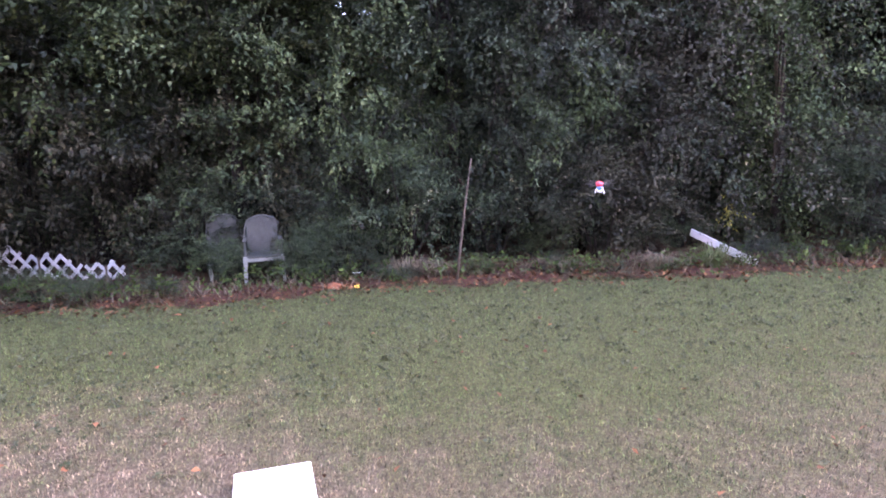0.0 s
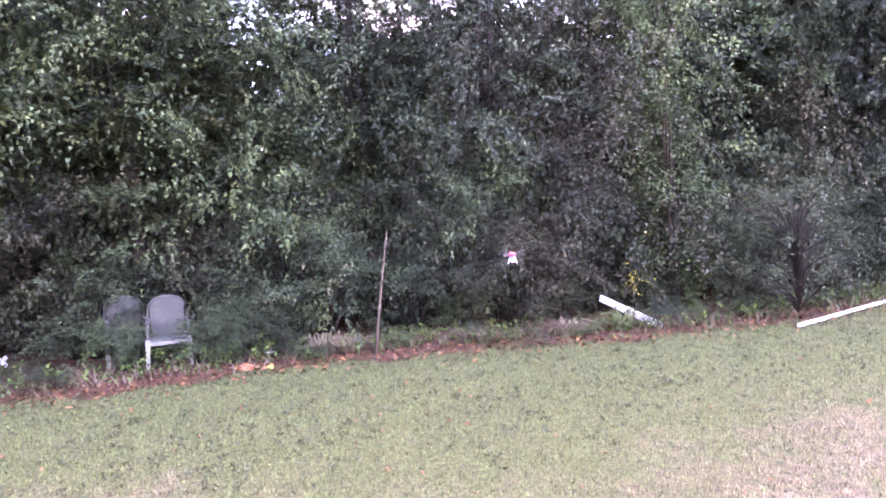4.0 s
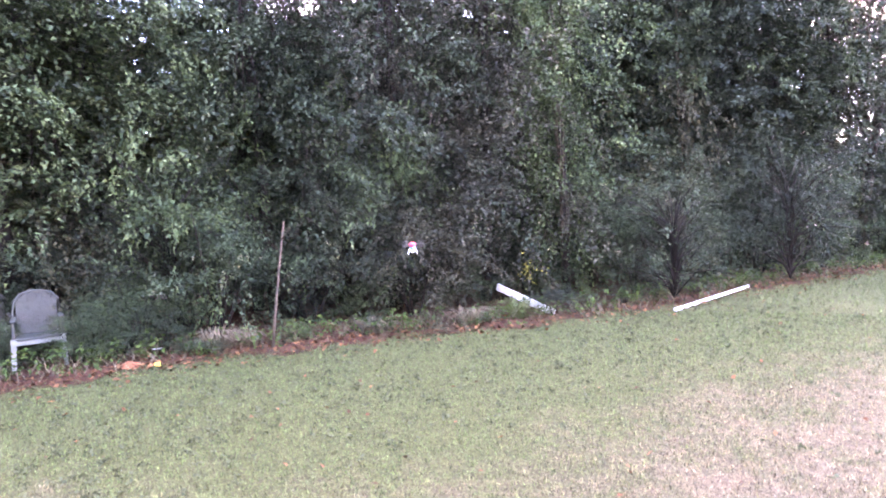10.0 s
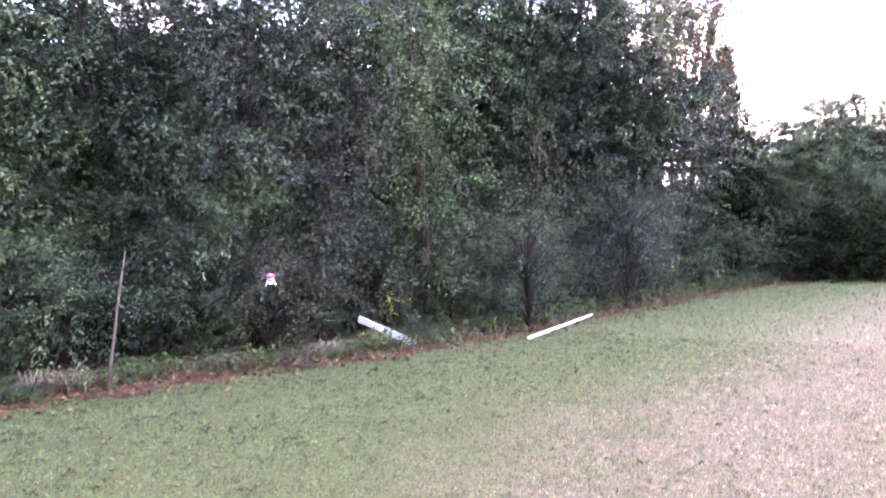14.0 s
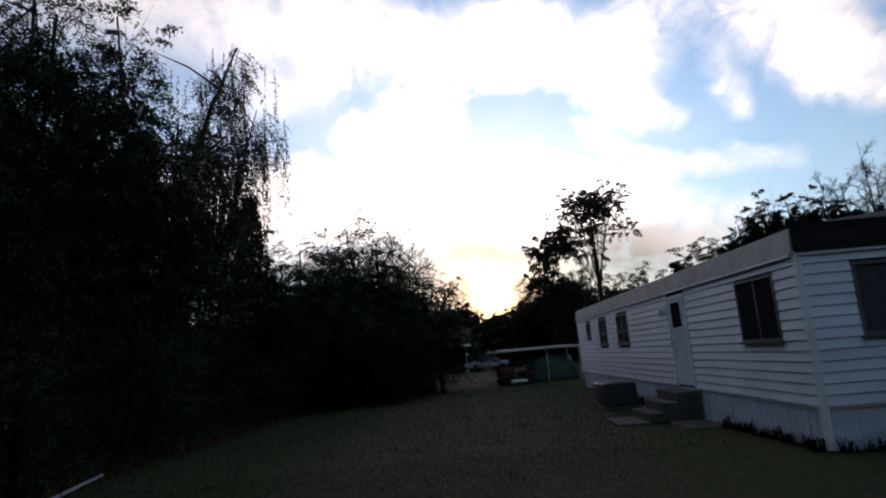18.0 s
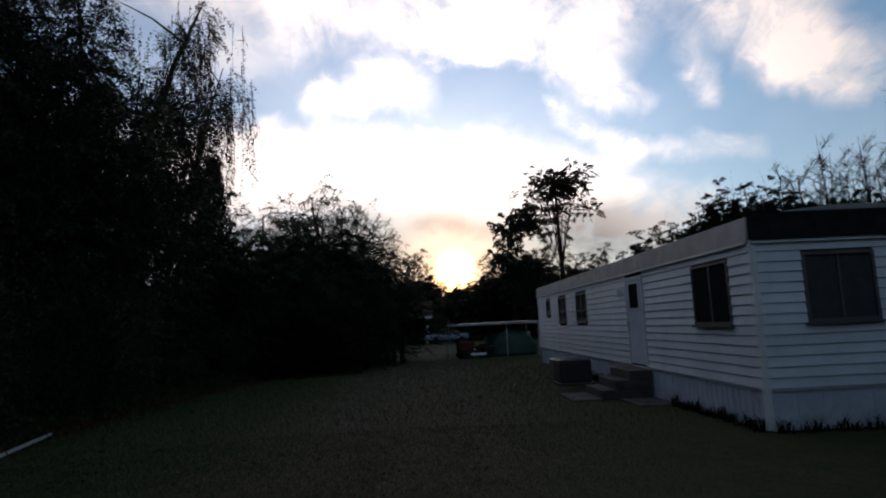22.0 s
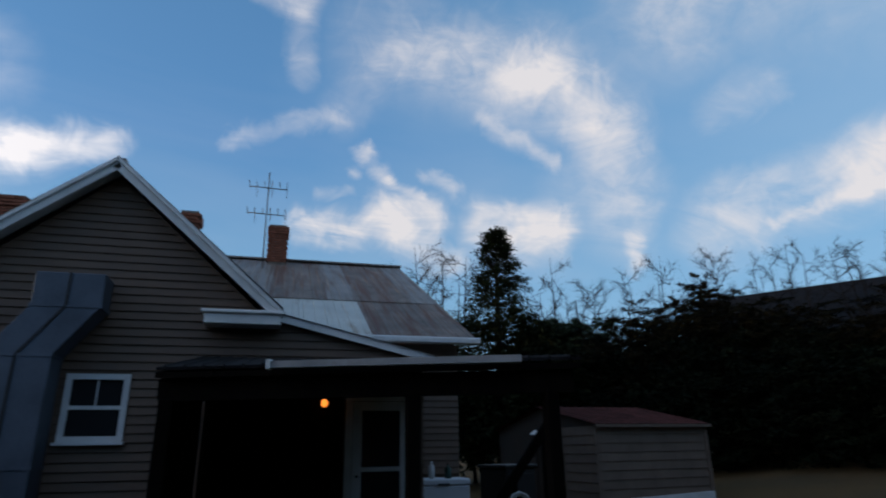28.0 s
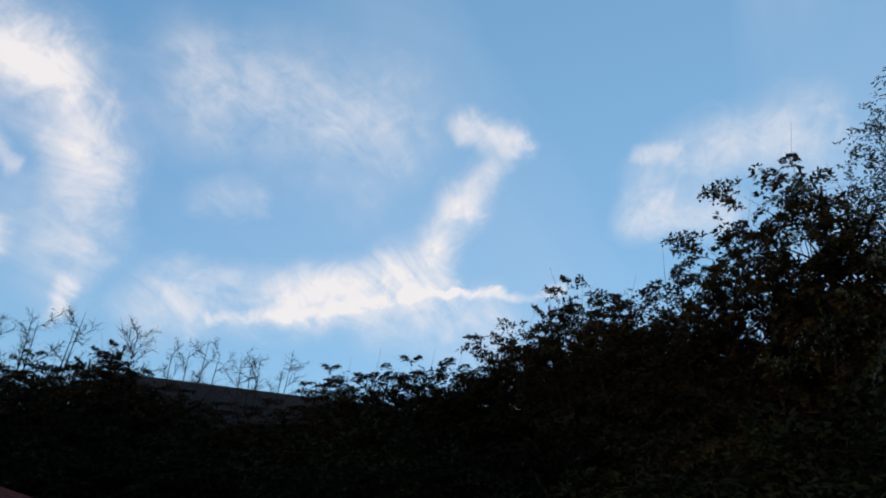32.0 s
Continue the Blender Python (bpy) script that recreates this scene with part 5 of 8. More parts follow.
# ---- lap siding ----
def siding(parent, origin, u, n, width, z0, z1, course, openings, mat, limit=None, name="siding_board"):
    """Lap boards on a wall. origin: its foot; u: along; n: outward. openings: (a, b, low, high). limit(z): the wall's span at a height."""
    u, n, origin = Vector(u), Vector(n), Vector(origin)
    rows = round((z1 - z0) / course)
    c = (z1 - z0) / rows
    for i in range(rows):
        lo, hi = z0 + i * c, z0 + (i + 1) * c
        spans = [((limit(lo), limit(hi)) if limit else ((0, width), (0, width)))]
        (a0, b0), (a1, b1) = spans[0]
        if b0 - a0 < 0.05:
            continue
        if b1 - a1 < 0:
            a1 = b1 = (a1 + b1) / 2
        segs = [(a0, b0, a1, b1)]
        for oa, ob_, ol, oh in openings:
            if hi <= ol + 0.01 or lo >= oh - 0.01:
                continue
            nxt = []
            for p0, q0, p1, q1 in segs:
                if ob_ <= p0 or oa >= q0:
                    nxt.append((p0, q0, p1, q1))
                    continue
                if oa - p0 > 0.02:
                    nxt.append((p0, oa, p1, oa))
                if q0 - ob_ > 0.02:
                    nxt.append((ob_, q0, ob_, q1))
            segs = nxt
        for p0, q0, p1, q1 in segs:
            v = []
            for s0, s1 in ((p0, p1), (q0, q1)):
                for a, z, d in ((s0, lo, 0.002), (s0, lo, 0.022), (s0, lo + 0.008, 0.026), (s1, hi, 0.006), (s1, hi, 0.002)):
                    v.append(origin + u * a + n * d + Vector((0, 0, z)))
            f = [(0, 1, 6, 5), (1, 2, 7, 6), (2, 3, 8, 7), (3, 4, 9, 8), (0, 4, 3, 2, 1), (5, 6, 7, 8, 9)]
            part(name, mesh_of(name, v, f, mat), None, parent)


def window(parent, origin, u, n, a, b, lo, hi, frame_mat, panes=1, bars=(0, 0), curtain=False, sill=True, depth=0.06, fw=0.05, name="window", pane_at=-0.02):
    """A framed window set in a wall, as parts of its house."""
    u, n, origin = Vector(u), Vector(n), Vector(origin)

    def block(a0, a1, z0, z1, d0, d1):
        bm = bmesh.new()
        vs = [bm.verts.new(origin + u * x + n * d + Vector((0, 0, z))) for d in (d0, d1) for x, z in ((a0, z0), (a1, z0), (a1, z1), (a0, z1))]
        for q in ((0, 1, 2, 3), (7, 6, 5, 4), (0, 4, 5, 1), (1, 5, 6, 2), (2, 6, 7, 3), (3, 7, 4, 0)):
            bm.faces.new([vs[i] for i in q])
        bmesh.ops.recalc_face_normals(bm, faces=bm.faces)
        return bm
    w = new(name)
    w.parent = parent
    for a0, a1, z0, z1 in ((a, a + fw, lo, hi), (b - fw, b, lo, hi), (a + fw, b - fw, lo, lo + fw), (a + fw, b - fw, hi - fw, hi)):
        part("frame", block(a0, a1, z0, z1, -0.03, depth - 0.02), frame_mat, w)
    step = (b - a - 2 * fw) / panes if panes > 0 else 0
    if panes > 0:
        for i in range(panes):
            part("pane", block(a + fw + i * step + 0.004, a + fw + (i + 1) * step - 0.004, lo + fw, hi - fw, pane_at, pane_at + 0.008), M["glass"], w)
            if i:
                part("mullion", block(a + fw + i * step - 0.018, a + fw + i * step + 0.018, lo + fw, hi - fw, -0.012, 0.02), frame_mat, w)
    else:
        mid = (lo + hi) / 2
        for z0, z1 in ((lo + fw, mid - 0.025), (mid + 0.025, hi - fw)):
            part("pane", block(a + fw, b - fw, z0, z1, pane_at, pane_at + 0.008), M["glass"], w)
        part("meeting_rail", block(a + fw, b - fw, mid - 0.025, mid + 0.025, -0.012, 0.025), frame_mat, w)
        nx, nz = bars
        for i in range(1, nx):
            x = a + fw + (b - a - 2 * fw) * i / nx
            part("glazing_bar", block(x - 0.009, x + 0.009, mid + 0.025, hi - fw, pane_at + 0.008, pane_at + 0.024), frame_mat, w)
        for i in range(1, nz):
            z = mid + (hi - fw - mid) * i / nz
            part("glazing_bar", block(a + fw, b - fw, z - 0.009, z + 0.009, -0.012, 0.006), frame_mat, w)
    if curtain:
        part("curtain", block(a + fw, a + fw + (b - a) * 0.35, lo + fw, hi - fw, -0.05, -0.04), M["curtain"], w)
    if sill:
        part("sill", block(a - 0.03, b + 0.03, lo - 0.035, lo - 0.002, -0.03, depth + 0.03), frame_mat, w)
    return w


def slab(pts_lo, pts_hi):
    """A closed block between two four-cornered faces."""
    bm = bmesh.new()
    v = [bm.verts.new(p) for p in (*pts_lo, *pts_hi)]
    for q in ((0, 1, 2, 3), (7, 6, 5, 4), (0, 4, 5, 1), (1, 5, 6, 2), (2, 6, 7, 3), (3, 7, 4, 0)):
        bm.faces.new([v[i] for i in q])
    bmesh.ops.recalc_face_normals(bm, faces=bm.faces)
    return bm


# ---- mobile home ----
HX, HY, HW, HL = 4.66, 8.5, 3.25, 17.0     # near corner, width, length
HZ0, HZ1, HTOP = 0.60, 2.68, 3.04


def make_mobile_home():
    t = thing("mobile_home", Matrix(), "long white mobile home with lap siding and ribbed skirting", "mobile home")
    x1, y1 = HX + HW, HY + HL
    side_open = [(y0 - HY, ya - HY, lo, hi) for y0, ya, lo, hi in ((9.2, 10.5, 1.5, 2.5), (12.98, 14.1, 0.62, 2.58), (17.7, 18.95, 1.6, 2.46), (20.35, 21.5, 1.6, 2.46), (22.95, 23.75, 1.92, 2.46))]
    end_open = [(0.70, 1.76, 1.5, 2.5)]
    # core behind the boards, with recesses left for the glass
    part("body", boxed(((HX + 0.05, HY + 0.05, 0.12), (x1 - 0.02, y1 - 0.02, HZ1 + 0.02))), M["screen"], t)
    w_side = new("side_wall"); w_side.parent = t
    w_end = new("end_wall"); w_end.parent = t
    siding(w_side, (HX, HY, 0), (0, 1, 0), (-1, 0, 0), HL, HZ0, HZ1, 0.148, side_open, M["siding_white"])
    siding(w_end, (HX, HY, 0), (1, 0, 0), (0, -1, 0), HW, HZ0, HZ1, 0.148, end_open, M["siding_white"])
    part("backing", boxed(((HX, HY, HZ0), (HX + 0.05, y1, HZ1))), M["screen"], w_side)
    part("backing", boxed(((HX + 0.05, HY, HZ0), (x1, HY + 0.05, HZ1))), M["screen"], w_end)
    part("corner_post", boxed(((HX - 0.035, HY - 0.035, 0.05), (HX + 0.05, HY - 0.0, HZ1 + 0.03)), ((HX - 0.035, HY, 0.05), (HX - 0.0, HY + 0.06, HZ1 + 0.03))), M["trim"], t)
    part("corner_post", boxed(((x1 - 0.05, HY - 0.035, HZ0), (x1 + 0.03, HY + 0.05, HZ1 + 0.03))), M["trim"], t)
    part("corner_post", boxed(((HX - 0.035, y1 - 0.05, HZ0), (HX + 0.05, y1 + 0.03, HZ1 + 0.03))), M["trim"], t)
    # ribbed skirting
    k = 0
    y = HY + 0.07
    while y < y1 - 0.05:
        b = min(0.36, y1 - 0.05 - y)
        part("skirting_panel", boxed(((HX + 0.02, y, -0.05), (HX + 0.035, y + b, HZ0)), ((HX + 0.005, y + 0.02, -0.05), (HX + 0.02, y + 0.07, HZ0)),
                                     ((HX + 0.010, y + 0.2, -0.05), (HX + 0.02, y + 0.23, HZ0))), M["skirt"], t)
        y += 0.36
    x = HX + 0.06
    while x < x1 - 0.02:
        b = min(0.36, x1 - 0.02 - x)
        part("skirting_panel", boxed(((x, HY + 0.02, -0.05), (x + b, HY + 0.035, HZ0)), ((x + 0.02, HY + 0.012, -0.05), (x + 0.06, HY + 0.02, HZ0))), M["skirt"], t)
        x += 0.36
    part("skirting_rail", boxed(((HX - 0.01, HY + 0.06, HZ0 - 0.03), (HX + 0.018, y1, HZ0 - 0.002))), M["trim"], t)
    part("skirting_rail", boxed(((HX + 0.06, HY - 0.01, HZ0 - 0.03), (x1, HY + 0.018, HZ0 - 0.002))), M["trim"], t)
    # roof edge: grey metal along the side, dark shingled mansard on the end
    yy = HY
    while yy < y1:
        b = min(1.5, y1 - yy)
        part("roof_edge_sheet", slab([(HX - 0.06, yy, HZ1 + 0.005), (HX - 0.06, yy + b - 0.008, HZ1 + 0.005), (HX + 0.05, yy + b - 0.008, HZ1 + 0.005), (HX + 0.05, yy, HZ1 + 0.005)],
                                     [(HX - 0.045, yy, HTOP), (HX - 0.045, yy + b - 0.008, HTOP), (HX + 0.05, yy + b - 0.008, HTOP), (HX + 0.05, yy, HTOP)]), M["grey_metal"], t)
        yy += 1.5
    for i in range(3):
        z = HZ1 + 0.02 + i * 0.13
        part("mansard_course", slab([(HX - 0.02, HY - 0.09 + i * 0.03, z), (x1 + 0.04, HY - 0.09 + i * 0.03, z), (x1 + 0.04, HY + 0.05, z), (HX - 0.02, HY + 0.05, z)],
                                    [(HX - 0.02, HY - 0.07 + i * 0.03, z + 0.14), (x1 + 0.04, HY - 0.07 + i * 0.03, z + 0.14), (x1 + 0.04, HY + 0.05, z + 0.14), (HX - 0.02, HY + 0.05, z + 0.14)]), M["dark_roof"], t)
    part("end_trim", boxed(((HX, HY - 0.06, HZ1 - 0.03), (x1, HY - 0.026, HZ1 + 0.02))), M["trim"], t)
    part("side_trim", boxed(((HX - 0.07, HY + 0.06, HZ1 - 0.03), (HX - 0.028, y1, HZ1 + 0.004))), M["trim"], t)
    rv = []
    xs = [HX + 0.02 + (HW - 0.02) * i / 8 for i in range(9)]
    for y in (HY, y1):
        for x in xs:
            rv.append((x, y, HTOP - 0.02 + 0.16 * (1 - ((x - HX - HW / 2) / (HW / 2)) ** 2)))
    rf = [(i, i + 1, i + 10, i + 9) for i in range(8)]
    rv += [(x, y, HZ1) for y in (HY + 0.05, y1) for x in xs]
    rf += [(18 + i, 27 + i, 28 + i, 19 + i) for i in range(8)] + [(i, i + 18, i + 19, i + 1) for i in range(8)] + [(9 + i, 10 + i, 28 + i, 27 + i) for i in range(8)]
    rf += [(8, 26, 35, 17), (0, 9, 27, 18)]
    part("roof", mesh_of("roof", rv, rf, M["grey_metal"], False), None, t)
    part("roof_vent", boxed(((HX + 0.7, HY + 3.4, HTOP), (HX + 1.0, HY + 3.7, HTOP + 0.2)), bevel=0.02), M["grey_metal"], t)
    part("roof_vent", boxed(((HX + 0.4, HY + 7.0, HTOP), (HX + 0.6, HY + 7.2, HTOP + 0.14)), bevel=0.02), M["grey_metal"], t)
    part("far_wall", boxed(((HX + 0.05, y1 - 0.02, -0.05), (x1, y1, HZ1))), M["siding_white"], t)
    part("back_wall", boxed(((x1 - 0.02, HY + 0.05, -0.05), (x1, y1 - 0.02, HZ1))), M["siding_white"], t)
    # windows
    for (a, b, lo, hi), pn in zip(side_open, (2, 0, 2, 2, 1)):
        if pn:
            window(t, (HX - 0.0, HY, 0), (0, 1, 0), (-1, 0, 0), a, b, lo, hi, M["ac_metal"], panes=pn, depth=0.055, fw=0.04, pane_at=0.004)
    a, b, lo, hi = end_open[0]
    window(t, (HX, HY, 0), (1, 0, 0), (0, -1, 0), a, b, lo, hi, M["ac_metal"], panes=2, curtain=True, depth=0.055, fw=0.045)
    # door
    d = new("door"); d.parent = t
    a, b, lo, hi = side_open[1]
    y0, y2 = HY + a, HY + b
    part("frame", boxed(((HX - 0.04, y0, lo), (HX, y0 + 0.07, hi)), ((HX - 0.04, y2 - 0.07, lo), (HX, y2, hi)), ((HX - 0.04, y0 + 0.07, hi - 0.07), (HX, y2 - 0.07, hi))), M["trim"], d)
    part("leaf", boxed(((HX - 0.025, y0 + 0.075, lo + 0.02), (HX - 0.002, y2 - 0.075, hi - 0.075)), bevel=0.004), M["skirt"], d)
    part("pane", boxed(((HX - 0.035, y0 + 0.26, 1.88), (HX - 0.027, y2 - 0.26, 2.42))), M["glass"], d)
    part("pane_frame", boxed(((HX - 0.04, y0 + 0.22, 1.84), (HX - 0.0265, y0 + 0.26, 2.46)), ((HX - 0.04, y2 - 0.26, 1.84), (HX - 0.0265, y2 - 0.22, 2.46)),
                             ((HX - 0.04, y0 + 0.26, 2.42), (HX - 0.0265, y2 - 0.26, 2.46)), ((HX - 0.04, y0 + 0.26, 1.84), (HX - 0.0265, y2 - 0.26, 1.88))), M["trim"], d)
    bm = cyl(bmesh.new(), (HX - 0.03, y2 - 0.14, 1.55), (HX - 0.09, y2 - 0.14, 1.55), 0.025)
    part("door_handle", bm, M["chrome"], d, "small metal door knob")
    # porch lamp by the door
    part("wall_lamp", boxed(((HX - 0.13, 14.35, 2.18), (HX - 0.026, 14.48, 2.36)), bevel=0.02), M["trim"], t)
    return t


make_mobile_home()


def make_steps():
    t = thing("doorstep", pose(HX, 13.5, 0), "three weathered concrete steps at the door of the mobile home", "steps")
    for i in range(3):
        w = 1.35
        part("step", boxed(((-0.50 - (2 - i) * 0.30, -w / 2, 0 if i == 0 else 0.19 * i), (-0.02, w / 2, 0.19 * (i + 1) - 0.004)), bevel=0.012), M["concrete"], t)
    part("landing_slab", boxed(((-1.75, -0.75, -0.05), (-1.12, 0.55, 0.03)), bevel=0.01), M["concrete"], t)
    part("slab", boxed(((-0.75, -1.9, -0.05), (-0.02, -0.72, 0.02)), bevel=0.01), M["concrete"], t)


make_steps()


def make_ac(x, y, w, h, dark, label):
    t = thing("air_conditioner", pose(x, y, 0), label, "air conditioner", "outdoor units beside the mobile home")
    m = M["ac_dark"] if dark else M["ac_metal"]
    part("base_pad", boxed(((-w / 2 - 0.06, -w / 2 - 0.06, -0.03), (w / 2 + 0.06, w / 2 + 0.06, 0.07)), bevel=0.01), M["concrete"], t)
    part("cabinet", boxed(((-w / 2, -w / 2, 0.07), (w / 2, w / 2, h)), bevel=0.03), m, t)
    for i in range(7):
        z = 0.14 + (h - 0.22) * i / 7
        part("louvre", boxed(((-w / 2 - 0.014, -w / 2 + 0.05, z), (-w / 2 - 0.001, w / 2 - 0.05, z + (h - 0.22) / 12))), m, t)
        part("louvre", boxed(((-w / 2 + 0.05, -w / 2 - 0.014, z), (w / 2 - 0.05, -w / 2 - 0.001, z + (h - 0.22) / 12))), m, t)
    part("fan_guard", cyl(bmesh.new(), (0, 0, h), (0, 0, h + 0.03), w * 0.36, w * 0.3, 20), M["ac_dark"], t)


make_ac(3.75, 16.2, 0.82, 0.66, True, "dark square outdoor cooling unit with louvred sides")
make_ac(3.85, 17.6, 0.72, 0.6, False, "grey square outdoor cooling unit with louvred sides")


# ---- farmhouse ----
GX = 9.2            # plane of the rear gable wall
EAVE_L, EAVE_R, APEX = (4.85, 3.72), (0.28, 3.62), (2.50, 5.62)


def gable_span(z):
    """Span of the gable wall at a height; u runs from y = 4.75 down to y = -2.1."""
    y_left = 4.72
    if z > 3.72:
        k = min(1, (z - 3.72) / (APEX[1] - 3.72))
        y_left = 4.72 + (APEX[0] - 4.72) * k
    if z <= 3.02:
        y_right = -2.1
    elif z <= 3.60:
        y_right = -2.1 + (0.30 + 2.1) * (z - 3.02) / 0.58
    else:
        k = min(1, (z - 3.60) / (APEX[1] - 3.60))
        y_right = 0.30 + (APEX[0] - 0.30) * k
    return 4.72 - y_left, 4.72 - y_right


def brick_chimney(parent, x, y, z0, z1, w, name="chimney"):
    """Courses of brick round a core, with a wider cap."""
    c = new(name)
    c.parent = parent
    part("core", boxed(((x - w / 2 + 0.02, y - w / 2 + 0.02, z0), (x + w / 2 - 0.02, y + w / 2 - 0.02, z1))), M["mortar"], c)
    rows = int((z1 - z0) / 0.082)
    me = bm_mesh("brick", boxed(((-0.1, -0.048, -0.033), (0.1, 0.048, 0.033))), M["brick"])
    n = max(2, int(round(w / 0.215)))
    for r in range(max(0, rows - 14), rows):
        z = z0 + (r + 0.5) * 0.082
        grow = 0.04 if r >= rows - 3 else 0.0
        for side, (ux, uy, nx, ny, rz) in enumerate(((0, 1, -1, 0, 90), (1, 0, 0, -1, 0), (1, 0, 0, 1, 0))):
            for i in range(n):
                s = (i + 0.5) / n - 0.5 + (0.25 / n if r % 2 else -0.25 / n) * 0.5
                b = part("brick", me, None, c)
                b.matrix_basis = pose(x + ux * s * w + nx * (w / 2 + grow - 0.045), y + uy * s * w + ny * (w / 2 + grow - 0.045), z, 0, 0, rz)
    return c


def roof_sheet(parent, p0, p1, q0, q1, mat, ribs=4, thick=0.02, name="roof_sheet"):
    """A ribbed metal sheet between its low edge p0-p1 and its high edge q0-q1."""
    p0, p1, q0, q1 = map(Vector, (p0, p1, q0, q1))
    nrm = (p1 - p0).cross(q0 - p0).normalized()
    if nrm.z < 0:
        nrm = -nrm
    v, f = [], []
    prof = []
    for i in range(ribs):
        a = i / ribs
        prof += [(a, 0.0), (a + 0.42 / ribs, 0.0), (a + 0.5 / ribs, 0.022), (a + 0.58 / ribs, 0.0)]
    prof.append((1.0, 0.0))
    for a, h in prof:
        v.append(p0.lerp(p1, a) + nrm * h)
        v.append(q0.lerp(q1, a) + nrm * h)
    m = len(v)
    for a, h in prof:
        v.append(p0.lerp(p1, a) + nrm * (h - thick))
        v.append(q0.lerp(q1, a) + nrm * (h - thick))
    for i in range(len(prof) - 1):
        k = 2 * i
        f += [(k, k + 2, k + 3, k + 1), (m + k, m + k + 1, m + k + 3, m + k + 2), (k, m + k, m + k + 2, k + 2), (k + 1, k + 3, m + k + 3, m + k + 1)]
    return part(name, mesh_of(name, v, f, mat), None, parent)


def board(a, b, wide, thick, up=(0, 0, 1)):
    """A straight board from a to b: wide along up, thick across."""
    a, b, up = Vector(a), Vector(b), Vector(up)
    d = (b - a).normalized()
    s = d.cross(up).normalized() * thick / 2
    u = s.cross(d).normalized() * wide / 2
    return slab([a - s - u, a + s - u, a + s + u, a - s + u], [b - s - u, b + s - u, b + s + u, b - s + u])


def make_house():
    t = thing("farmhouse", Matrix(), "old single-storey farmhouse with tan lap siding and rusty tin roofs", "house")
    g = new("gable_wall"); g.parent = t
    win = (4.72 - 2.76, 4.72 - 1.98, 1.86, 2.74)
    door = (4.72 + 0.92, 4.72 + 1.98, 0.4, 2.50)
    siding(g, (GX, 4.72, 0), (0, -1, 0), (-1, 0, 0), 6.82, 0.55, APEX[1], 0.118, [win, door], M["siding_tan"], gable_span)
    # wall behind the boards, as a five-cornered block, and the foundation
    pts = [(4.72, 0.55), (-2.1, 0.55), (-2.1, 3.02), (0.30, 3.60), (2.50, 5.60), (4.72, 3.72)]
    bm = bmesh.new()
    fr = [bm.verts.new((GX + 0.001, y, z)) for y, z in pts]
    bk = [bm.verts.new((GX + 0.14, y, z)) for y, z in pts]
    bm.faces.new(fr); bm.faces.new(bk[::-1])
    for i in range(6):
        bm.faces.new((fr[i], fr[(i + 1) % 6], bk[(i + 1) % 6], bk[i]))
    bmesh.ops.recalc_face_normals(bm, faces=bm.faces)
    part("wall_core", bm, M["siding_tan"], g)
    part("foundation", boxed(((GX + 0.03, -2.1, -0.1), (GX + 0.16, 4.72, 0.55))), M["concrete"], t)
    w = window(t, (GX, 4.72, 0), (0, -1, 0), (-1, 0, 0), *win, M["trim"], panes=0, bars=(2, 2), depth=0.07, fw=0.075, pane_at=0.006)
    part("corner_board", boxed(((GX - 0.03, 4.70, 0.5), (GX + 0.05, 4.78, 3.72))), M["siding_tan"], t)
    # side wall of the ell, towards the mobile home
    s = new("side_wall"); s.parent = t
    part("wall_core", boxed(((GX + 0.14, 4.58, 0.0), (14.5, 4.719, 3.7))), M["siding_tan"], s)
    part("wall_core", boxed(((GX + 0.14, -2.1, 0.0), (11.3, -1.97, 3.0))), M["siding_tan"], s)
    # raking boards, soffits and eave returns
    for (y, z), sg in ((EAVE_L, 1), (EAVE_R, -1)):
        a, b = Vector((GX - 0.30, y + sg * 0.18, z - 0.02)), Vector((GX - 0.30, APEX[0], APEX[1] + 0.12))
        n = Vector((0, sg * 0.6, 0.8))
        part("rake_board", board(a, b, 0.17, 0.035, n), M["trim"], t)
        part("rake_moulding", board(a + Vector((-0.03, 0, 0.06)), b + Vector((-0.03, 0, 0.06)), 0.05, 0.04, n), M["trim"], t)
        q = Vector((0.32, 0, 0))
        part("soffit", board(a + q * 0.5 + Vector((0, 0, -0.03)), b + q * 0.5 + Vector((0, 0, -0.03)), 0.02, 0.30, n), M["trim"], t)
        part("eave_return", boxed(((GX - 0.36, y + sg * 0.22, z - 0.20), (GX - 0.03, y - sg * 0.82, z - 0.03)), bevel=0.012), M["trim"], t)
        part("return_crown", boxed(((GX - 0.40, y + sg * 0.25, z - 0.05), (GX - 0.03, y - sg * 0.86, z + 0.0)), bevel=0.012), M["trim"], t)
        # tin on the ell's slopes
        for i in range(6):
            x0, x1 = GX - 0.34 + i * 0.98, GX - 0.34 + (i + 1) * 0.98 + 0.02
            roof_sheet(t, (x0, y + sg * 0.24, z + 0.06), (x1, y + sg * 0.24, z + 0.06), (x0, APEX[0], APEX[1] + 0.22), (x1, APEX[0], APEX[1] + 0.22), M["tin_old"], 4)
    part("ridge_cap", board((GX - 0.24, APEX[0], APEX[1] + 0.212), (15.0, APEX[0], APEX[1] + 0.212), 0.04, 0.15), M["tin_old"], t)
    # lean-to roof edge running down from the ell
    part("lean_to_rake", board((GX - 0.1, 0.34, 3.64), (GX - 0.1, -2.25, 3.02), 0.11, 0.05), M["trim"], t)
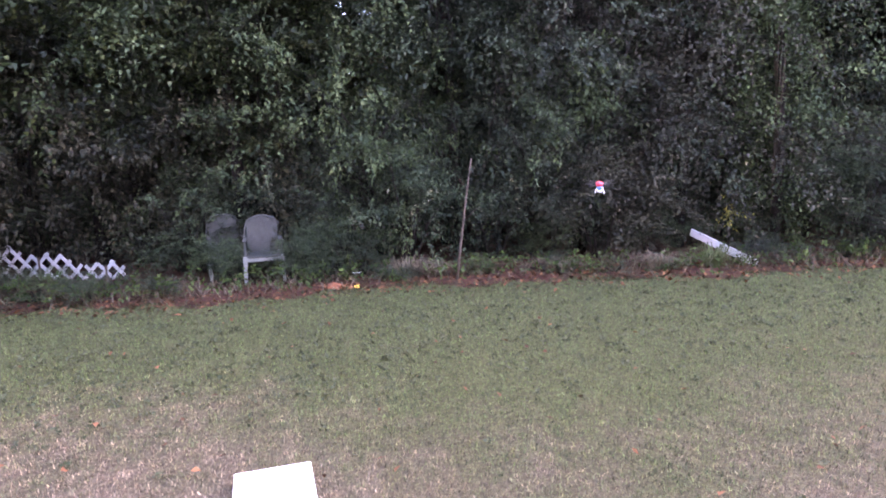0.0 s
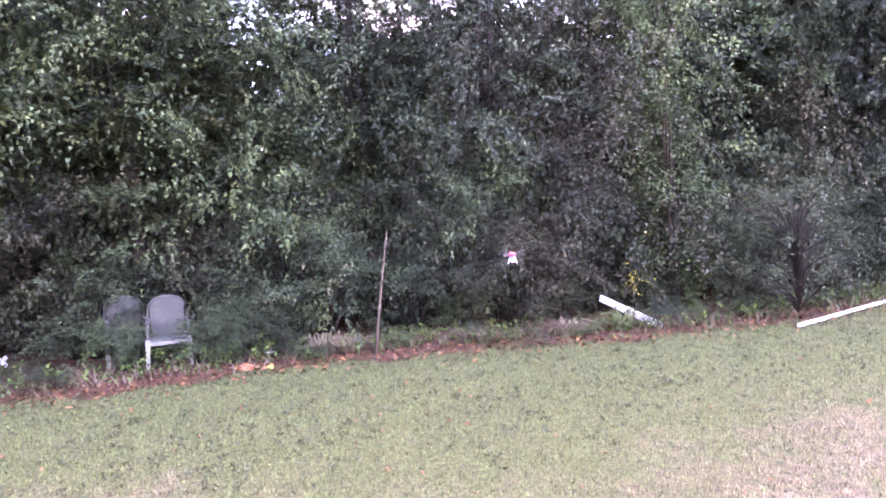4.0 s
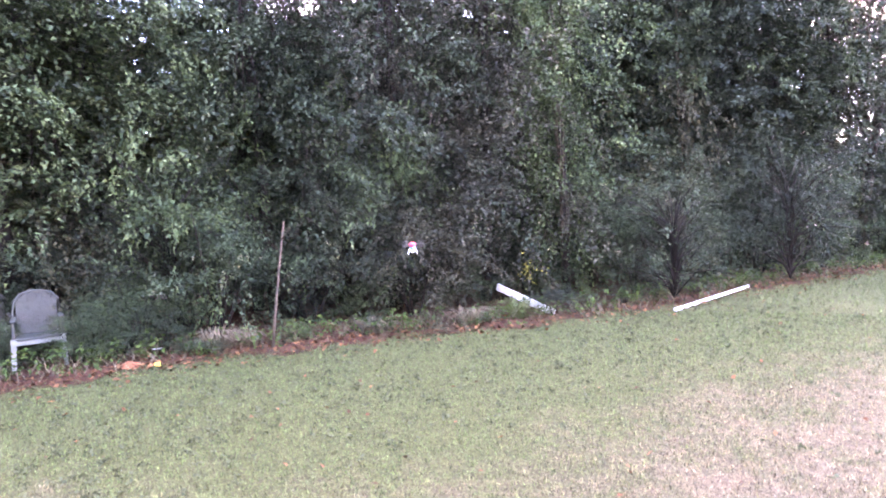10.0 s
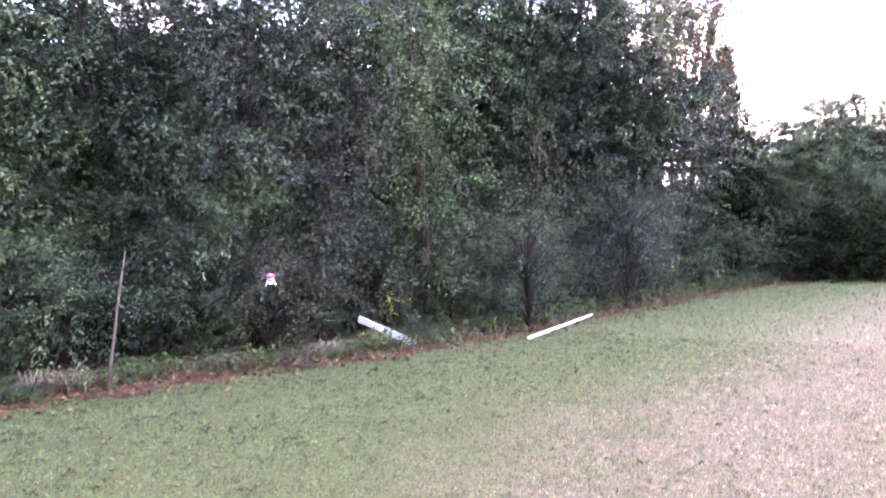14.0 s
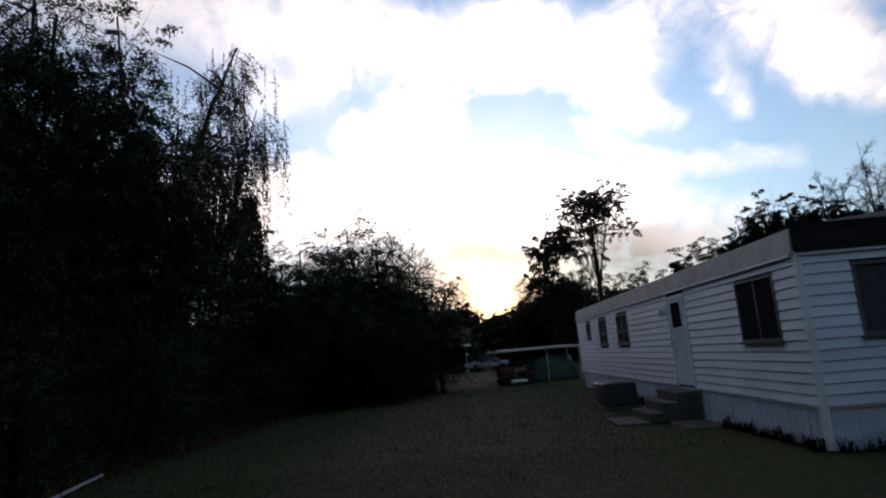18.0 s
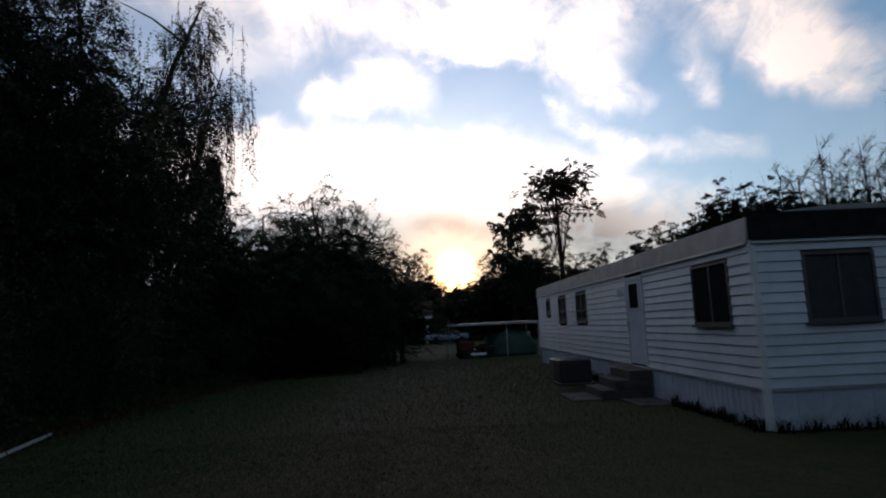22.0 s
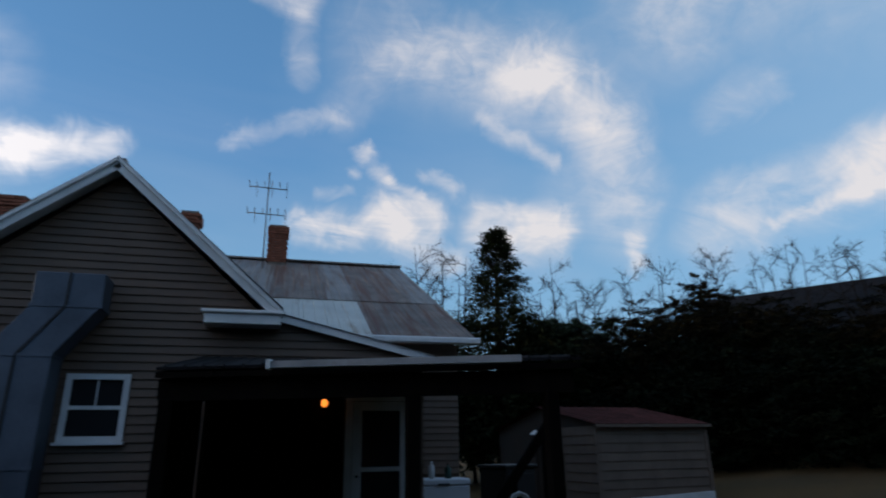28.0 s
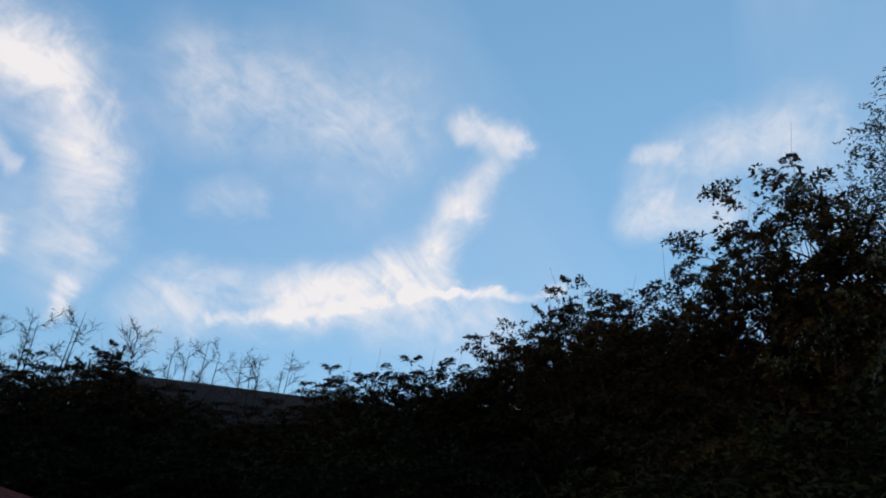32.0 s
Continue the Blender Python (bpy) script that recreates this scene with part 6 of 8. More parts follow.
    for i in range(3):
        roof_sheet(t, (GX - 0.14 + i * 0.75, -2.3, 3.07), (GX - 0.14 + (i + 1) * 0.75, -2.3, 3.07), (GX - 0.14 + i * 0.75, 0.3, 3.70), (GX - 0.14 + (i + 1) * 0.75, 0.3, 3.70), M["tin_old"], 3)
    # main roof: lower and upper courses of sheets; new sheets next to the ell
    E, R = Vector((11.0, 0, 3.72)), Vector((19.1, 0, 7.45))
    mid = E.lerp(R, 0.36)
    y = -3.55
    i = 0
    while y < 4.9:
        b = 0.66
        ya, yb = y, y + b - 0.006
        if y < 1.9:
            m = M["tin_rust"] if y < -1.75 else M["tin_new"]
            roof_sheet(t, (E.x, ya, E.z), (E.x, yb, E.z), (mid.x, ya, mid.z), (mid.x, yb, mid.z), m, 3)
        up = mid + Vector((-0.15, 0, -0.069))
        roof_sheet(t, (up.x, ya, up.z + 0.022), (up.x, yb, up.z + 0.022), (R.x, ya, R.z + 0.022), (R.x, yb, R.z + 0.022), M["tin_rust"] if y < 0.2 and i % 3 else M["tin_old"], 3)
        y += b
        i += 1
    part("ridge_cap", board((19.1, -3.6, 7.5), (19.1, 5.0, 7.5), 0.05, 0.3), M["tin_old"], t)
    part("back_slope", slab([(19.1, -3.55, 7.45), (19.1, 4.9, 7.45), (24, 4.9, 4.0), (24, -3.55, 4.0)], [(19.1, -3.55, 7.40), (19.1, 4.9, 7.40), (24, 4.9, 3.95), (24, -3.55, 3.95)]), M["tin_old"], t)
    part("gutter", boxed(((10.85, -3.6, 3.58), (11.0, -1.2, 3.70)), bevel=0.02), M["trim"], t)
    part("downpipe", boxed(((10.88, -1.42, 3.30), (10.97, -1.32, 3.58))), M["trim"], t)
    # main rear wall and gable end
    mw = new("rear_wall"); mw.parent = t
    siding(mw, (11.3, -1.97, 0), (0, -1, 0), (-1, 0, 0), 1.28, 1.28, 3.62, 0.118, [], M["siding_tan"])
    part("wall_core", boxed(((11.301, -3.25, 0.2), (11.45, -1.97, 3.62))), M["siding_tan"], mw)
    bm = bmesh.new()
    pts = [(11.45, 0.2), (23.5, 0.2), (23.5, 3.9), (19.1, 7.35), (11.45, 3.85)]
    fr = [bm.verts.new((x, -3.25, z)) for x, z in pts]
    bk = [bm.verts.new((x, -3.12, z)) for x, z in pts]
    bm.faces.new(fr); bm.faces.new(bk[::-1])
    for k in range(5):
        bm.faces.new((fr[k], fr[(k + 1) % 5], bk[(k + 1) % 5], bk[k]))
    bmesh.ops.recalc_face_normals(bm, faces=bm.faces)
    part("gable_end", bm, M["siding_tan"], t)
    part("far_wall", boxed(((23.4, -3.1, 0.0), (23.5, 4.8, 3.9))), M["siding_tan"], t)
    part("far_gable", boxed(((14.6, 4.72, 0.0), (23.4, 4.8, 3.9))), M["siding_tan"], t)
    # wing with a blue-grey tin roof
    ww = new("wing_wall"); ww.parent = t
    wopen = (9.85 - 8.25, 9.85 - 7.38, 1.33, 2.18)
    siding(ww, (14.7, 9.85, 0), (0, -1, 0), (-1, 0, 0), 5.0, 0.6, 3.0, 0.118, [wopen], M["siding_tan"])
    part("wall_core", boxed(((14.701, 4.8, 0.55), (14.85, 9.85, 3.05))), M["siding_tan"], ww)
    part("end_core", slab([(14.85, 9.72, 0.2), (18.9, 9.72, 0.2), (18.9, 9.85, 0.2), (14.85, 9.85, 0.2)], [(14.85, 9.72, 3.05), (18.9, 9.72, 3.05), (18.9, 9.85, 3.05), (14.85, 9.85, 3.05)]), M["siding_tan"], ww)
    window(t, (14.7, 9.85, 0), (0, -1, 0), (-1, 0, 0), *wopen, M["trim"], panes=0, depth=0.07, fw=0.075, pane_at=0.006)
    part("white_foundation", boxed(((14.66, 4.8, 0.0), (14.70, 9.9, 0.55))), M["trim"], t)
    yy = 10.25
    while yy > 4.9:
        roof_sheet(t, (14.35, yy - 0.69, 3.02), (14.35, yy, 3.02), (16.6, yy - 0.69, 4.72), (16.6, yy, 4.72), M["tin_blue"], 3)
        yy -= 0.7
    part("back_slope", slab([(16.6, 4.9, 4.70), (16.6, 10.25, 4.70), (19.0, 10.25, 3.0), (19.0, 4.9, 3.0)], [(16.6, 4.9, 4.66), (16.6, 10.25, 4.66), (19.0, 10.25, 2.96), (19.0, 4.9, 2.96)]), M["tin_blue"], t)
    part("wing_fascia", boxed(((14.33, 4.9, 2.93), (14.37, 10.27, 3.01))), M["trim"], t)
    part("wing_rake", board((14.35, 10.26, 2.98), (16.6, 10.26, 4.68), 0.12, 0.03, (0, 0, 1)), M["trim"], t)
    # chimneys
    brick_chimney(t, 15.0, 6.2, 4.2, 7.35, 0.62)
    brick_chimney(t, 14.0, 2.25, 5.0, 6.95, 0.42)
    brick_chimney(t, 18.6, 0.38, 6.8, 8.42, 0.56)
    return t


make_house()


def make_window_ac():
    t = thing("window_air_conditioner", pose(14.62, 7.72, 1.36), "small white window cooling unit in the wing window", "air conditioner")
    part("case", boxed(((-0.32, -0.27, 0), (0.0, 0.27, 0.34)), bevel=0.015), M["trim"], t)
    for i in range(5):
        part("louvre", boxed(((-0.33, -0.23, 0.05 + i * 0.055), (-0.321, 0.23, 0.075 + i * 0.055))), M["ac_dark"], t)


make_window_ac()


def make_flue():
    t = thing("metal_flue", Matrix(), "broad grey sheet-metal flue with an offset elbow on the wall", "flue")
    d0, d1 = GX - 0.46, GX - 0.03

    def seg(name, a, b, label=""):
        (yl0, yr0, z0), (yl1, yr1, z1) = a, b
        bm = slab([(d0, yl0, z0), (d0, yr0, z0), (d1, yr0, z0), (d1, yl0, z0)], [(d0, yl1, z1), (d0, yr1, z1), (d1, yr1, z1), (d1, yl1, z1)])
        bmesh.ops.bevel(bm, geom=list(bm.edges), offset=0.012, segments=1, affect="EDGES")
        return part(name, bm, M["duct"], t, label)
    k = (GX - 0.46) / GX

    def at(y):
        return y * k
    L = [(3.86, 3.00, 0.05), (3.86, 3.00, 1.55), (3.86, 3.00, 2.98), (3.38, 2.50, 3.66), (3.38, 2.50, 4.14)]
    for i, (a, b) in enumerate(zip(L, L[1:])):
        a2 = (at(a[0]), at(a[1]), 1.7 + (a[2] - 1.7) * k + (0.004 if i else 0))
        b2 = (at(b[0]), at(b[1]), 1.7 + (b[2] - 1.7) * k)
        seg("duct_section", a2, b2)
        m0 = Vector((d0 - 0.006, (a2[0] + a2[1]) / 2, a2[2]))
        m1 = Vector((d0 - 0.006, (b2[0] + b2[1]) / 2, b2[2]))
        part("seam", board(m0, m1, 0.03, 0.012, (0, 1, 0) if i != 2 else (0, 1, 0.3)), M["black"], t)
        if i:
            part("collar", boxed(((d0 - 0.01, a2[1] - 0.01, a2[2] - 0.02), (d1, a2[0] + 0.01, a2[2] + 0.02))), M["duct"], t)


make_flue()


def make_antenna():
    x, y = 17.6, 0.75
    t = thing("tv_antenna", pose(x, y, 6.75), "thin rooftop antenna mast with two tiers of metal rods", "antenna")
    part("mast", Tubes().add([(0, 0, 0), (0, 0, 3.1)], [0.022, 0.018], 6).mesh("mast", M["ac_metal"]), None, t)
    for z, half in ((2.55, 0.55), (1.7, 0.55)):
        part("boom", Tubes().add([(0.0, -half, z), (0.0, half, z + 0.03)], [0.016, 0.016], 5).mesh("boom", M["ac_metal"]), None, t)
        for i in range(6):
            yy = -half + 2 * half * i / 5
            part("rod", Tubes().add([(-0.5, yy, z + 0.02), (0.5, yy, z + 0.05 + 0.12 * (i % 2))], [0.007, 0.007], 4).mesh("rod", M["ac_metal"]), None, t)
            part("rod", Tubes().add([(0, yy, z - 0.28 * ((i + 1) % 2)), (0, yy + 0.03, z + 0.2)], [0.007, 0.007], 4).mesh("rod", M["ac_metal"]), None, t)


make_antenna()

# ---- porch ----
PF = [(6.1, 1.12), (4.85, -2.54)]      # front edge of the porch roof, left and right ends


def make_porch():
    t = thing("porch", Matrix(), "wooden back porch with a low sloping roof, its shade in the wood colour", "porch")
    (ax, ay), (bx, by) = PF
    zf, zw = 2.46, 3.0
    nsl = 7
    for i in range(nsl):
        k0, k1 = i / nsl, (i + 1) / nsl - 0.004
        f0, f1 = Vector((ax + (bx - ax) * k0, ay + (by - ay) * k0, zf)), Vector((ax + (bx - ax) * k1, ay + (by - ay) * k1, zf))
        w0, w1 = Vector((GX - 0.03, f0.y, zw)), Vector((GX - 0.03, f1.y, zw))
        roof_sheet(t, f1, f0, w1, w0, M["dark_roof"], 3, 0.03)
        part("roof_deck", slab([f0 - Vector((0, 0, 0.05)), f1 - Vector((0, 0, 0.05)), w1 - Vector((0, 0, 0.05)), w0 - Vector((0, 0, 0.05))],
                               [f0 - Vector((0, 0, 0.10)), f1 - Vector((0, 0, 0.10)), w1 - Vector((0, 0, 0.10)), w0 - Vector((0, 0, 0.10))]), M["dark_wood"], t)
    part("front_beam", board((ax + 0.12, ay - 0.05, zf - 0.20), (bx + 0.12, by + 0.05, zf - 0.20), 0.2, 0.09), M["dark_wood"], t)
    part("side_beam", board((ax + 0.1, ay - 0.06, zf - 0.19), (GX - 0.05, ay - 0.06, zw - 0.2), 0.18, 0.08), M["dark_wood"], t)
    for k in (0.03, 0.62, 0.935):
        x, y = ax + (bx - ax) * k + 0.12, ay + (by - ay) * k
        z0 = ground_z(x, y) - 0.05
        part("post", boxed(((x - 0.06, y - 0.06, z0), (x + 0.06, y + 0.06, zf - 0.28)), bevel=0.008), M["dark_wood"], t)
    # boarded side towards the flue
    n = 14
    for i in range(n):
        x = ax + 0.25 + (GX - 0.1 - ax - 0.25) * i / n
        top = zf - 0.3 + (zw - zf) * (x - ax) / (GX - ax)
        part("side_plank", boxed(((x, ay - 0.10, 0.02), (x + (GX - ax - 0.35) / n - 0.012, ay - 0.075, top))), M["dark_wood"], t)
    # near-black planks laid over the siding stand for the shade inside the porch
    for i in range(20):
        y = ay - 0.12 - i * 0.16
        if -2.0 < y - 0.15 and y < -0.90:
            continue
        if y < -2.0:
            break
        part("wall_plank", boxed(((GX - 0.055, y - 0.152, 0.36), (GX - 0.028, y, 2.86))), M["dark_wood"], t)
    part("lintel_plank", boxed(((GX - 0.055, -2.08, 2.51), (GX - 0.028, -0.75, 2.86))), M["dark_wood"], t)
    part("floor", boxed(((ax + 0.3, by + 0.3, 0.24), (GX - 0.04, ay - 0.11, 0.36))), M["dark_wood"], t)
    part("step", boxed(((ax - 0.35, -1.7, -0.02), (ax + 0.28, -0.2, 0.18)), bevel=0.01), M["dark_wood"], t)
    part("gutter", board((5.64, 0.09, zf - 0.02), (4.93, -2.0, zf - 0.02), 0.06, 0.08), M["grey_metal"], t)
    part("gutter_end", board((5.63, 0.13, zf - 0.02), (5.62, 0.095, zf - 0.02), 0.085, 0.10), M["trim"], t)
    # door and its white frame
    d = new("storm_door"); d.parent = t
    y0, y1, lo, hi = -0.94, -1.98, 0.37, 2.50
    for a, b, z0, z1 in ((y0, y0 - 0.10, lo, hi), (y1 + 0.10, y1, lo, hi), (y0 - 0.10, y1 + 0.10, hi - 0.1, hi)):
        part("frame", boxed(((GX - 0.07, min(a, b), z0), (GX - 0.0, max(a, b), z1))), M["trim"], d)
    for a, b, z0, z1 in ((y0 - 0.11, y0 - 0.24, lo + 0.02, hi - 0.11), (y1 + 0.24, y1 + 0.11, lo + 0.02, hi - 0.11), (y0 - 0.24, y1 + 0.24, hi - 0.24, hi - 0.11), (y0 - 0.24, y1 + 0.24, 1.42, 1.48), (y0 - 0.24, y1 + 0.24, lo + 0.02, lo + 0.3)):
        part("rail", boxed(((GX - 0.055, min(a, b), z0), (GX - 0.015, max(a, b), z1))), M["trim"], d)
    part("pane", boxed(((GX - 0.04, y1 + 0.24, lo + 0.3), (GX - 0.03, y0 - 0.24, hi - 0.24))), M["glass"], d)
    part("door_handle", cyl(bmesh.new(), (GX - 0.06, y0 - 0.17, 1.36), (GX - 0.11, y0 - 0.17, 1.36), 0.02), M["chrome"], d)


make_porch()


def make_porch_lamp():
    x, y, z = GX - 0.13, -0.62, 2.36
    t = thing("porch_lamp", pose(x, y, z), "small wall lamp glowing orange beside the porch door", "lamp")
    part("wall_plate", boxed(((0.05, -0.05, -0.07), (0.10, 0.05, 0.07)), bevel=0.01), M["black"], t)
    part("arm", cyl(bmesh.new(), (0.06, 0, 0.03), (0, 0, 0.05), 0.012), M["black"], t)
    m = bpy.data.materials.new("lamp_glow")
    m.use_nodes = True
    b = m.node_tree.nodes["Principled BSDF"]
    b.inputs["Base Color"].default_value = (1, 0.5, 0.15, 1)
    b.inputs["Emission Color"].default_value = (1.0, 0.27, 0.035, 1)
    b.inputs["Emission Strength"].default_value = 1.15
    bm = bmesh.new()
    bmesh.ops.create_icosphere(bm, subdivisions=3, radius=0.05, matrix=pose(0, 0, 0) @ Matrix.Diagonal((1, 1, 1.15, 1)))
    part("bulb", bm, m, t, "glowing orange bulb", True)


make_porch_lamp()


def make_freezer():
    z = ground_z(10.6, -2.7)
    t = thing("chest_freezer", pose(10.75, -2.72, z), "white chest freezer against the rear wall of the house", "freezer")
    part("stand", boxed(((-0.28, -0.40, -0.02), (0.28, 0.40, 0.42)), bevel=0.01), M["dark_wood"], t)
    part("body", boxed(((-0.32, -0.46, 0.42), (0.32, 0.46, 1.14)), bevel=0.02), M["appliance"], t)
    part("lid", boxed(((-0.33, -0.47, 1.145), (0.33, 0.47, 1.25)), bevel=0.02), M["appliance"], t)
    part("handle", boxed(((-0.36, -0.1, 1.15), (-0.33, 0.1, 1.18))), M["ac_dark"], t)


make_freezer()


def make_bottle(x, y, z, h, r, mat, label):
    t = thing("bottle", pose(x, y, z), label, "bottle", "bottles on the freezer")
    part("body", Tubes().add([(0, 0, 0), (0, 0, h * 0.66), (0, 0, h * 0.78), (0, 0, h * 0.94)], [r, r, r * 0.4, r * 0.36], 10).mesh("body", mat), None, t)
    part("cap", cyl(bmesh.new(), (0, 0, h * 0.94), (0, 0, h), r * 0.42), M["red_paint"], t)


FZ = ground_z(10.6, -2.7) + 1.25
make_bottle(10.55, -2.55, FZ, 0.30, 0.05, M["trim"], "pale plastic bottle on the freezer lid")
make_bottle(10.6, -2.85, FZ, 0.24, 0.055, M["tarp"], "dark green bottle on the freezer lid")


def make_clutter_by_porch():
    # a dark stove-like cabinet past the porch, a sloping stair rail and a coil of pale hose
    x, y = 9.6, -3.55
    z = ground_z(x, y)
    t = thing("dark_cabinet", pose(x, y, z, 0, 0, 20), "black metal cabinet standing behind the porch", "cabinet")
    part("body", boxed(((-0.33, -0.30, 0.06), (0.33, 0.30, 1.42)), bevel=0.02), M["car_black"], t)
    part("top", boxed(((-0.36, -0.33, 1.424), (0.36, 0.33, 1.47)), bevel=0.01), M["car_black"], t)
    part("door", boxed(((-0.35, -0.26, 0.14), (-0.333, 0.26, 1.34)), bevel=0.006), M["black"], t)
    for sx in (-0.28, 0.28):
        for sy in (-0.25, 0.25):
            part("foot", boxed(((sx - 0.03, sy - 0.03, -0.02), (sx + 0.03, sy + 0.03, 0.058))), M["black"], t)
    t = thing("stair_rail", Matrix(), "dark sloping wooden handrail beside the porch", "handrail")
    p, q = Vector((8.0, -2.5, 0.62)), Vector((8.2, -3.65, 2.0))
    part("rail", board(p, q, 0.12, 0.06), M["dark_wood"], t)
    for k in (0.04, 0.5, 0.96):
        m = p.lerp(q, k)
        part("baluster", boxed(((m.x - 0.04, m.y - 0.04, ground_z(m.x, m.y) - 0.03), (m.x + 0.04, m.y + 0.04, m.z - 0.03))), M["dark_wood"], t)
    x, y = 7.4, -2.85
    t = thing("hose_coil", pose(x, y, ground_z(x, y)), "pale coiled hose hung on a short stake", "hose")
    part("stake", boxed(((-0.025, -0.025, -0.05), (0.025, 0.025, 1.2))), M["dark_wood"], t)
    tb = Tubes()
    for i in range(4):
        r = 0.13 + 0.02 * (i % 2)
        tb.add([(-0.05 - 0.012 * i, r * math.cos(a * 0.5236), 1.0 + 1.35 * r * math.sin(a * 0.5236)) for a in range(13)], [0.012] * 13, 6)
    tb.add([(-0.05, 0.13, 1.0), (-0.06, 0.34, 0.74), (-0.05, 0.62, 0.5), (0, 0.8, 0.06)], [0.012] * 4, 6)
    part("coil", tb.mesh("coil", M["trim"]), None, t)


make_clutter_by_porch()


# ---- garden shed ----
def make_shed():
    a = Vector((13.64, -7.35, 0))                    # the near corner
    u, w = Vector((0.117, -0.993, 0)), Vector((0.993, 0.117, 0))
    W, L = 3.28, 5.2                                 # face towards the yard, face with the door
    t = thing("garden_shed", Matrix(), "low storage shed with weathered lap siding and a reddish roof", "shed")
    up = lambda z: Vector((0, 0, z))
    z0, z1, z2 = ground_z(14, -9) - 0.05, 2.22, 2.74          # ground, eaves, ridge
    b, c = a + u * W, a + w * L
    e = b + w * L
    f = new("front_wall"); f.parent = t
    siding(f, a, u, -w, W, z0 + 0.3, z1 - 0.02, 0.205, [], M["siding_shed"])
    part("wall_core", slab([a + up(z0), b + up(z0), b + w * 0.1 + up(z0), a + w * 0.1 + up(z0)], [a + up(z1), b + up(z1), b + w * 0.1 + up(z1), a + w * 0.1 + up(z1)]), M["siding_shed"], f)
    s = new("side_wall"); s.parent = t
    siding(s, a + w * 2.15, -w, -u, 2.15, z0 + 0.22, z1 - 0.02, 0.205, [], M["siding_shed"])
    for name, p, n, mat, parent in (("wall_core", a, u, M["shed_panel"], s), ("far_side", b, -u, M["siding_shed"], t)):
        bm = bmesh.new()
        rim = [p + up(z0), p + w * L + up(z0), p + w * L + up(z1), p + w * (L / 2) + up(z2), p + up(z1)]
        fr, bk = [bm.verts.new(q) for q in rim], [bm.verts.new(q + n * 0.1) for q in rim]
        bm.faces.new(fr); bm.faces.new(bk[::-1])
        for i in range(5):
            bm.faces.new((fr[i], fr[(i + 1) % 5], bk[(i + 1) % 5], bk[i]))
        bmesh.ops.recalc_face_normals(bm, faces=bm.faces)
        part(name, bm, mat, parent)
    part("back_wall", slab([c + up(z0), e + up(z0), e - w * 0.1 + up(z0), c - w * 0.1 + up(z0)], [c + up(z1), e + up(z1), e - w * 0.1 + up(z1), c - w * 0.1 + up(z1)]), M["siding_shed"], t)
    part("corner_board", board(a - w * 0.035 - u * 0.03 + up(z0), a - w * 0.035 - u * 0.03 + up(z1 - 0.06), 0.13, 0.03, u), M["siding_shed"], t)
    part("corner_board", board(b - w * 0.035 + up(z0), b - w * 0.035 + up(z1 - 0.06), 0.09, 0.03, u), M["siding_shed"], t)
    part("white_sill", board(a - w * 0.05 + up(z0 + 0.1), b - w * 0.05 + up(z0 + 0.2), 0.36, 0.05), M["trim"], t)
    n = 5
    for i in range(n):
        k0, k1 = -0.12 + (W + 0.24) * i / n, -0.12 + (W + 0.24) * (i + 1) / n - 0.01
        for low, side in ((-0.14, 1), (L + 0.14, -1)):
            lo0, lo1 = a + u * k0 + w * low, a + u * k1 + w * low
            hi0, hi1 = a + u * k0 + w * (L / 2), a + u * k1 + w * (L / 2)
            roof_sheet(t, lo0 + up(z1 + 0.02), lo1 + up(z1 + 0.02), hi0 + up(z2 + 0.06), hi1 + up(z2 + 0.06), M["red_paint"], 3)
    part("fascia", board(a - u * 0.12 - w * 0.15 + up(z1 - 0.03), b + u * 0.12 - w * 0.15 + up(z1 - 0.03), 0.07, 0.025), M["siding_shed"], t)
    d = new("door"); d.parent = t
    p, q = a + w * 2.9 - u * 0.012, a + w * 4.1 - u * 0.012
    part("leaf", slab([p + up(z0 + 0.1), q + up(z0 + 0.1), q - u * 0.035 + up(z0 + 0.1), p - u * 0.035 + up(z0 + 0.1)], [p + up(2.02), q + up(2.02), q - u * 0.035 + up(2.02), p - u * 0.035 + up(2.02)]), M["shed_panel"], d)
    h = a + w * 3.9 - u * 0.06
    part("door_handle", boxed(((h.x - 0.03, h.y - 0.03, 0.98), (h.x + 0.03, h.y + 0.03, 1.22))), M["black"], d)
    lamp_at = a + w * 2.65 - u * 0.16 + up(2.06)
    g = new("wall_lamp"); g.parent = t
    part("shade", cyl(bmesh.new(), lamp_at, lamp_at + up(0.12), 0.17, 0.03, 16), M["trim"], g, "pale enamel cone shade")
    part("bracket", Tubes().add([lamp_at + up(0.11), lamp_at + up(0.17) + u * 0.08, lamp_at + up(0.14) + u * 0.16], [0.012] * 3, 6).mesh("bracket", M["black"]), None, g)


make_shed()


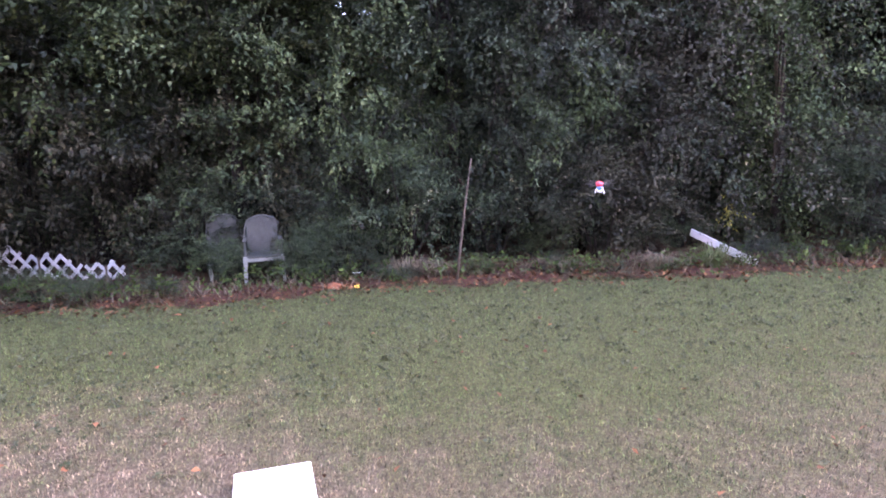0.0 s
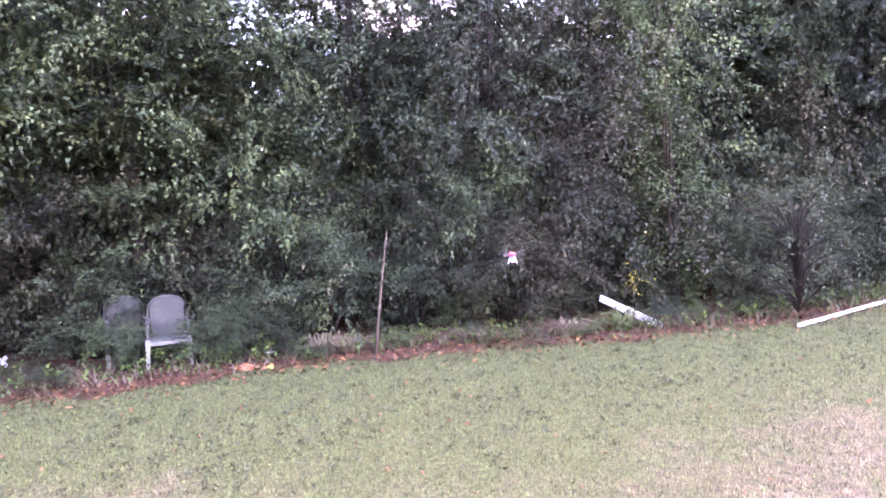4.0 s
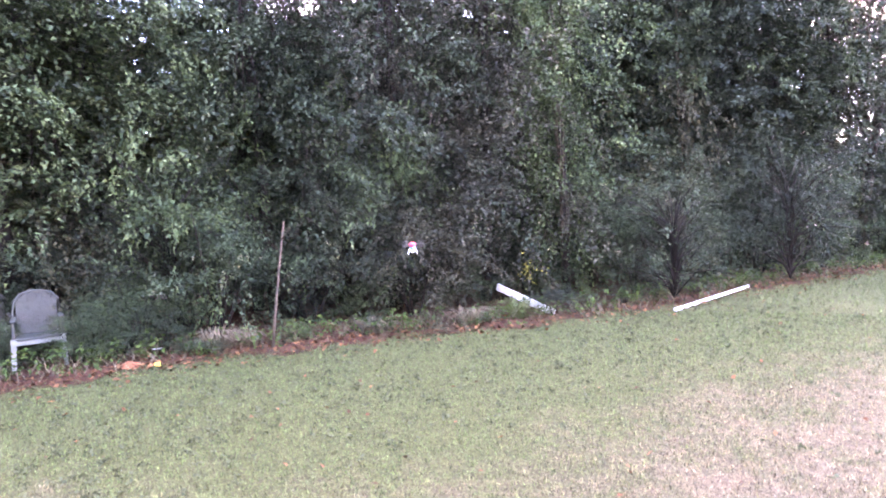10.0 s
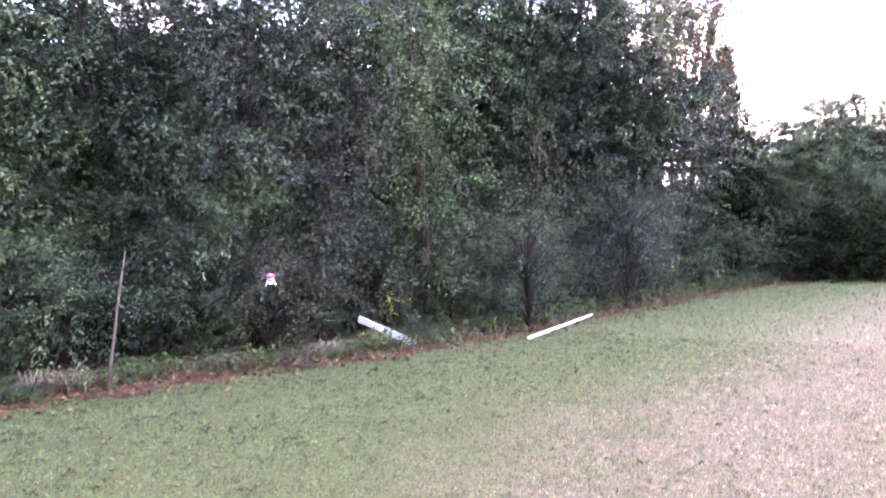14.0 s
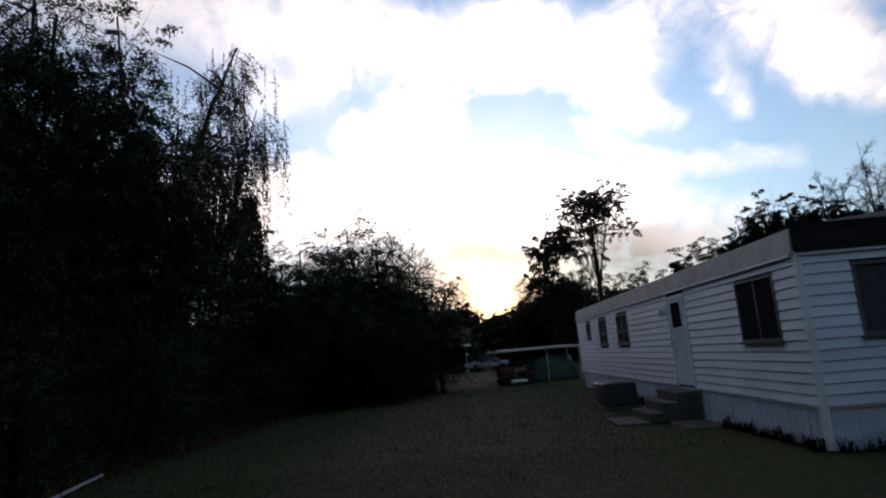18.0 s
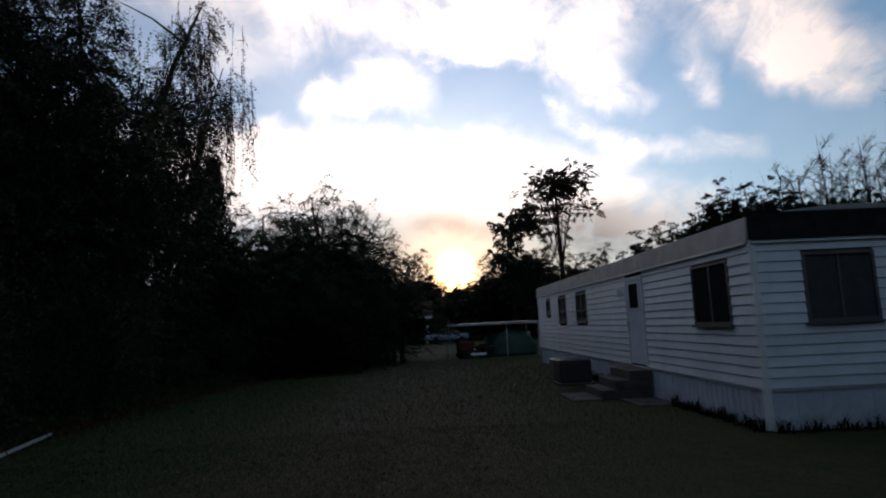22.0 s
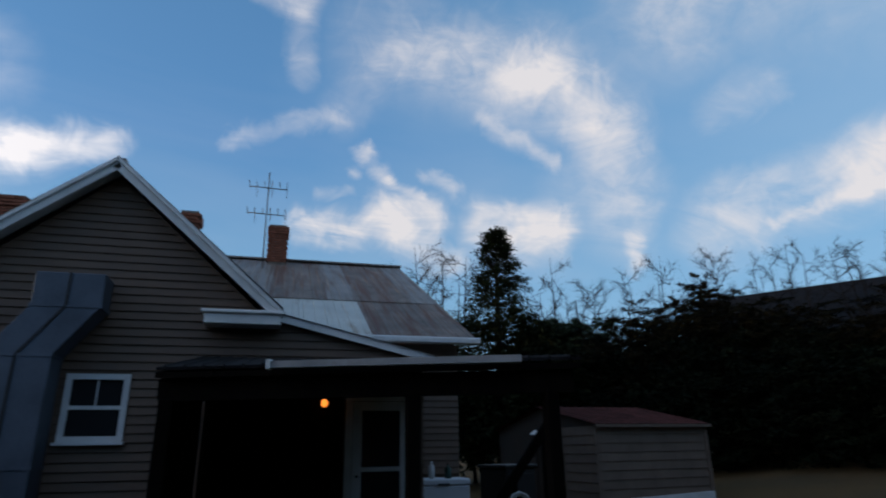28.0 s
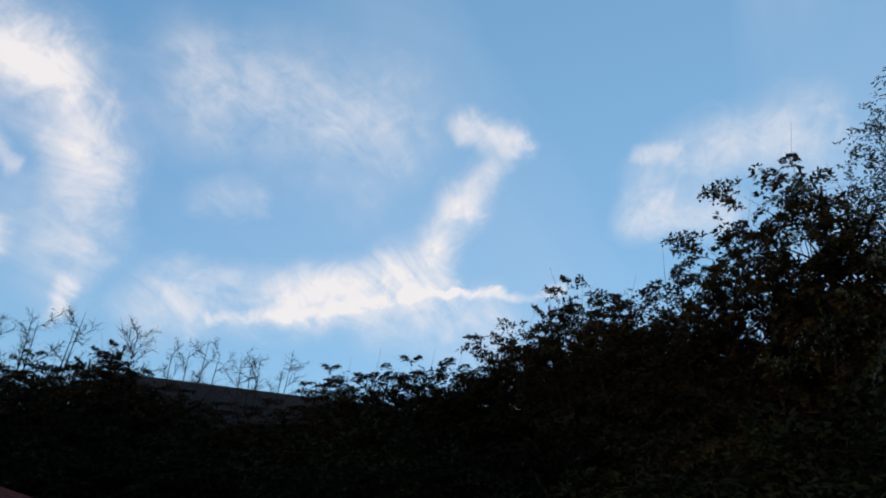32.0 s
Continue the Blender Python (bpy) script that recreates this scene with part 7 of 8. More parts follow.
# ---- parked car ----
def make_car():
    h = Vector((math.sin(radians(50.2)), math.cos(radians(50.2)), 0))
    front = h * 6.05
    ang = math.degrees(math.atan2(h.y, h.x))
    t = thing("car", pose(front.x, front.y, 0.0, 0, 0, ang), "dark blue parked sedan with a chrome grille trim", "car")
    t.scale = (1, 0.86, 1)
    # x runs from the nose to the tail, y across, z up; half outlines of the body
    secs = [(0.0, 0.30, 0.62, 0.72), (0.10, 0.20, 0.70, 0.82), (0.45, 0.18, 0.80, 0.87), (1.1, 0.18, 0.92, 0.89), (1.45, 0.18, 0.97, 0.90), (2.6, 0.18, 0.99, 0.90), (3.6, 0.20, 1.00, 0.89), (4.3, 0.22, 0.98, 0.87), (4.62, 0.32, 0.85, 0.80)]
    v, f = [], []
    prof = lambda z0, z1, w: [(-w * 0.93, z0), (-w, z0 + (z1 - z0) * 0.35), (-w * 0.985, z0 + (z1 - z0) * 0.75), (-w * 0.88, z1 - 0.02), (-w * 0.45, z1 + 0.02), (0, z1 + 0.035),
                              (w * 0.45, z1 + 0.02), (w * 0.88, z1 - 0.02), (w * 0.985, z0 + (z1 - z0) * 0.75), (w, z0 + (z1 - z0) * 0.35), (w * 0.93, z0)]
    for x, z0, z1, w in secs:
        v += [(x, y, z) for y, z in prof(z0, z1, w)]
    k = 11
    for i in range(len(secs) - 1):
        for j in range(k - 1):
            f.append((i * k + j, i * k + j + 1, (i + 1) * k + j + 1, (i + 1) * k + j))
        f.append((i * k + k - 1, i * k, (i + 1) * k, (i + 1) * k + k - 1))
    f.append(tuple(range(k))[::-1]); f.append(tuple(range((len(secs) - 1) * k, len(secs) * k)))
    body = part("body", mesh_of("body", v, f, M["car_paint"], True), None, t)
    # cabin: glass all round, roof and pillars in paint
    lo = [(1.32, 0.78), (1.32, -0.78), (4.1, -0.74), (4.1, 0.74)]
    hi = [(2.12, 0.64), (2.12, -0.64), (3.55, -0.60), (3.55, 0.60)]
    zl, zh = 0.98, 1.42
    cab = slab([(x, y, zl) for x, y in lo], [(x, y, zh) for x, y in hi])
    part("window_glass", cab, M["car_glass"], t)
    rb = slab([(2.02, 0.67, zh - 0.005), (2.02, -0.67, zh - 0.005), (3.65, -0.63, zh - 0.005), (3.65, 0.63, zh - 0.005)], [(2.2, 0.58, zh + 0.05), (2.2, -0.58, zh + 0.05), (3.5, -0.54, zh + 0.05), (3.5, 0.54, zh + 0.05)])
    bmesh.ops.bevel(rb, geom=list(rb.edges), offset=0.02, segments=2, affect="EDGES")
    part("roof", rb, M["car_paint"], t, smooth=True)
    for i in range(4):
        a, b = Vector((*lo[i], zl)), Vector((*hi[i], zh))
        part("pillar", Tubes().add([a, b], [0.045, 0.04], 6).mesh("pillar", M["car_paint"]), None, t)
    part("wiper", Tubes().add([(1.36, 0.5, 1.0), (1.46, -0.1, 1.06)], [0.01, 0.008], 5).mesh("wiper", M["car_black"]), None, t)
    part("wiper", Tubes().add([(1.36, -0.05, 1.0), (1.46, -0.6, 1.06)], [0.01, 0.008], 5).mesh("wiper", M["car_black"]), None, t)
    # seams of the bonnet
    for s in (1, -1):
        part("bonnet_seam", Tubes().add([(0.14, s * 0.62, 0.735), (0.5, s * 0.69, 0.815), (1.1, s * 0.73, 0.918), (1.36, s * 0.75, 0.95)], [0.008] * 4, 5).mesh("bonnet_seam", M["car_black"]), None, t)
        b = boxed(((0.0, min(s * 0.55, s * 0.80), 0.53), (0.16, max(s * 0.55, s * 0.80), 0.66)), bevel=0.03)
        hl = part("headlight", b, M["lens"], t)
        part("indicator", boxed(((0.02, min(s * 0.80, s * 0.86), 0.54), (0.22, max(s * 0.80, s * 0.86), 0.66)), bevel=0.015), M["amber"], t, "amber corner lens")
        part("headlight_trim", Tubes().add([(-0.02, s * 0.53, 0.50), (0.0, s * 0.7, 0.505), (0.07, s * 0.86, 0.52)], [0.012] * 3, 8).mesh("headlight_trim", M["chrome"]), None, t)
        mr = new("wing_mirror"); mr.parent = t
        part("housing", boxed(((1.42, min(s * 0.92, s * 1.07), 0.97), (1.55, max(s * 0.92, s * 1.07), 1.12)), bevel=0.05), M["car_black"], mr)
        part("stalk", boxed(((1.44, min(s * 0.80, s * 0.94), 0.98), (1.52, max(s * 0.80, s * 0.94), 1.03))), M["car_black"], mr)
    part("grille", boxed(((-0.012, -0.52, 0.49), (0.05, 0.52, 0.66))), M["car_black"], t)
    for z in (0.535, 0.575, 0.615):
        part("grille_bar", boxed(((-0.018, -0.50, z), (0.0, 0.50, z + 0.008))), M["car_black"], t)
    part("grille_trim", Tubes().add([(0.0, -0.53, 0.655), (-0.03, -0.3, 0.672), (-0.04, 0, 0.676), (-0.03, 0.3, 0.672), (0.0, 0.53, 0.655)], [0.017] * 5, 8).mesh("grille_trim", M["chrome"]), None, t)
    for s in (1, -1):
        part("grille_trim", Tubes().add([(0.0, s * 0.53, 0.655), (-0.01, s * 0.545, 0.57), (-0.01, s * 0.52, 0.49)], [0.015] * 3, 8).mesh("grille_trim", M["chrome"]), None, t)
    part("bumper", boxed(((-0.10, -0.86, 0.24), (0.16, 0.86, 0.45)), bevel=0.05), M["car_paint"], t, smooth=False)
    part("bumper_strip", Tubes().add([(0.05, -0.88, 0.385), (-0.09, -0.78, 0.385), (-0.115, -0.4, 0.385), (-0.12, 0, 0.385), (-0.115, 0.4, 0.385), (-0.09, 0.78, 0.385), (0.05, 0.88, 0.385)], [0.028] * 7, 10).mesh("bumper_strip", M["chrome"]), None, t)
    part("rear_bumper", boxed(((4.5, -0.84, 0.28), (4.72, 0.84, 0.48)), bevel=0.05), M["car_paint"], t)
    for x in (0.85, 3.75):
        for s in (1, -1):
            w = new("wheel"); w.parent = t
            part("tyre", cyl(bmesh.new(), (x, s * 0.70, 0.30), (x, s * 0.905, 0.30), 0.31, seg=24), M["rubber"], w)
            part("rim", cyl(bmesh.new(), (x, s * 0.90, 0.30), (x, s * 0.915, 0.30), 0.20, seg=20), M["ac_metal"], w)


make_car()


# ---- chairs by the wood ----
def make_chair(x, y, turn, label):
    t = thing("patio_chair", pose(x, y, ground_z(x, y), 0, 0, turn), label, "chair", "plastic chairs at the wood's edge")
    t.scale = (1.02, 1.02, 1.02)
    m = M["plastic_chair"]
    part("seat", boxed(((-0.25, -0.24, 0.41), (0.25, 0.24, 0.44)), bevel=0.012), M["chair_mesh"], t)
    part("apron", boxed(((-0.24, 0.225, 0.36), (0.24, 0.245, 0.41))), m, t)
    for sx in (-1, 1):
        part("leg", slab([(sx * 0.29, 0.26, 0.0), (sx * 0.25, 0.26, 0.0), (sx * 0.25, 0.22, 0.0), (sx * 0.29, 0.22, 0.0)],
                         [(sx * 0.285, 0.255, 0.44), (sx * 0.225, 0.255, 0.44), (sx * 0.225, 0.205, 0.44), (sx * 0.285, 0.205, 0.44)]), m, t)
        part("arm_post", boxed(((min(sx * 0.27, sx * 0.235), 0.205, 0.443), (max(sx * 0.27, sx * 0.235), 0.245, 0.64)), bevel=0.008), M["chair_mesh"], t)
        part("leg", slab([(sx * 0.27, -0.34, 0.0), (sx * 0.22, -0.34, 0.0), (sx * 0.22, -0.29, 0.0), (sx * 0.27, -0.29, 0.0)],
                         [(sx * 0.25, -0.26, 0.45), (sx * 0.20, -0.26, 0.45), (sx * 0.20, -0.21, 0.45), (sx * 0.25, -0.21, 0.45)]), m, t)
        part("arm", boxed(((sx * 0.25 - 0.03, -0.25, 0.64), (sx * 0.25 + 0.03, 0.27, 0.67)), bevel=0.012), M["chair_mesh"], t)
    # rounded back of slats with a hoop
    pts = [(-0.25, -0.24, 0.44), (-0.255, -0.27, 0.70), (-0.24, -0.29, 0.85), (-0.17, -0.305, 0.94), (-0.06, -0.31, 0.975), (0.06, -0.31, 0.975), (0.17, -0.305, 0.94), (0.24, -0.29, 0.85), (0.255, -0.27, 0.70), (0.25, -0.24, 0.44)]
    b = new("backrest"); b.parent = t
    part("hoop", Tubes().add(pts, [0.018] * len(pts), 6).mesh("hoop", M["chair_mesh"]), None, b)
    for i in range(17):
        a = -0.208 + 0.026 * i
        top = 0.965 - 1.9 * a * a
        part("slat", slab([(a - 0.010, -0.245, 0.44), (a + 0.010, -0.245, 0.44), (a + 0.010, -0.252, 0.44), (a - 0.010, -0.252, 0.44)],
                          [(a - 0.010, -0.30, top), (a + 0.010, -0.30, top), (a + 0.010, -0.307, top), (a - 0.010, -0.307, top)]), M["chair_mesh"], b)


make_chair(-9.36, -0.33, -88, "weathered white plastic armchair half hidden by leaves")
make_chair(-9.95, -0.9, -80, "weathered white plastic armchair overgrown by a shrub")


# ---- lattice ----
def make_lattice():
    a, b = Vector((-9.85, -2.35, 0)), Vector((-10.75, -4.55, 0))
    u = (b - a).normalized()
    L = (b - a).length
    t = thing("garden_lattice", Matrix(), "strip of white diamond lattice half buried in leaves", "lattice")
    n = Vector((u.y, -u.x, 0))
    H = lambda s: 0.36 + 0.30 * smooth01(0.1, L, s) + 0.05 * math.sin(s * 7)
    step = 0.24

    def strip(s, sg, off):
        z0 = 0.14
        pts = []
        for i in range(61):
            f = i / 60
            ss, zz = s + sg * 1.0 * f, z0 + 1.0 * f
            if 0 <= ss <= L and zz <= H(ss):
                pts.append((ss, zz))
        if len(pts) < 3:
            return
        (sa, za), (sb, zb) = pts[0], pts[-1]
        part("strip", board(a + u * sa + n * off + Vector((0, 0, za)), a + u * sb + n * off + Vector((0, 0, zb)), 0.052, 0.010, u * -sg + Vector((0, 0, 1))), M["lattice"], t)
    s = -1.0
    while s < L + 1.0:
        strip(s, 1, 0.0)
        strip(s, -1, 0.011)
        s += step
    for s in (0.3, 1.4, 2.5):
        part("stake", boxed(((a.x + u.x * s - 0.015, a.y + u.y * s - 0.015, -0.05), (a.x + u.x * s + 0.015, a.y + u.y * s + 0.015, H(s) - 0.06))), M["stick"], t)


make_lattice()


def lying_board(name, a, b, wide, thick, label, flat=True):
    t = thing(name, Matrix(), label, "board")
    bm = board(a, b, wide, thick, (0, 0, 1) if not flat else (0.25, -0.6, 0.75))
    bmesh.ops.bevel(bm, geom=list(bm.edges), offset=0.004, segments=1, affect="EDGES")
    part("plank", bm, M["white_board"], t)


lying_board("leaning_board", (-8.66, 6.55, 0.42), (-7.45, 6.8, 0.05), 0.12, 0.03, "short white vinyl board leaning against the brush", False)
lying_board("long_board", (-6.25, 8.3, 0.045), (-6.95, 11.5, 0.06), 0.05, 0.045, "long narrow white trim board lying on the lawn's edge", False)


def make_stick():
    t = thing("dead_sapling", pose(-8.12, 2.3, 0), "thin bleached dead sapling standing at the wood's edge", "stick")
    part("stem", Tubes().add([(0, 0, -0.08), (0.02, 0.07, 0.5), (-0.05, 0.17, 1.05), (-0.1, 0.30, 1.75)], [0.022, 0.019, 0.015, 0.007], 7).mesh("stem", M["stick"]), None, t)
    for z, d in ((0.9, 0.15), (1.3, -0.12), (1.5, 0.1)):
        part("twig", Tubes().add([(-0.05, 0.1 + z * 0.09, z), (0.03, 0.1 + z * 0.09 + d, z + 0.16)], [0.006, 0.003], 4).mesh("twig", M["stick"]), None, t)


make_stick()


def make_white_sheet():
    t = thing("foam_board", pose(-2.97, -0.14, 0.03, 0, 0, 2), "clean white rectangular foam board lying on the grass", "board")
    part("sheet", boxed(((-0.33, -0.205, 0.0), (0.33, 0.205, 0.03)), bevel=0.004), M["foam"], t)


make_white_sheet()


# ---- little quadcopter in the air ----
def make_drone():
    t = thing("toy_quadcopter", pose(-5.21, 2.92, 1.45, 8, 0, 60) @ Matrix.Scale(0.85, 4), "small red, white and blue toy quadcopter hovering over the lawn", "drone")
    bm = bmesh.new()
    bmesh.ops.create_icosphere(bm, subdivisions=2, radius=1.0, matrix=Matrix.Diagonal((0.045, 0.065, 0.032, 1)))
    part("shell", bm, M["red"], t, "red plastic shell", True)
    bm = bmesh.new()
    bmesh.ops.create_icosphere(bm, subdivisions=2, radius=1.0, matrix=Matrix.Translation((0, -0.01, -0.035)) @ Matrix.Diagonal((0.036, 0.05, 0.030, 1)))
    part("belly", bm, M["blue"], t, "blue plastic belly", True)
    part("battery", boxed(((-0.025, -0.04, -0.085), (0.025, 0.03, -0.06)), bevel=0.005), M["white_plastic"], t)
    for sx in (-1, 1):
        part("skid", Tubes().add([(sx * 0.03, -0.05, -0.04), (sx * 0.05, -0.05, -0.10), (sx * 0.05, 0.05, -0.10), (sx * 0.03, 0.05, -0.04)], [0.004] * 4, 5).mesh("skid", M["white_plastic"]), None, t)
        for sy in (-1, 1):
            x, y = sx * 0.10, sy * 0.10
            arm = part("arm", Tubes().add([(sx * 0.03, sy * 0.03, 0.0), (x, y, 0.005)], [0.005, 0.004], 6).mesh("arm", M["car_black"]), None, t)
            part("motor", cyl(bmesh.new(), (x, y, -0.012), (x, y, 0.02), 0.011), M["car_black"], t)
            part("rotor", boxed(((x - 0.062, y - 0.006, 0.021), (x + 0.062, y + 0.006, 0.024))), M["car_black"], t)


make_drone()


# ---- far end of the yard ----
def make_canopy():
    t = thing("low_canopy", Matrix(), "low flat-roofed shelter with thin white posts", "shelter")
    z = 1.68
    y0, y1, x0, x1 = 30.5, 34.5, 0.9, 5.6
    n = 6
    for i in range(n):
        a, b = x0 + (x1 - x0) * i / n, x0 + (x1 - x0) * (i + 1) / n - 0.01
        roof_sheet(t, (a, y0, z), (b, y0, z), (a, y1, z + 0.06), (b, y1, z + 0.06), M["tin_rust"], 3)
    part("fascia", boxed(((x0, y0 - 0.05, z - 0.08), (x1, y0, z + 0.01))), M["grey_metal"], t)
    for x, y in ((x0 + 0.1, y0 + 0.1), (3.9, y0 + 0.1), (x1 - 0.1, y0 + 0.1), (x0 + 0.1, y1 - 0.1), (x1 - 0.1, y1 - 0.1)):
        part("post", boxed(((x - 0.025, y - 0.025, -0.05), (x + 0.025, y + 0.025, z - 0.002 if y < 32 else z + 0.03))), M["grey_metal"], t)


make_canopy()


def make_tarp_heap():
    t = thing("covered_trailer", pose(4.1, 31.6, 0), "green tarpaulin draped over a heap under the shelter", "tarpaulin")
    rng = np.random.default_rng(4)
    v, f = [], []
    n, m = 16, 10
    for j in range(m + 1):
        for i in range(n):
            a = 2 * math.pi * i / n
            k = j / m
            r = math.cos(k * math.pi / 2) ** 0.45
            wob = 1 + 0.07 * math.sin(a * 5 + j) + rng.normal() * 0.02
            v.append((math.cos(a) * 1.45 * r * wob, math.sin(a) * 0.95 * r * wob, 1.35 * math.sin(k * math.pi / 2) * (1 + 0.08 * math.sin(a * 3))))
    for j in range(m):
        for i in range(n):
            q = (i + 1) % n
            f.append((j * n + i, j * n + q, (j + 1) * n + q, (j + 1) * n + i))
    f.append(tuple(range(n))[::-1])
    part("tarpaulin", mesh_of("tarpaulin", v, f, M["tarp"], True), None, t)


make_tarp_heap()


def make_mower():
    t = thing("riding_mower", pose(2.3, 30.6, 0, 0, 0, 20), "faded red riding mower parked by the shelter", "mower")
    part("bonnet", boxed(((-0.95, -0.3, 0.35), (-0.15, 0.3, 0.85)), bevel=0.08), M["red_paint"], t)
    part("chassis", boxed(((-0.9, -0.28, 0.25), (0.8, 0.28, 0.38)), bevel=0.03), M["car_black"], t)
    part("seat", boxed(((0.25, -0.22, 0.6), (0.65, 0.22, 0.68)), bevel=0.03), M["car_black"], t)
    part("backrest", boxed(((0.6, -0.22, 0.66), (0.68, 0.22, 1.0)), bevel=0.03), M["car_black"], t)
    part("fender", boxed(((0.15, -0.5, 0.45), (0.85, 0.5, 0.58)), bevel=0.04), M["red_paint"], t)
    part("deck", boxed(((-0.45, -0.55, 0.12), (0.35, 0.55, 0.26)), bevel=0.04), M["trim"], t)
    part("steering_column", Tubes().add([(-0.2, 0, 0.8), (0.02, 0, 1.0)], [0.02, 0.02], 6).mesh("steering_column", M["car_black"]), None, t)
    part("steering_wheel", cyl(bmesh.new(), (0.0, 0, 1.0), (0.02, 0, 1.025), 0.17, seg=16), M["car_black"], t)
    for x, r, w in ((-0.7, 0.2, 0.36), (0.5, 0.27, 0.42)):
        for s in (-1, 1):
            part("wheel", cyl(bmesh.new(), (x, s * (w - 0.09), r), (x, s * (w + 0.09), r), r, seg=16), M["rubber"], t)


make_mower()


def make_far_garage():
    t = thing("garage", Matrix(), "distant open garage with a brown roof and white eave and post", "garage")
    x0, x1, y0, y1 = -6.5, 0.1, 59, 66
    part("rear_wall", boxed(((x0, y1 - 0.2, -0.1), (x1 - 0.2, y1, 2.45))), M["siding_tan"], t)
    part("side_wall", boxed(((x0, y0 + 0.5, -0.1), (x0 + 0.2, y1 - 0.2, 2.45))), M["siding_tan"], t)
    part("front_wall", boxed(((x0 + 0.2, y0 + 0.5, -0.1), (-2.3, y0 + 0.7, 2.45))), M["siding_tan"], t)
    part("eave", boxed(((x0 - 0.3, y0 - 0.1, 2.42), (x1 + 0.3, y0 + 0.05, 2.60))), M["trim"], t)
    part("post", boxed(((x1 - 0.32, y0 + 0.05, -0.1), (x1 - 0.12, y0 + 0.25, 2.42))), M["trim"], t)
    part("roof_slope", slab([(x0 - 0.3, y0 - 0.1, 2.6), (x1 + 0.3, y0 - 0.1, 2.6), (x1 + 0.3, 62.5, 4.1), (x0 - 0.3, 62.5, 4.1)], [(x0 - 0.3, y0 - 0.1, 2.68), (x1 + 0.3, y0 - 0.1, 2.68), (x1 + 0.3, 62.5, 4.2), (x0 - 0.3, 62.5, 4.2)]), M["brown_roof"], t)
    part("roof_slope", slab([(x0 - 0.3, 66.1, 2.6), (x1 + 0.3, 66.1, 2.6), (x1 + 0.3, 62.5, 4.1), (x0 - 0.3, 62.5, 4.1)], [(x0 - 0.3, 66.1, 2.68), (x1 + 0.3, 66.1, 2.68), (x1 + 0.3, 62.5, 4.2), (x0 - 0.3, 62.5, 4.2)]), M["brown_roof"], t)


make_far_garage()


def make_far_car():
    t = thing("parked_car", pose(1.6, 57, 0, 0, 0, 15), "small pale grey car parked far off by the garage", "car")
    part("body", boxed(((-2.0, -0.8, 0.3), (2.0, 0.8, 0.85)), bevel=0.15), M["tin_blue"], t)
    part("cabin", slab([(-1.2, -0.72, 0.85), (1.3, -0.72, 0.85), (1.3, 0.72, 0.85), (-1.2, 0.72, 0.85)], [(-0.7, -0.6, 1.38), (0.8, -0.6, 1.38), (0.8, 0.6, 1.38), (-0.7, 0.6, 1.38)]), M["glass"], t)
    for x in (-1.25, 1.25):
        for s in (-1, 1):
            part("wheel", cyl(bmesh.new(), (x, s * 0.66, 0.31), (x, s * 0.83, 0.31), 0.31, seg=16), M["rubber"], t)


make_far_car()


def make_pole():
    a = radians(40.3)
    t = thing("utility_pole", pose(math.sin(a) * 24, math.cos(a) * 24, 0), "weathered utility pole with a pale conduit", "pole")
    part("pole", Tubes().add([(0, 0, -0.3), (0, 0, 6.6)], [0.14, 0.11], 10).mesh("pole", M["bark"]), None, t)
    part("conduit", Tubes().add([(0.05, -0.15, 0), (0.05, -0.15, 5.4)], [0.04, 0.04], 6).mesh("conduit", M["trim"]), None, t)


make_pole()


def make_neighbour():
    a = radians(139)
    t = thing("neighbour_house", pose(math.sin(a) * 40, math.cos(a) * 40, 0.75, 0, 0, -139 + 180), "neighbouring house with a dark shingled roof behind the trees", "house")
    part("wall", boxed(((-7, -4, -0.2), (7, 4, 6.2))), M["siding_tan"], t)
    part("roof", slab([(-7.6, -4.6, 6.0), (7.6, -4.6, 6.0), (7.6, 0, 9.4), (-7.6, 0, 9.4)], [(-7.6, -4.6, 6.2), (7.6, -4.6, 6.2), (7.6, 0, 9.6), (-7.6, 0, 9.6)]), M["dark_roof"], t)
    part("roof", slab([(-7.6, 4.6, 6.0), (7.6, 4.6, 6.0), (7.6, 0, 9.4), (-7.6, 0, 9.4)], [(-7.6, 4.6, 6.2), (7.6, 4.6, 6.2), (7.6, 0, 9.6), (-7.6, 0, 9.6)]), M["dark_roof"], t)
    part("gutter", boxed(((-7.6, -4.75, 5.95), (7.6, -4.62, 6.08))), M["trim"], t)


make_neighbour()


def make_spiky_plant():
    rng = np.random.default_rng(8)
    t = thing("yucca", pose(10.9, 6.35, 0), "low dark spiky yucca in front of the white foundation", "plant")
    for i in range(34):
        a, e = rng.uniform(0, 6.28), rng.uniform(0.1, 1.2)
        L = rng.uniform(0.55, 0.85)
        d = Vector((math.cos(a) * math.cos(e), math.sin(a) * math.cos(e), math.sin(e)))
        s = d.cross(Vector((0, 0, 1))).normalized() * 0.028
        p = d * 0.05 + Vector((0, 0, 0.16))
        v = [p - s, p + s, p + d * L * 0.6 + s * 0.8, p + d * L * 0.6 - s * 0.8, p + d * L - Vector((0, 0, 0.06))]
        part("leaf", mesh_of("leaf", v, [(0, 1, 2, 3), (3, 2, 4)], M["leaf_dark"]), None, t)
    part("stem", Tubes().add([(0, 0, -0.05), (0, 0, 0.2)], [0.07, 0.06], 7).mesh("stem", M["bark"]), None, t)


make_spiky_plant()


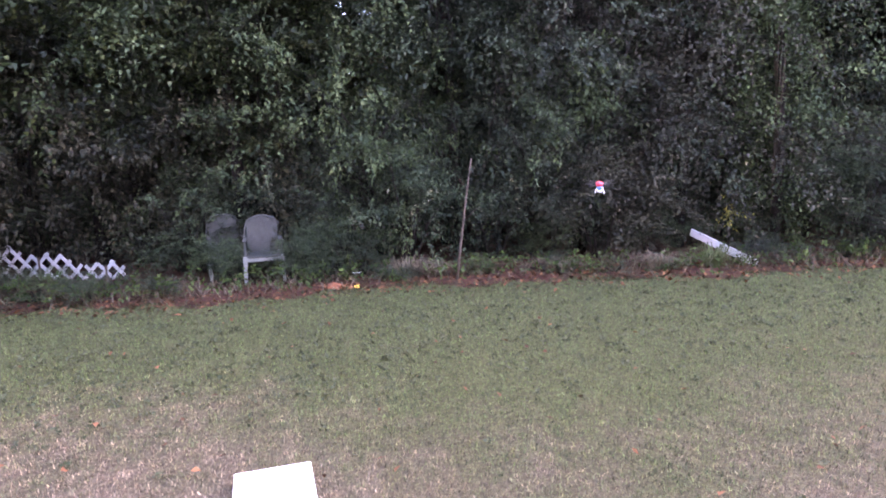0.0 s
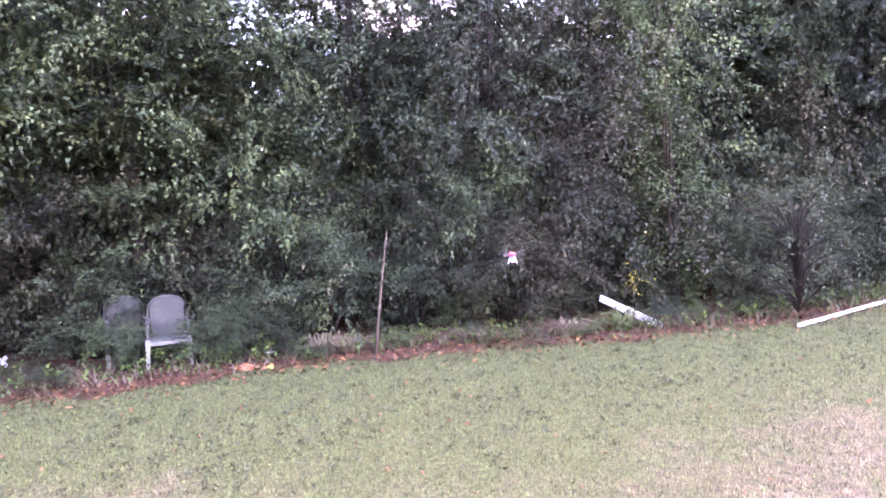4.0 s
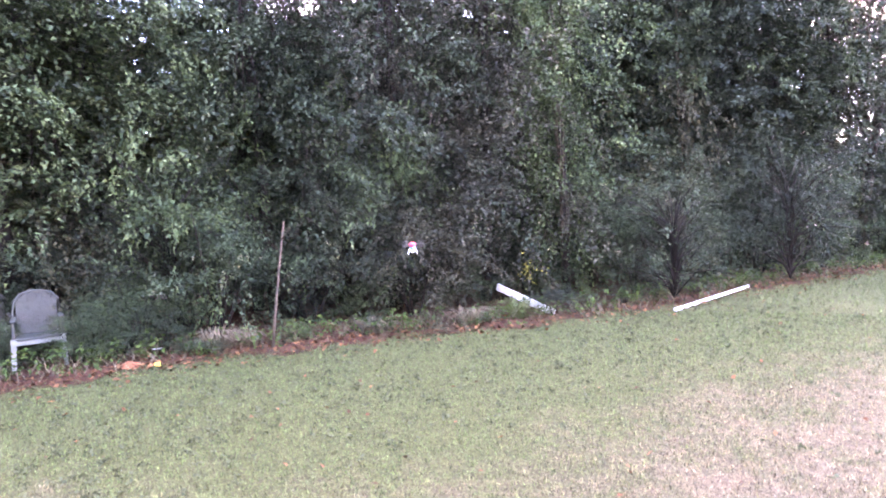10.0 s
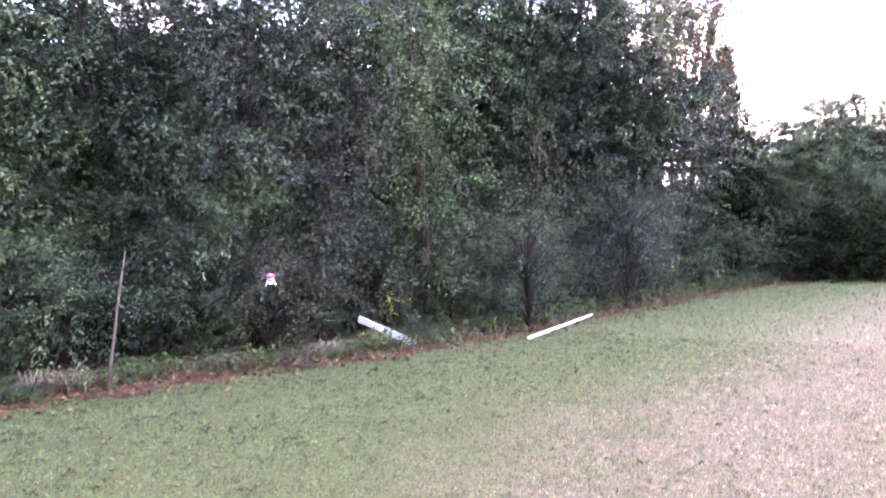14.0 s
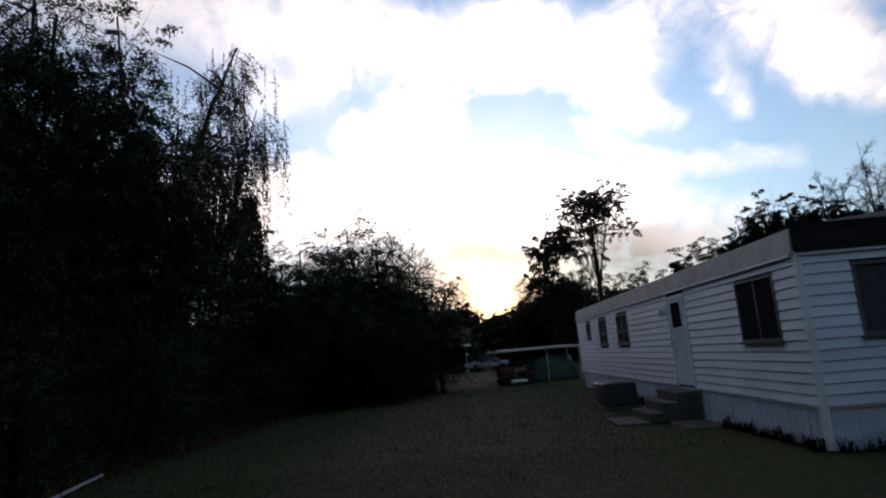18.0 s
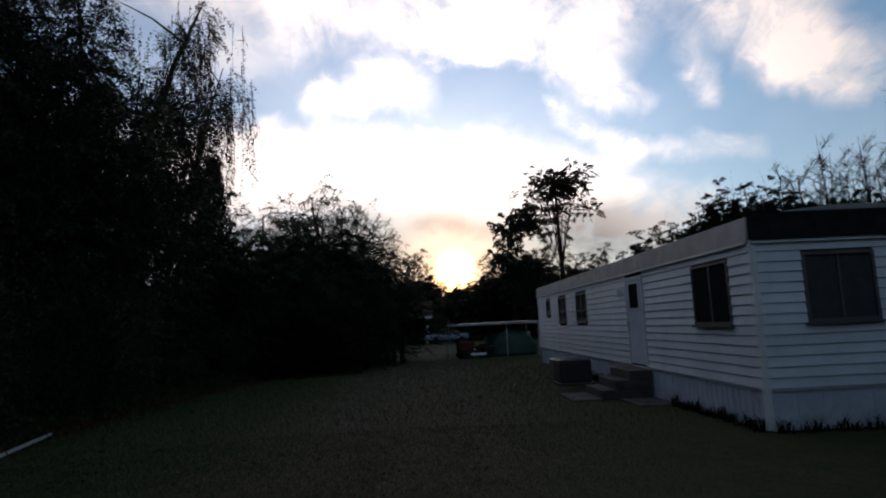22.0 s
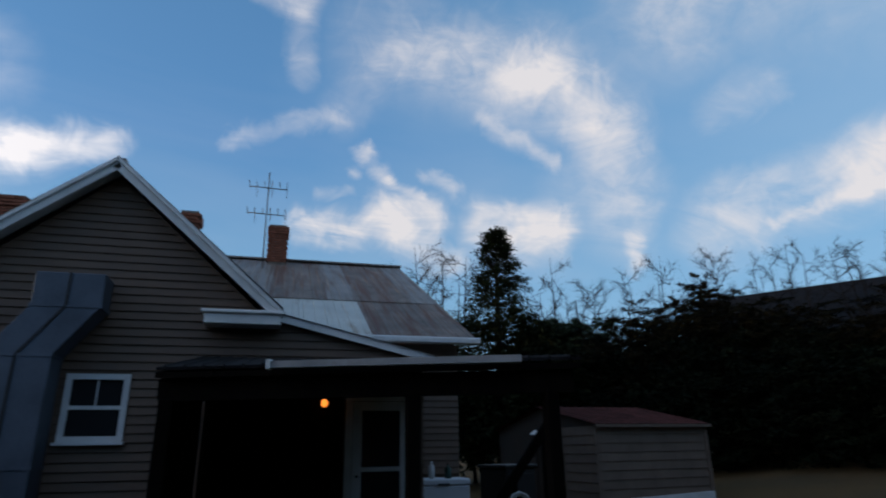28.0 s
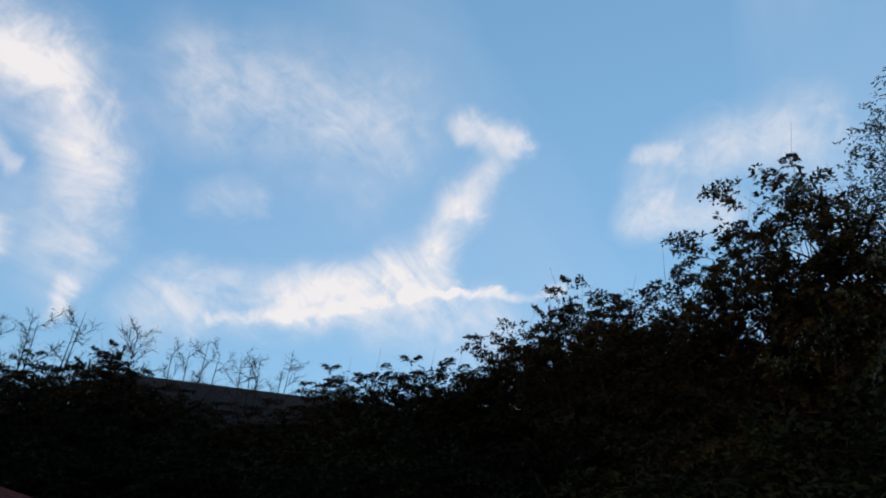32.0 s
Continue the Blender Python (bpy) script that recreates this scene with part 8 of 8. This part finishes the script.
# ---- ground litter and grass ----
def ground_z_np(x, y):
    sm = lambda a, b, q: (lambda u: u * u * (3 - 2 * u))(np.clip((q - a) / (b - a), 0, 1))
    return 1.35 * sm(-2.0, -24.0, y) * sm(-7.0, 3.0, x) + 0.025 * np.sin(x * 0.7 + 1.3) * np.sin(y * 0.55) * sm(2.0, 6.0, np.hypot(x, y))


def edge_x(y):
    """x of the lawn's edge at a height y of the plan."""
    pts = sorted(((b, a) for a, b in EDGE[1:]))
    return np.interp(y, [p[0] for p in pts], [p[1] for p in pts])


def blades(name, n, rng, r0, r1, az0, az1, h, w, mat, label, category, power=1.0):
    """Short blades over a stretch of the yard; az in degrees, counted from +y towards -x."""
    r = r0 + (r1 - r0) * rng.uniform(0, 1, n) ** power
    a = np.radians(rng.uniform(az0, az1, n))
    x, y = -np.sin(a) * r, np.cos(a) * r
    fade = rng.uniform(0, 1, n) < np.clip((np.degrees(a) - az0) / 30.0, 0.02, 1.0)
    keep = fade & (x > edge_x(y) - 0.4) & ~((x > HX - 0.1) & (x < HX + HW + 0.1) & (y > HY - 0.1)) & (x < 8.5)
    x, y, r = x[keep], y[keep], r[keep]
    n = len(x)
    base = np.stack([x, y, ground_z_np(x, y) - 0.004], 1)
    t = rng.uniform(0, 6.283, n)
    side = np.stack([np.cos(t), np.sin(t), 0 * t], 1)
    lean = rng.uniform(0.1, 1.15, n)
    b = rng.uniform(0, 6.283, n)
    H = h * rng.uniform(0.45, 1.35, n) * (0.75 + 0.05 * np.clip(r, 0, 12))
    tip = base + np.stack([np.cos(b) * np.sin(lean) * H, np.sin(b) * np.sin(lean) * H, np.cos(lean) * H + 0.006], 1)
    W = (w * rng.uniform(0.6, 1.4, n))[:, None]
    v = np.stack([base - side * W, base + side * W, tip + side * W * 0.35, tip - side * W * 0.35], 1)
    ob = new(name, quads_mesh(name, v, mat))
    return tagged(ob, label, category, kind="stuff")


def scatter_leaves(name, n, rng, place, size, mat, label, category, lift=0.012):
    """Flat curled leaves or needles on the ground; place(rng, n) gives x and y."""
    x, y = place(rng, n)
    n = len(x)
    c = np.stack([x, y, ground_z_np(x, y) + lift + rng.uniform(0, 0.03, n)], 1)
    t = rng.uniform(0, 6.283, n)
    d = np.stack([np.cos(t), np.sin(t), rng.normal(scale=0.35, size=n)], 1)
    s = np.stack([-np.sin(t), np.cos(t), rng.normal(scale=0.35, size=n)], 1)
    L = size[0] * rng.uniform(0.6, 1.4, (n, 1))
    W = size[1] * rng.uniform(0.6, 1.4, (n, 1))
    up = np.array([[0, 0, 1.0]])
    v = np.stack([c - d * L, c + s * W + up * W * 0.5, c + d * L, c - s * W + up * W * 0.5], 1)
    ob = new(name, quads_mesh(name, v, mat))
    return tagged(ob, label, category, kind="stuff")


def litter():
    rng = np.random.default_rng(77)
    blades("grass", 330000, rng, 2.0, 10.5, -25, 128, 0.024, 0.0032, M["blades"], "short mown grass and clover, green and straw", "grass", 0.75)
    blades("grass", 80000, rng, 10.0, 29.0, -30, 50, 0.045, 0.006, M["blades"], "short mown grass and clover, green and straw", "grass", 0.8)

    def strip(rng, n, inn=0.9, out=0.9):
        s = rng.uniform(8, 44, n)
        p = np.array([along(EDGE, q) for q in s])
        o = rng.normal(0.35, 0.45, n)
        return p[:, 0] - o * 1.0, p[:, 1] + 0 * o
    scatter_leaves("pine_straw", 14000, rng, strip, (0.05, 0.004), M["straw"], "reddish-brown fallen straw along the edge of the wood", "straw")
    scatter_leaves("leaf_litter", 7000, rng, strip, (0.035, 0.022), M["dead_leaf"], "brown and reddish fallen leaves along the wood's edge", "leaf litter")

    def lawn(rng, n):
        r = 2.2 + 9 * rng.uniform(0, 1, n) ** 0.7
        a = np.radians(rng.uniform(-5, 125, n))
        x, y = -np.sin(a) * r, np.cos(a) * r
        k = x > edge_x(y)
        return x[k], y[k]
    scatter_leaves("fallen_leaves", 300, rng, lawn, (0.024, 0.017), M["dead_leaf"], "scattered brown and orange leaves on the lawn", "leaf litter", 0.03)
    # clover and broad weeds in the lawn
    x, y = lawn(rng, 5500)
    k = rng.uniform(0, 1, len(x)) < np.clip((-3.6 - x) / 1.6, 0.06, 1)
    x, y = x[k], y[k]
    c = np.stack([x, y, ground_z_np(x, y) + 0.01], 1)
    d = unit(rng.normal(size=(len(x), 3)) * np.array([1, 1, 0.3]) + np.array([0, 0, 0.4]))
    ob = new("clover", quads_mesh("clover", sprays(rng, c, d, 0.09, 8, 0.034, 0.024, 0.5), M["leaf_clover"]))
    tagged(ob, "low clover and broad-leaved weeds in the lawn", "clover", kind="stuff")
    # tall dry weeds and green weeds where the lawn stops
    s = rng.uniform(8, 41, 3000)
    p = np.array([along(EDGE, q) for q in s])
    x, y = p[:, 0] - rng.normal(0.35, 0.22, len(s)), p[:, 1]
    n = len(x)
    base = np.stack([x, y, 0 * x], 1)
    t = rng.uniform(0, 6.283, n)
    H = rng.uniform(0.08, 0.34, n)
    tip = base + np.stack([np.cos(t) * H * 0.9, np.sin(t) * H * 0.9, H * 0.8], 1)
    side = np.stack([-np.sin(t), np.cos(t), 0 * t], 1) * 0.006
    ob = new("dry_weeds", quads_mesh("dry_weeds", np.stack([base - side, base + side, tip + side * 0.3, tip - side * 0.3], 1), M["weed"]))
    tagged(ob, "tall dry weeds and grass stalks along the wood's edge", "weeds", kind="stuff")
    s = rng.uniform(8, 42, 900)
    p = np.array([along(EDGE, q) for q in s])
    c = np.stack([p[:, 0] - rng.normal(0.45, 0.2, len(s)), p[:, 1], rng.uniform(0.03, 0.25, len(s))], 1)
    d = unit(rng.normal(size=(len(s), 3)) + np.array([0.4, 0, 0.8]))
    ob = new("green_weeds", quads_mesh("green_weeds", sprays(rng, c, d, 0.28, 9, 0.07, 0.035, 0.4), M["leaf_green"]))
    tagged(ob, "low green weeds along the wood's edge", "weeds", kind="stuff")
    # a mound of orange clay and a yellow leaf near the chairs
    t = thing("clay_lump", pose(-8.45, 0.62, 0.0), "lump of orange clay on the bare strip", "clay")
    bm = bmesh.new()
    bmesh.ops.create_icosphere(bm, subdivisions=3, radius=1, matrix=Matrix.Diagonal((0.13, 0.11, 0.09, 1)))
    for v in bm.verts:
        v.co *= 1 + 0.25 * noise.noise(v.co * 14)
    part("lump", bm, M["clay"], t)
    t = thing("yellow_leaf", pose(-8.2, 0.9, 0.05, 20, 10, 30), "single bright yellow fallen leaf", "leaf")
    part("blade", mesh_of("blade", [(-0.06, 0, 0), (0, 0.04, 0.015), (0.07, 0, 0), (0, -0.04, 0.015)], [(0, 1, 2, 3)], material("yellow_leaf", (0.75, 0.45, 0.05), 0.6, grain=0.05, bump=0)), None, t)
    t = thing("white_scrap", pose(-9.0, 1.0, 0.10, 0, 0, 80), "small white scrap in the leaves", "scrap")
    part("piece", boxed(((-0.07, -0.02, 0), (0.07, 0.02, 0.015)), bevel=0.003), M["white_board"], t)


litter()


def make_far_scrap():
    x, y = 11.6, -19.2
    t = thing("white_scrap", pose(x, y, ground_z(x, y) + 0.02, 0, 0, 60), "pale scrap of board lying in the far grass", "scrap")
    part("piece", boxed(((-0.28, -0.05, 0), (0.28, 0.05, 0.04)), bevel=0.004), M["white_board"], t)


make_far_scrap()


def make_lattice_screen():
    """A dim lattice screen in a frame at the near side of the trees behind."""
    t = thing("lattice_screen", pose(-0.35, -8.6, ground_z(-0.35, -8.6), 0, 0, 4), "weathered grey lattice screen standing under dark trees", "lattice")
    W, H = 2.4, 1.95
    for x in (0, -W):
        part("post", boxed(((x - 0.04, -0.04, -0.05), (x + 0.04, 0.04, H + 0.03)), bevel=0.004), M["stick"], t)
    for z in (0.12, H - 0.02):
        part("rail", boxed(((-W + 0.042, -0.03, z - 0.03), (-0.042, 0.03, z + 0.03))), M["stick"], t)
    for sg, y in ((1, 0.0), (-1, 0.011)):
        k = -2.0
        while k < W:
            pts = [(x, (x - k) if sg > 0 else (W - x - k)) for x in np.linspace(0.05, W - 0.05, 60)]
            pts = [(x, z) for x, z in pts if 0.16 < z < H - 0.06]
            if len(pts) > 2:
                (xa, za), (xb, zb) = pts[0], pts[-1]
                part("strip", board((-xa, y, za), (-xb, y, zb), 0.05, 0.009, (sg * 0.7, 0, 0.7)), M["stick"], t)
            k += 0.15


make_lattice_screen()


def make_tuft(x, y, r, h, n, mat, label, category):
    """A clump of arching stalks."""
    rng = np.random.default_rng(int(abs(x * 100 + y * 10)))
    t = thing("grass_tuft", pose(x, y, ground_z(x, y)), label, category, "grass tufts at the wood's edge")
    a = rng.uniform(0, 6.283, n)
    q = r * rng.uniform(0, 0.6, n)
    base = np.stack([np.cos(a) * q, np.sin(a) * q, 0 * a], 1)
    H = h * rng.uniform(0.5, 1.2, n)
    mid = base + np.stack([np.cos(a) * H * 0.35, np.sin(a) * H * 0.35, H * 0.75], 1)
    tip = base + np.stack([np.cos(a) * H * 0.95, np.sin(a) * H * 0.95, H * 0.62], 1)
    s = np.stack([-np.sin(a), np.cos(a), 0 * a], 1) * 0.006
    v = np.concatenate([np.stack([base - s, base + s, mid + s * 0.8, mid - s * 0.8], 1), np.stack([mid - s * 0.8, mid + s * 0.8, tip + s * 0.2, tip - s * 0.2], 1)])
    part("clump", quads_mesh("clump", v, mat), None, t)


make_tuft(-8.75, 1.75, 0.32, 0.34, 260, M["weed"], "clump of dry tan grass at the wood's edge", "grass")
make_tuft(-8.6, 2.1, 0.25, 0.28, 180, M["weed"], "clump of dry tan grass at the wood's edge", "grass")
make_tuft(-7.75, 5.3, 0.25, 0.34, 160, M["weed"], "clump of dry tan grass at the wood's edge", "grass")
make_tuft(-7.65, 6.2, 0.2, 0.42, 140, M["leaf_clover"], "upright clump of green grass by the leaning board", "grass")
make_tuft(-8.1, 3.9, 0.25, 0.3, 150, M["weed"], "clump of dry tan grass at the wood's edge", "grass")


def make_yellow_sapling():
    rng = np.random.default_rng(15)
    t = thing("sapling", pose(-8.75, 7.35, 0), "young sapling with yellow-green leaves beside the leaning board", "sapling")
    part("stem", Tubes().add([(0, 0, -0.05), (0.03, 0.02, 0.5), (0.0, 0.08, 1.05)], [0.012, 0.01, 0.005], 5).mesh("stem", M["bark"]), None, t)
    n = 14
    org = np.stack([rng.normal(0, 0.05, n), rng.normal(0.05, 0.05, n), rng.uniform(0.55, 1.05, n)], 1)
    d = unit(rng.normal(size=(n, 3)) * np.array([1, 1, 0.4]))
    part("foliage", quads_mesh("foliage", sprays(rng, org, d, 0.3, 7, 0.07, 0.035, 0.3), leaf_material("yellowing_leaf", (0.16, 0.15, 0.04), (0.26, 0.22, 0.05), (0.38, 0.30, 0.07))), None, t)


make_yellow_sapling()


# rough grass left standing along the foot of the mobile home
def make_edge_grass():
    rng = np.random.default_rng(44)
    n = 2600
    side = rng.uniform(0, 1, n) < 0.72
    run = rng.uniform(0, 1, n)
    x = np.where(side, HX - 0.09 + rng.normal(scale=0.06, size=n), HX + 0.05 + run * 4.0)
    y = np.where(side, 8.5 + run * 9.6, HY - 0.09 + rng.normal(scale=0.06, size=n))
    keep = ~(side & (y > 11.7) & (y < 14.3))
    x, y, run = x[keep], y[keep], run[keep]
    n = len(x)
    a = rng.uniform(0, 6.283, n)
    H = 0.10 * rng.uniform(0.5, 1.5, n) * (1.2 + np.sin(run * 61) * 0.5 + np.sin(run * 143 + 1) * 0.4)
    base = np.stack([x, y, np.zeros(n)], 1)
    lean = np.stack([np.cos(a), np.sin(a), 0 * a], 1)
    mid = base + lean * H[:, None] * 0.3 + np.stack([0 * a, 0 * a, H * 0.8], 1)
    tip = base + lean * H[:, None] * 0.8 + np.stack([0 * a, 0 * a, H], 1)
    s = np.stack([-np.sin(a), np.cos(a), 0 * a], 1) * 0.008
    v = np.concatenate([np.stack([base - s, base + s, mid + s * 0.8, mid - s * 0.8], 1), np.stack([mid - s * 0.8, mid + s * 0.8, tip + s * 0.2, tip - s * 0.2], 1)])
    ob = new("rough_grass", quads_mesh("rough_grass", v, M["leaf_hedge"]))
    tagged(ob, "rough dark grass along the skirting of the mobile home", "grass", kind="stuff")


make_edge_grass()


# ---- open carton on a stand at the near end of the yard ----
def make_carton():
    d, az = 2.5, radians(172.6)
    x, y = math.sin(az) * d, math.cos(az) * d
    z = ground_z(x, y)
    st = thing("wooden_stand", pose(x, y, z, 0, 0, 12), "plain wooden stand under an open carton", "table")
    part("top", boxed(((-0.34, -0.26, 1.205), (0.34, 0.26, 1.245)), bevel=0.006), M["stick"], st)
    for sx in (-0.29, 0.29):
        for sy in (-0.21, 0.21):
            part("leg", boxed(((sx - 0.025, sy - 0.025, -0.03), (sx + 0.025, sy + 0.025, 1.203)), bevel=0.004), M["stick"], st)
    t = thing("open_carton", pose(x, y, z + 1.247, 0, 0, 12), "open brown cardboard box with its flaps folded out", "box")
    w, e, h, k = 0.22, 0.16, 0.36, 0.005
    for lo, hi in (((-w, -e, 0), (w, -e + k, h)), ((-w, e - k, 0), (w, e, h)), ((-w, -e + k, 0), (-w + k, e - k, h)), ((w - k, -e + k, 0), (w, e - k, h))):
        part("side", boxed((lo, hi)), M["cardboard"], t)
    part("base", boxed(((-w + k, -e + k, 0.0), (w - k, e - k, k))), M["cardboard"], t)
    part("flap", slab([(-w, -e, h), (-w, e, h), (-w - k, e, h), (-w - k, -e, h)], [(-w - 0.1, -e + 0.02, h - 0.06), (-w - 0.1, e - 0.02, h - 0.06), (-w - 0.105, e - 0.02, h - 0.06), (-w - 0.105, -e + 0.02, h - 0.06)]), M["cardboard"], t)
    part("flap", slab([(-w, e, h), (w, e, h), (w, e + k, h), (-w, e + k, h)], [(-w + 0.02, e + 0.10, h + 0.03), (w - 0.02, e + 0.10, h + 0.05), (w - 0.02, e + 0.106, h + 0.05), (-w + 0.02, e + 0.106, h + 0.03)]), M["cardboard"], t)
    part("flap", slab([(-w, -e, h), (w, -e, h), (w, -e - k, h), (-w, -e - k, h)], [(-w + 0.02, -e - 0.07, h + 0.09), (w - 0.02, -e - 0.07, h + 0.10), (w - 0.02, -e - 0.076, h + 0.10), (-w + 0.02, -e - 0.076, h + 0.09)]), M["cardboard"], t)
    part("flap", slab([(w, -e, h), (w, e, h), (w + k, e, h), (w + k, -e, h)], [(w + 0.12, -e + 0.02, h - 0.03), (w + 0.12, e - 0.02, h - 0.03), (w + 0.125, e - 0.02, h - 0.03), (w + 0.125, -e + 0.02, h - 0.03)]), M["cardboard"], t)


make_carton()
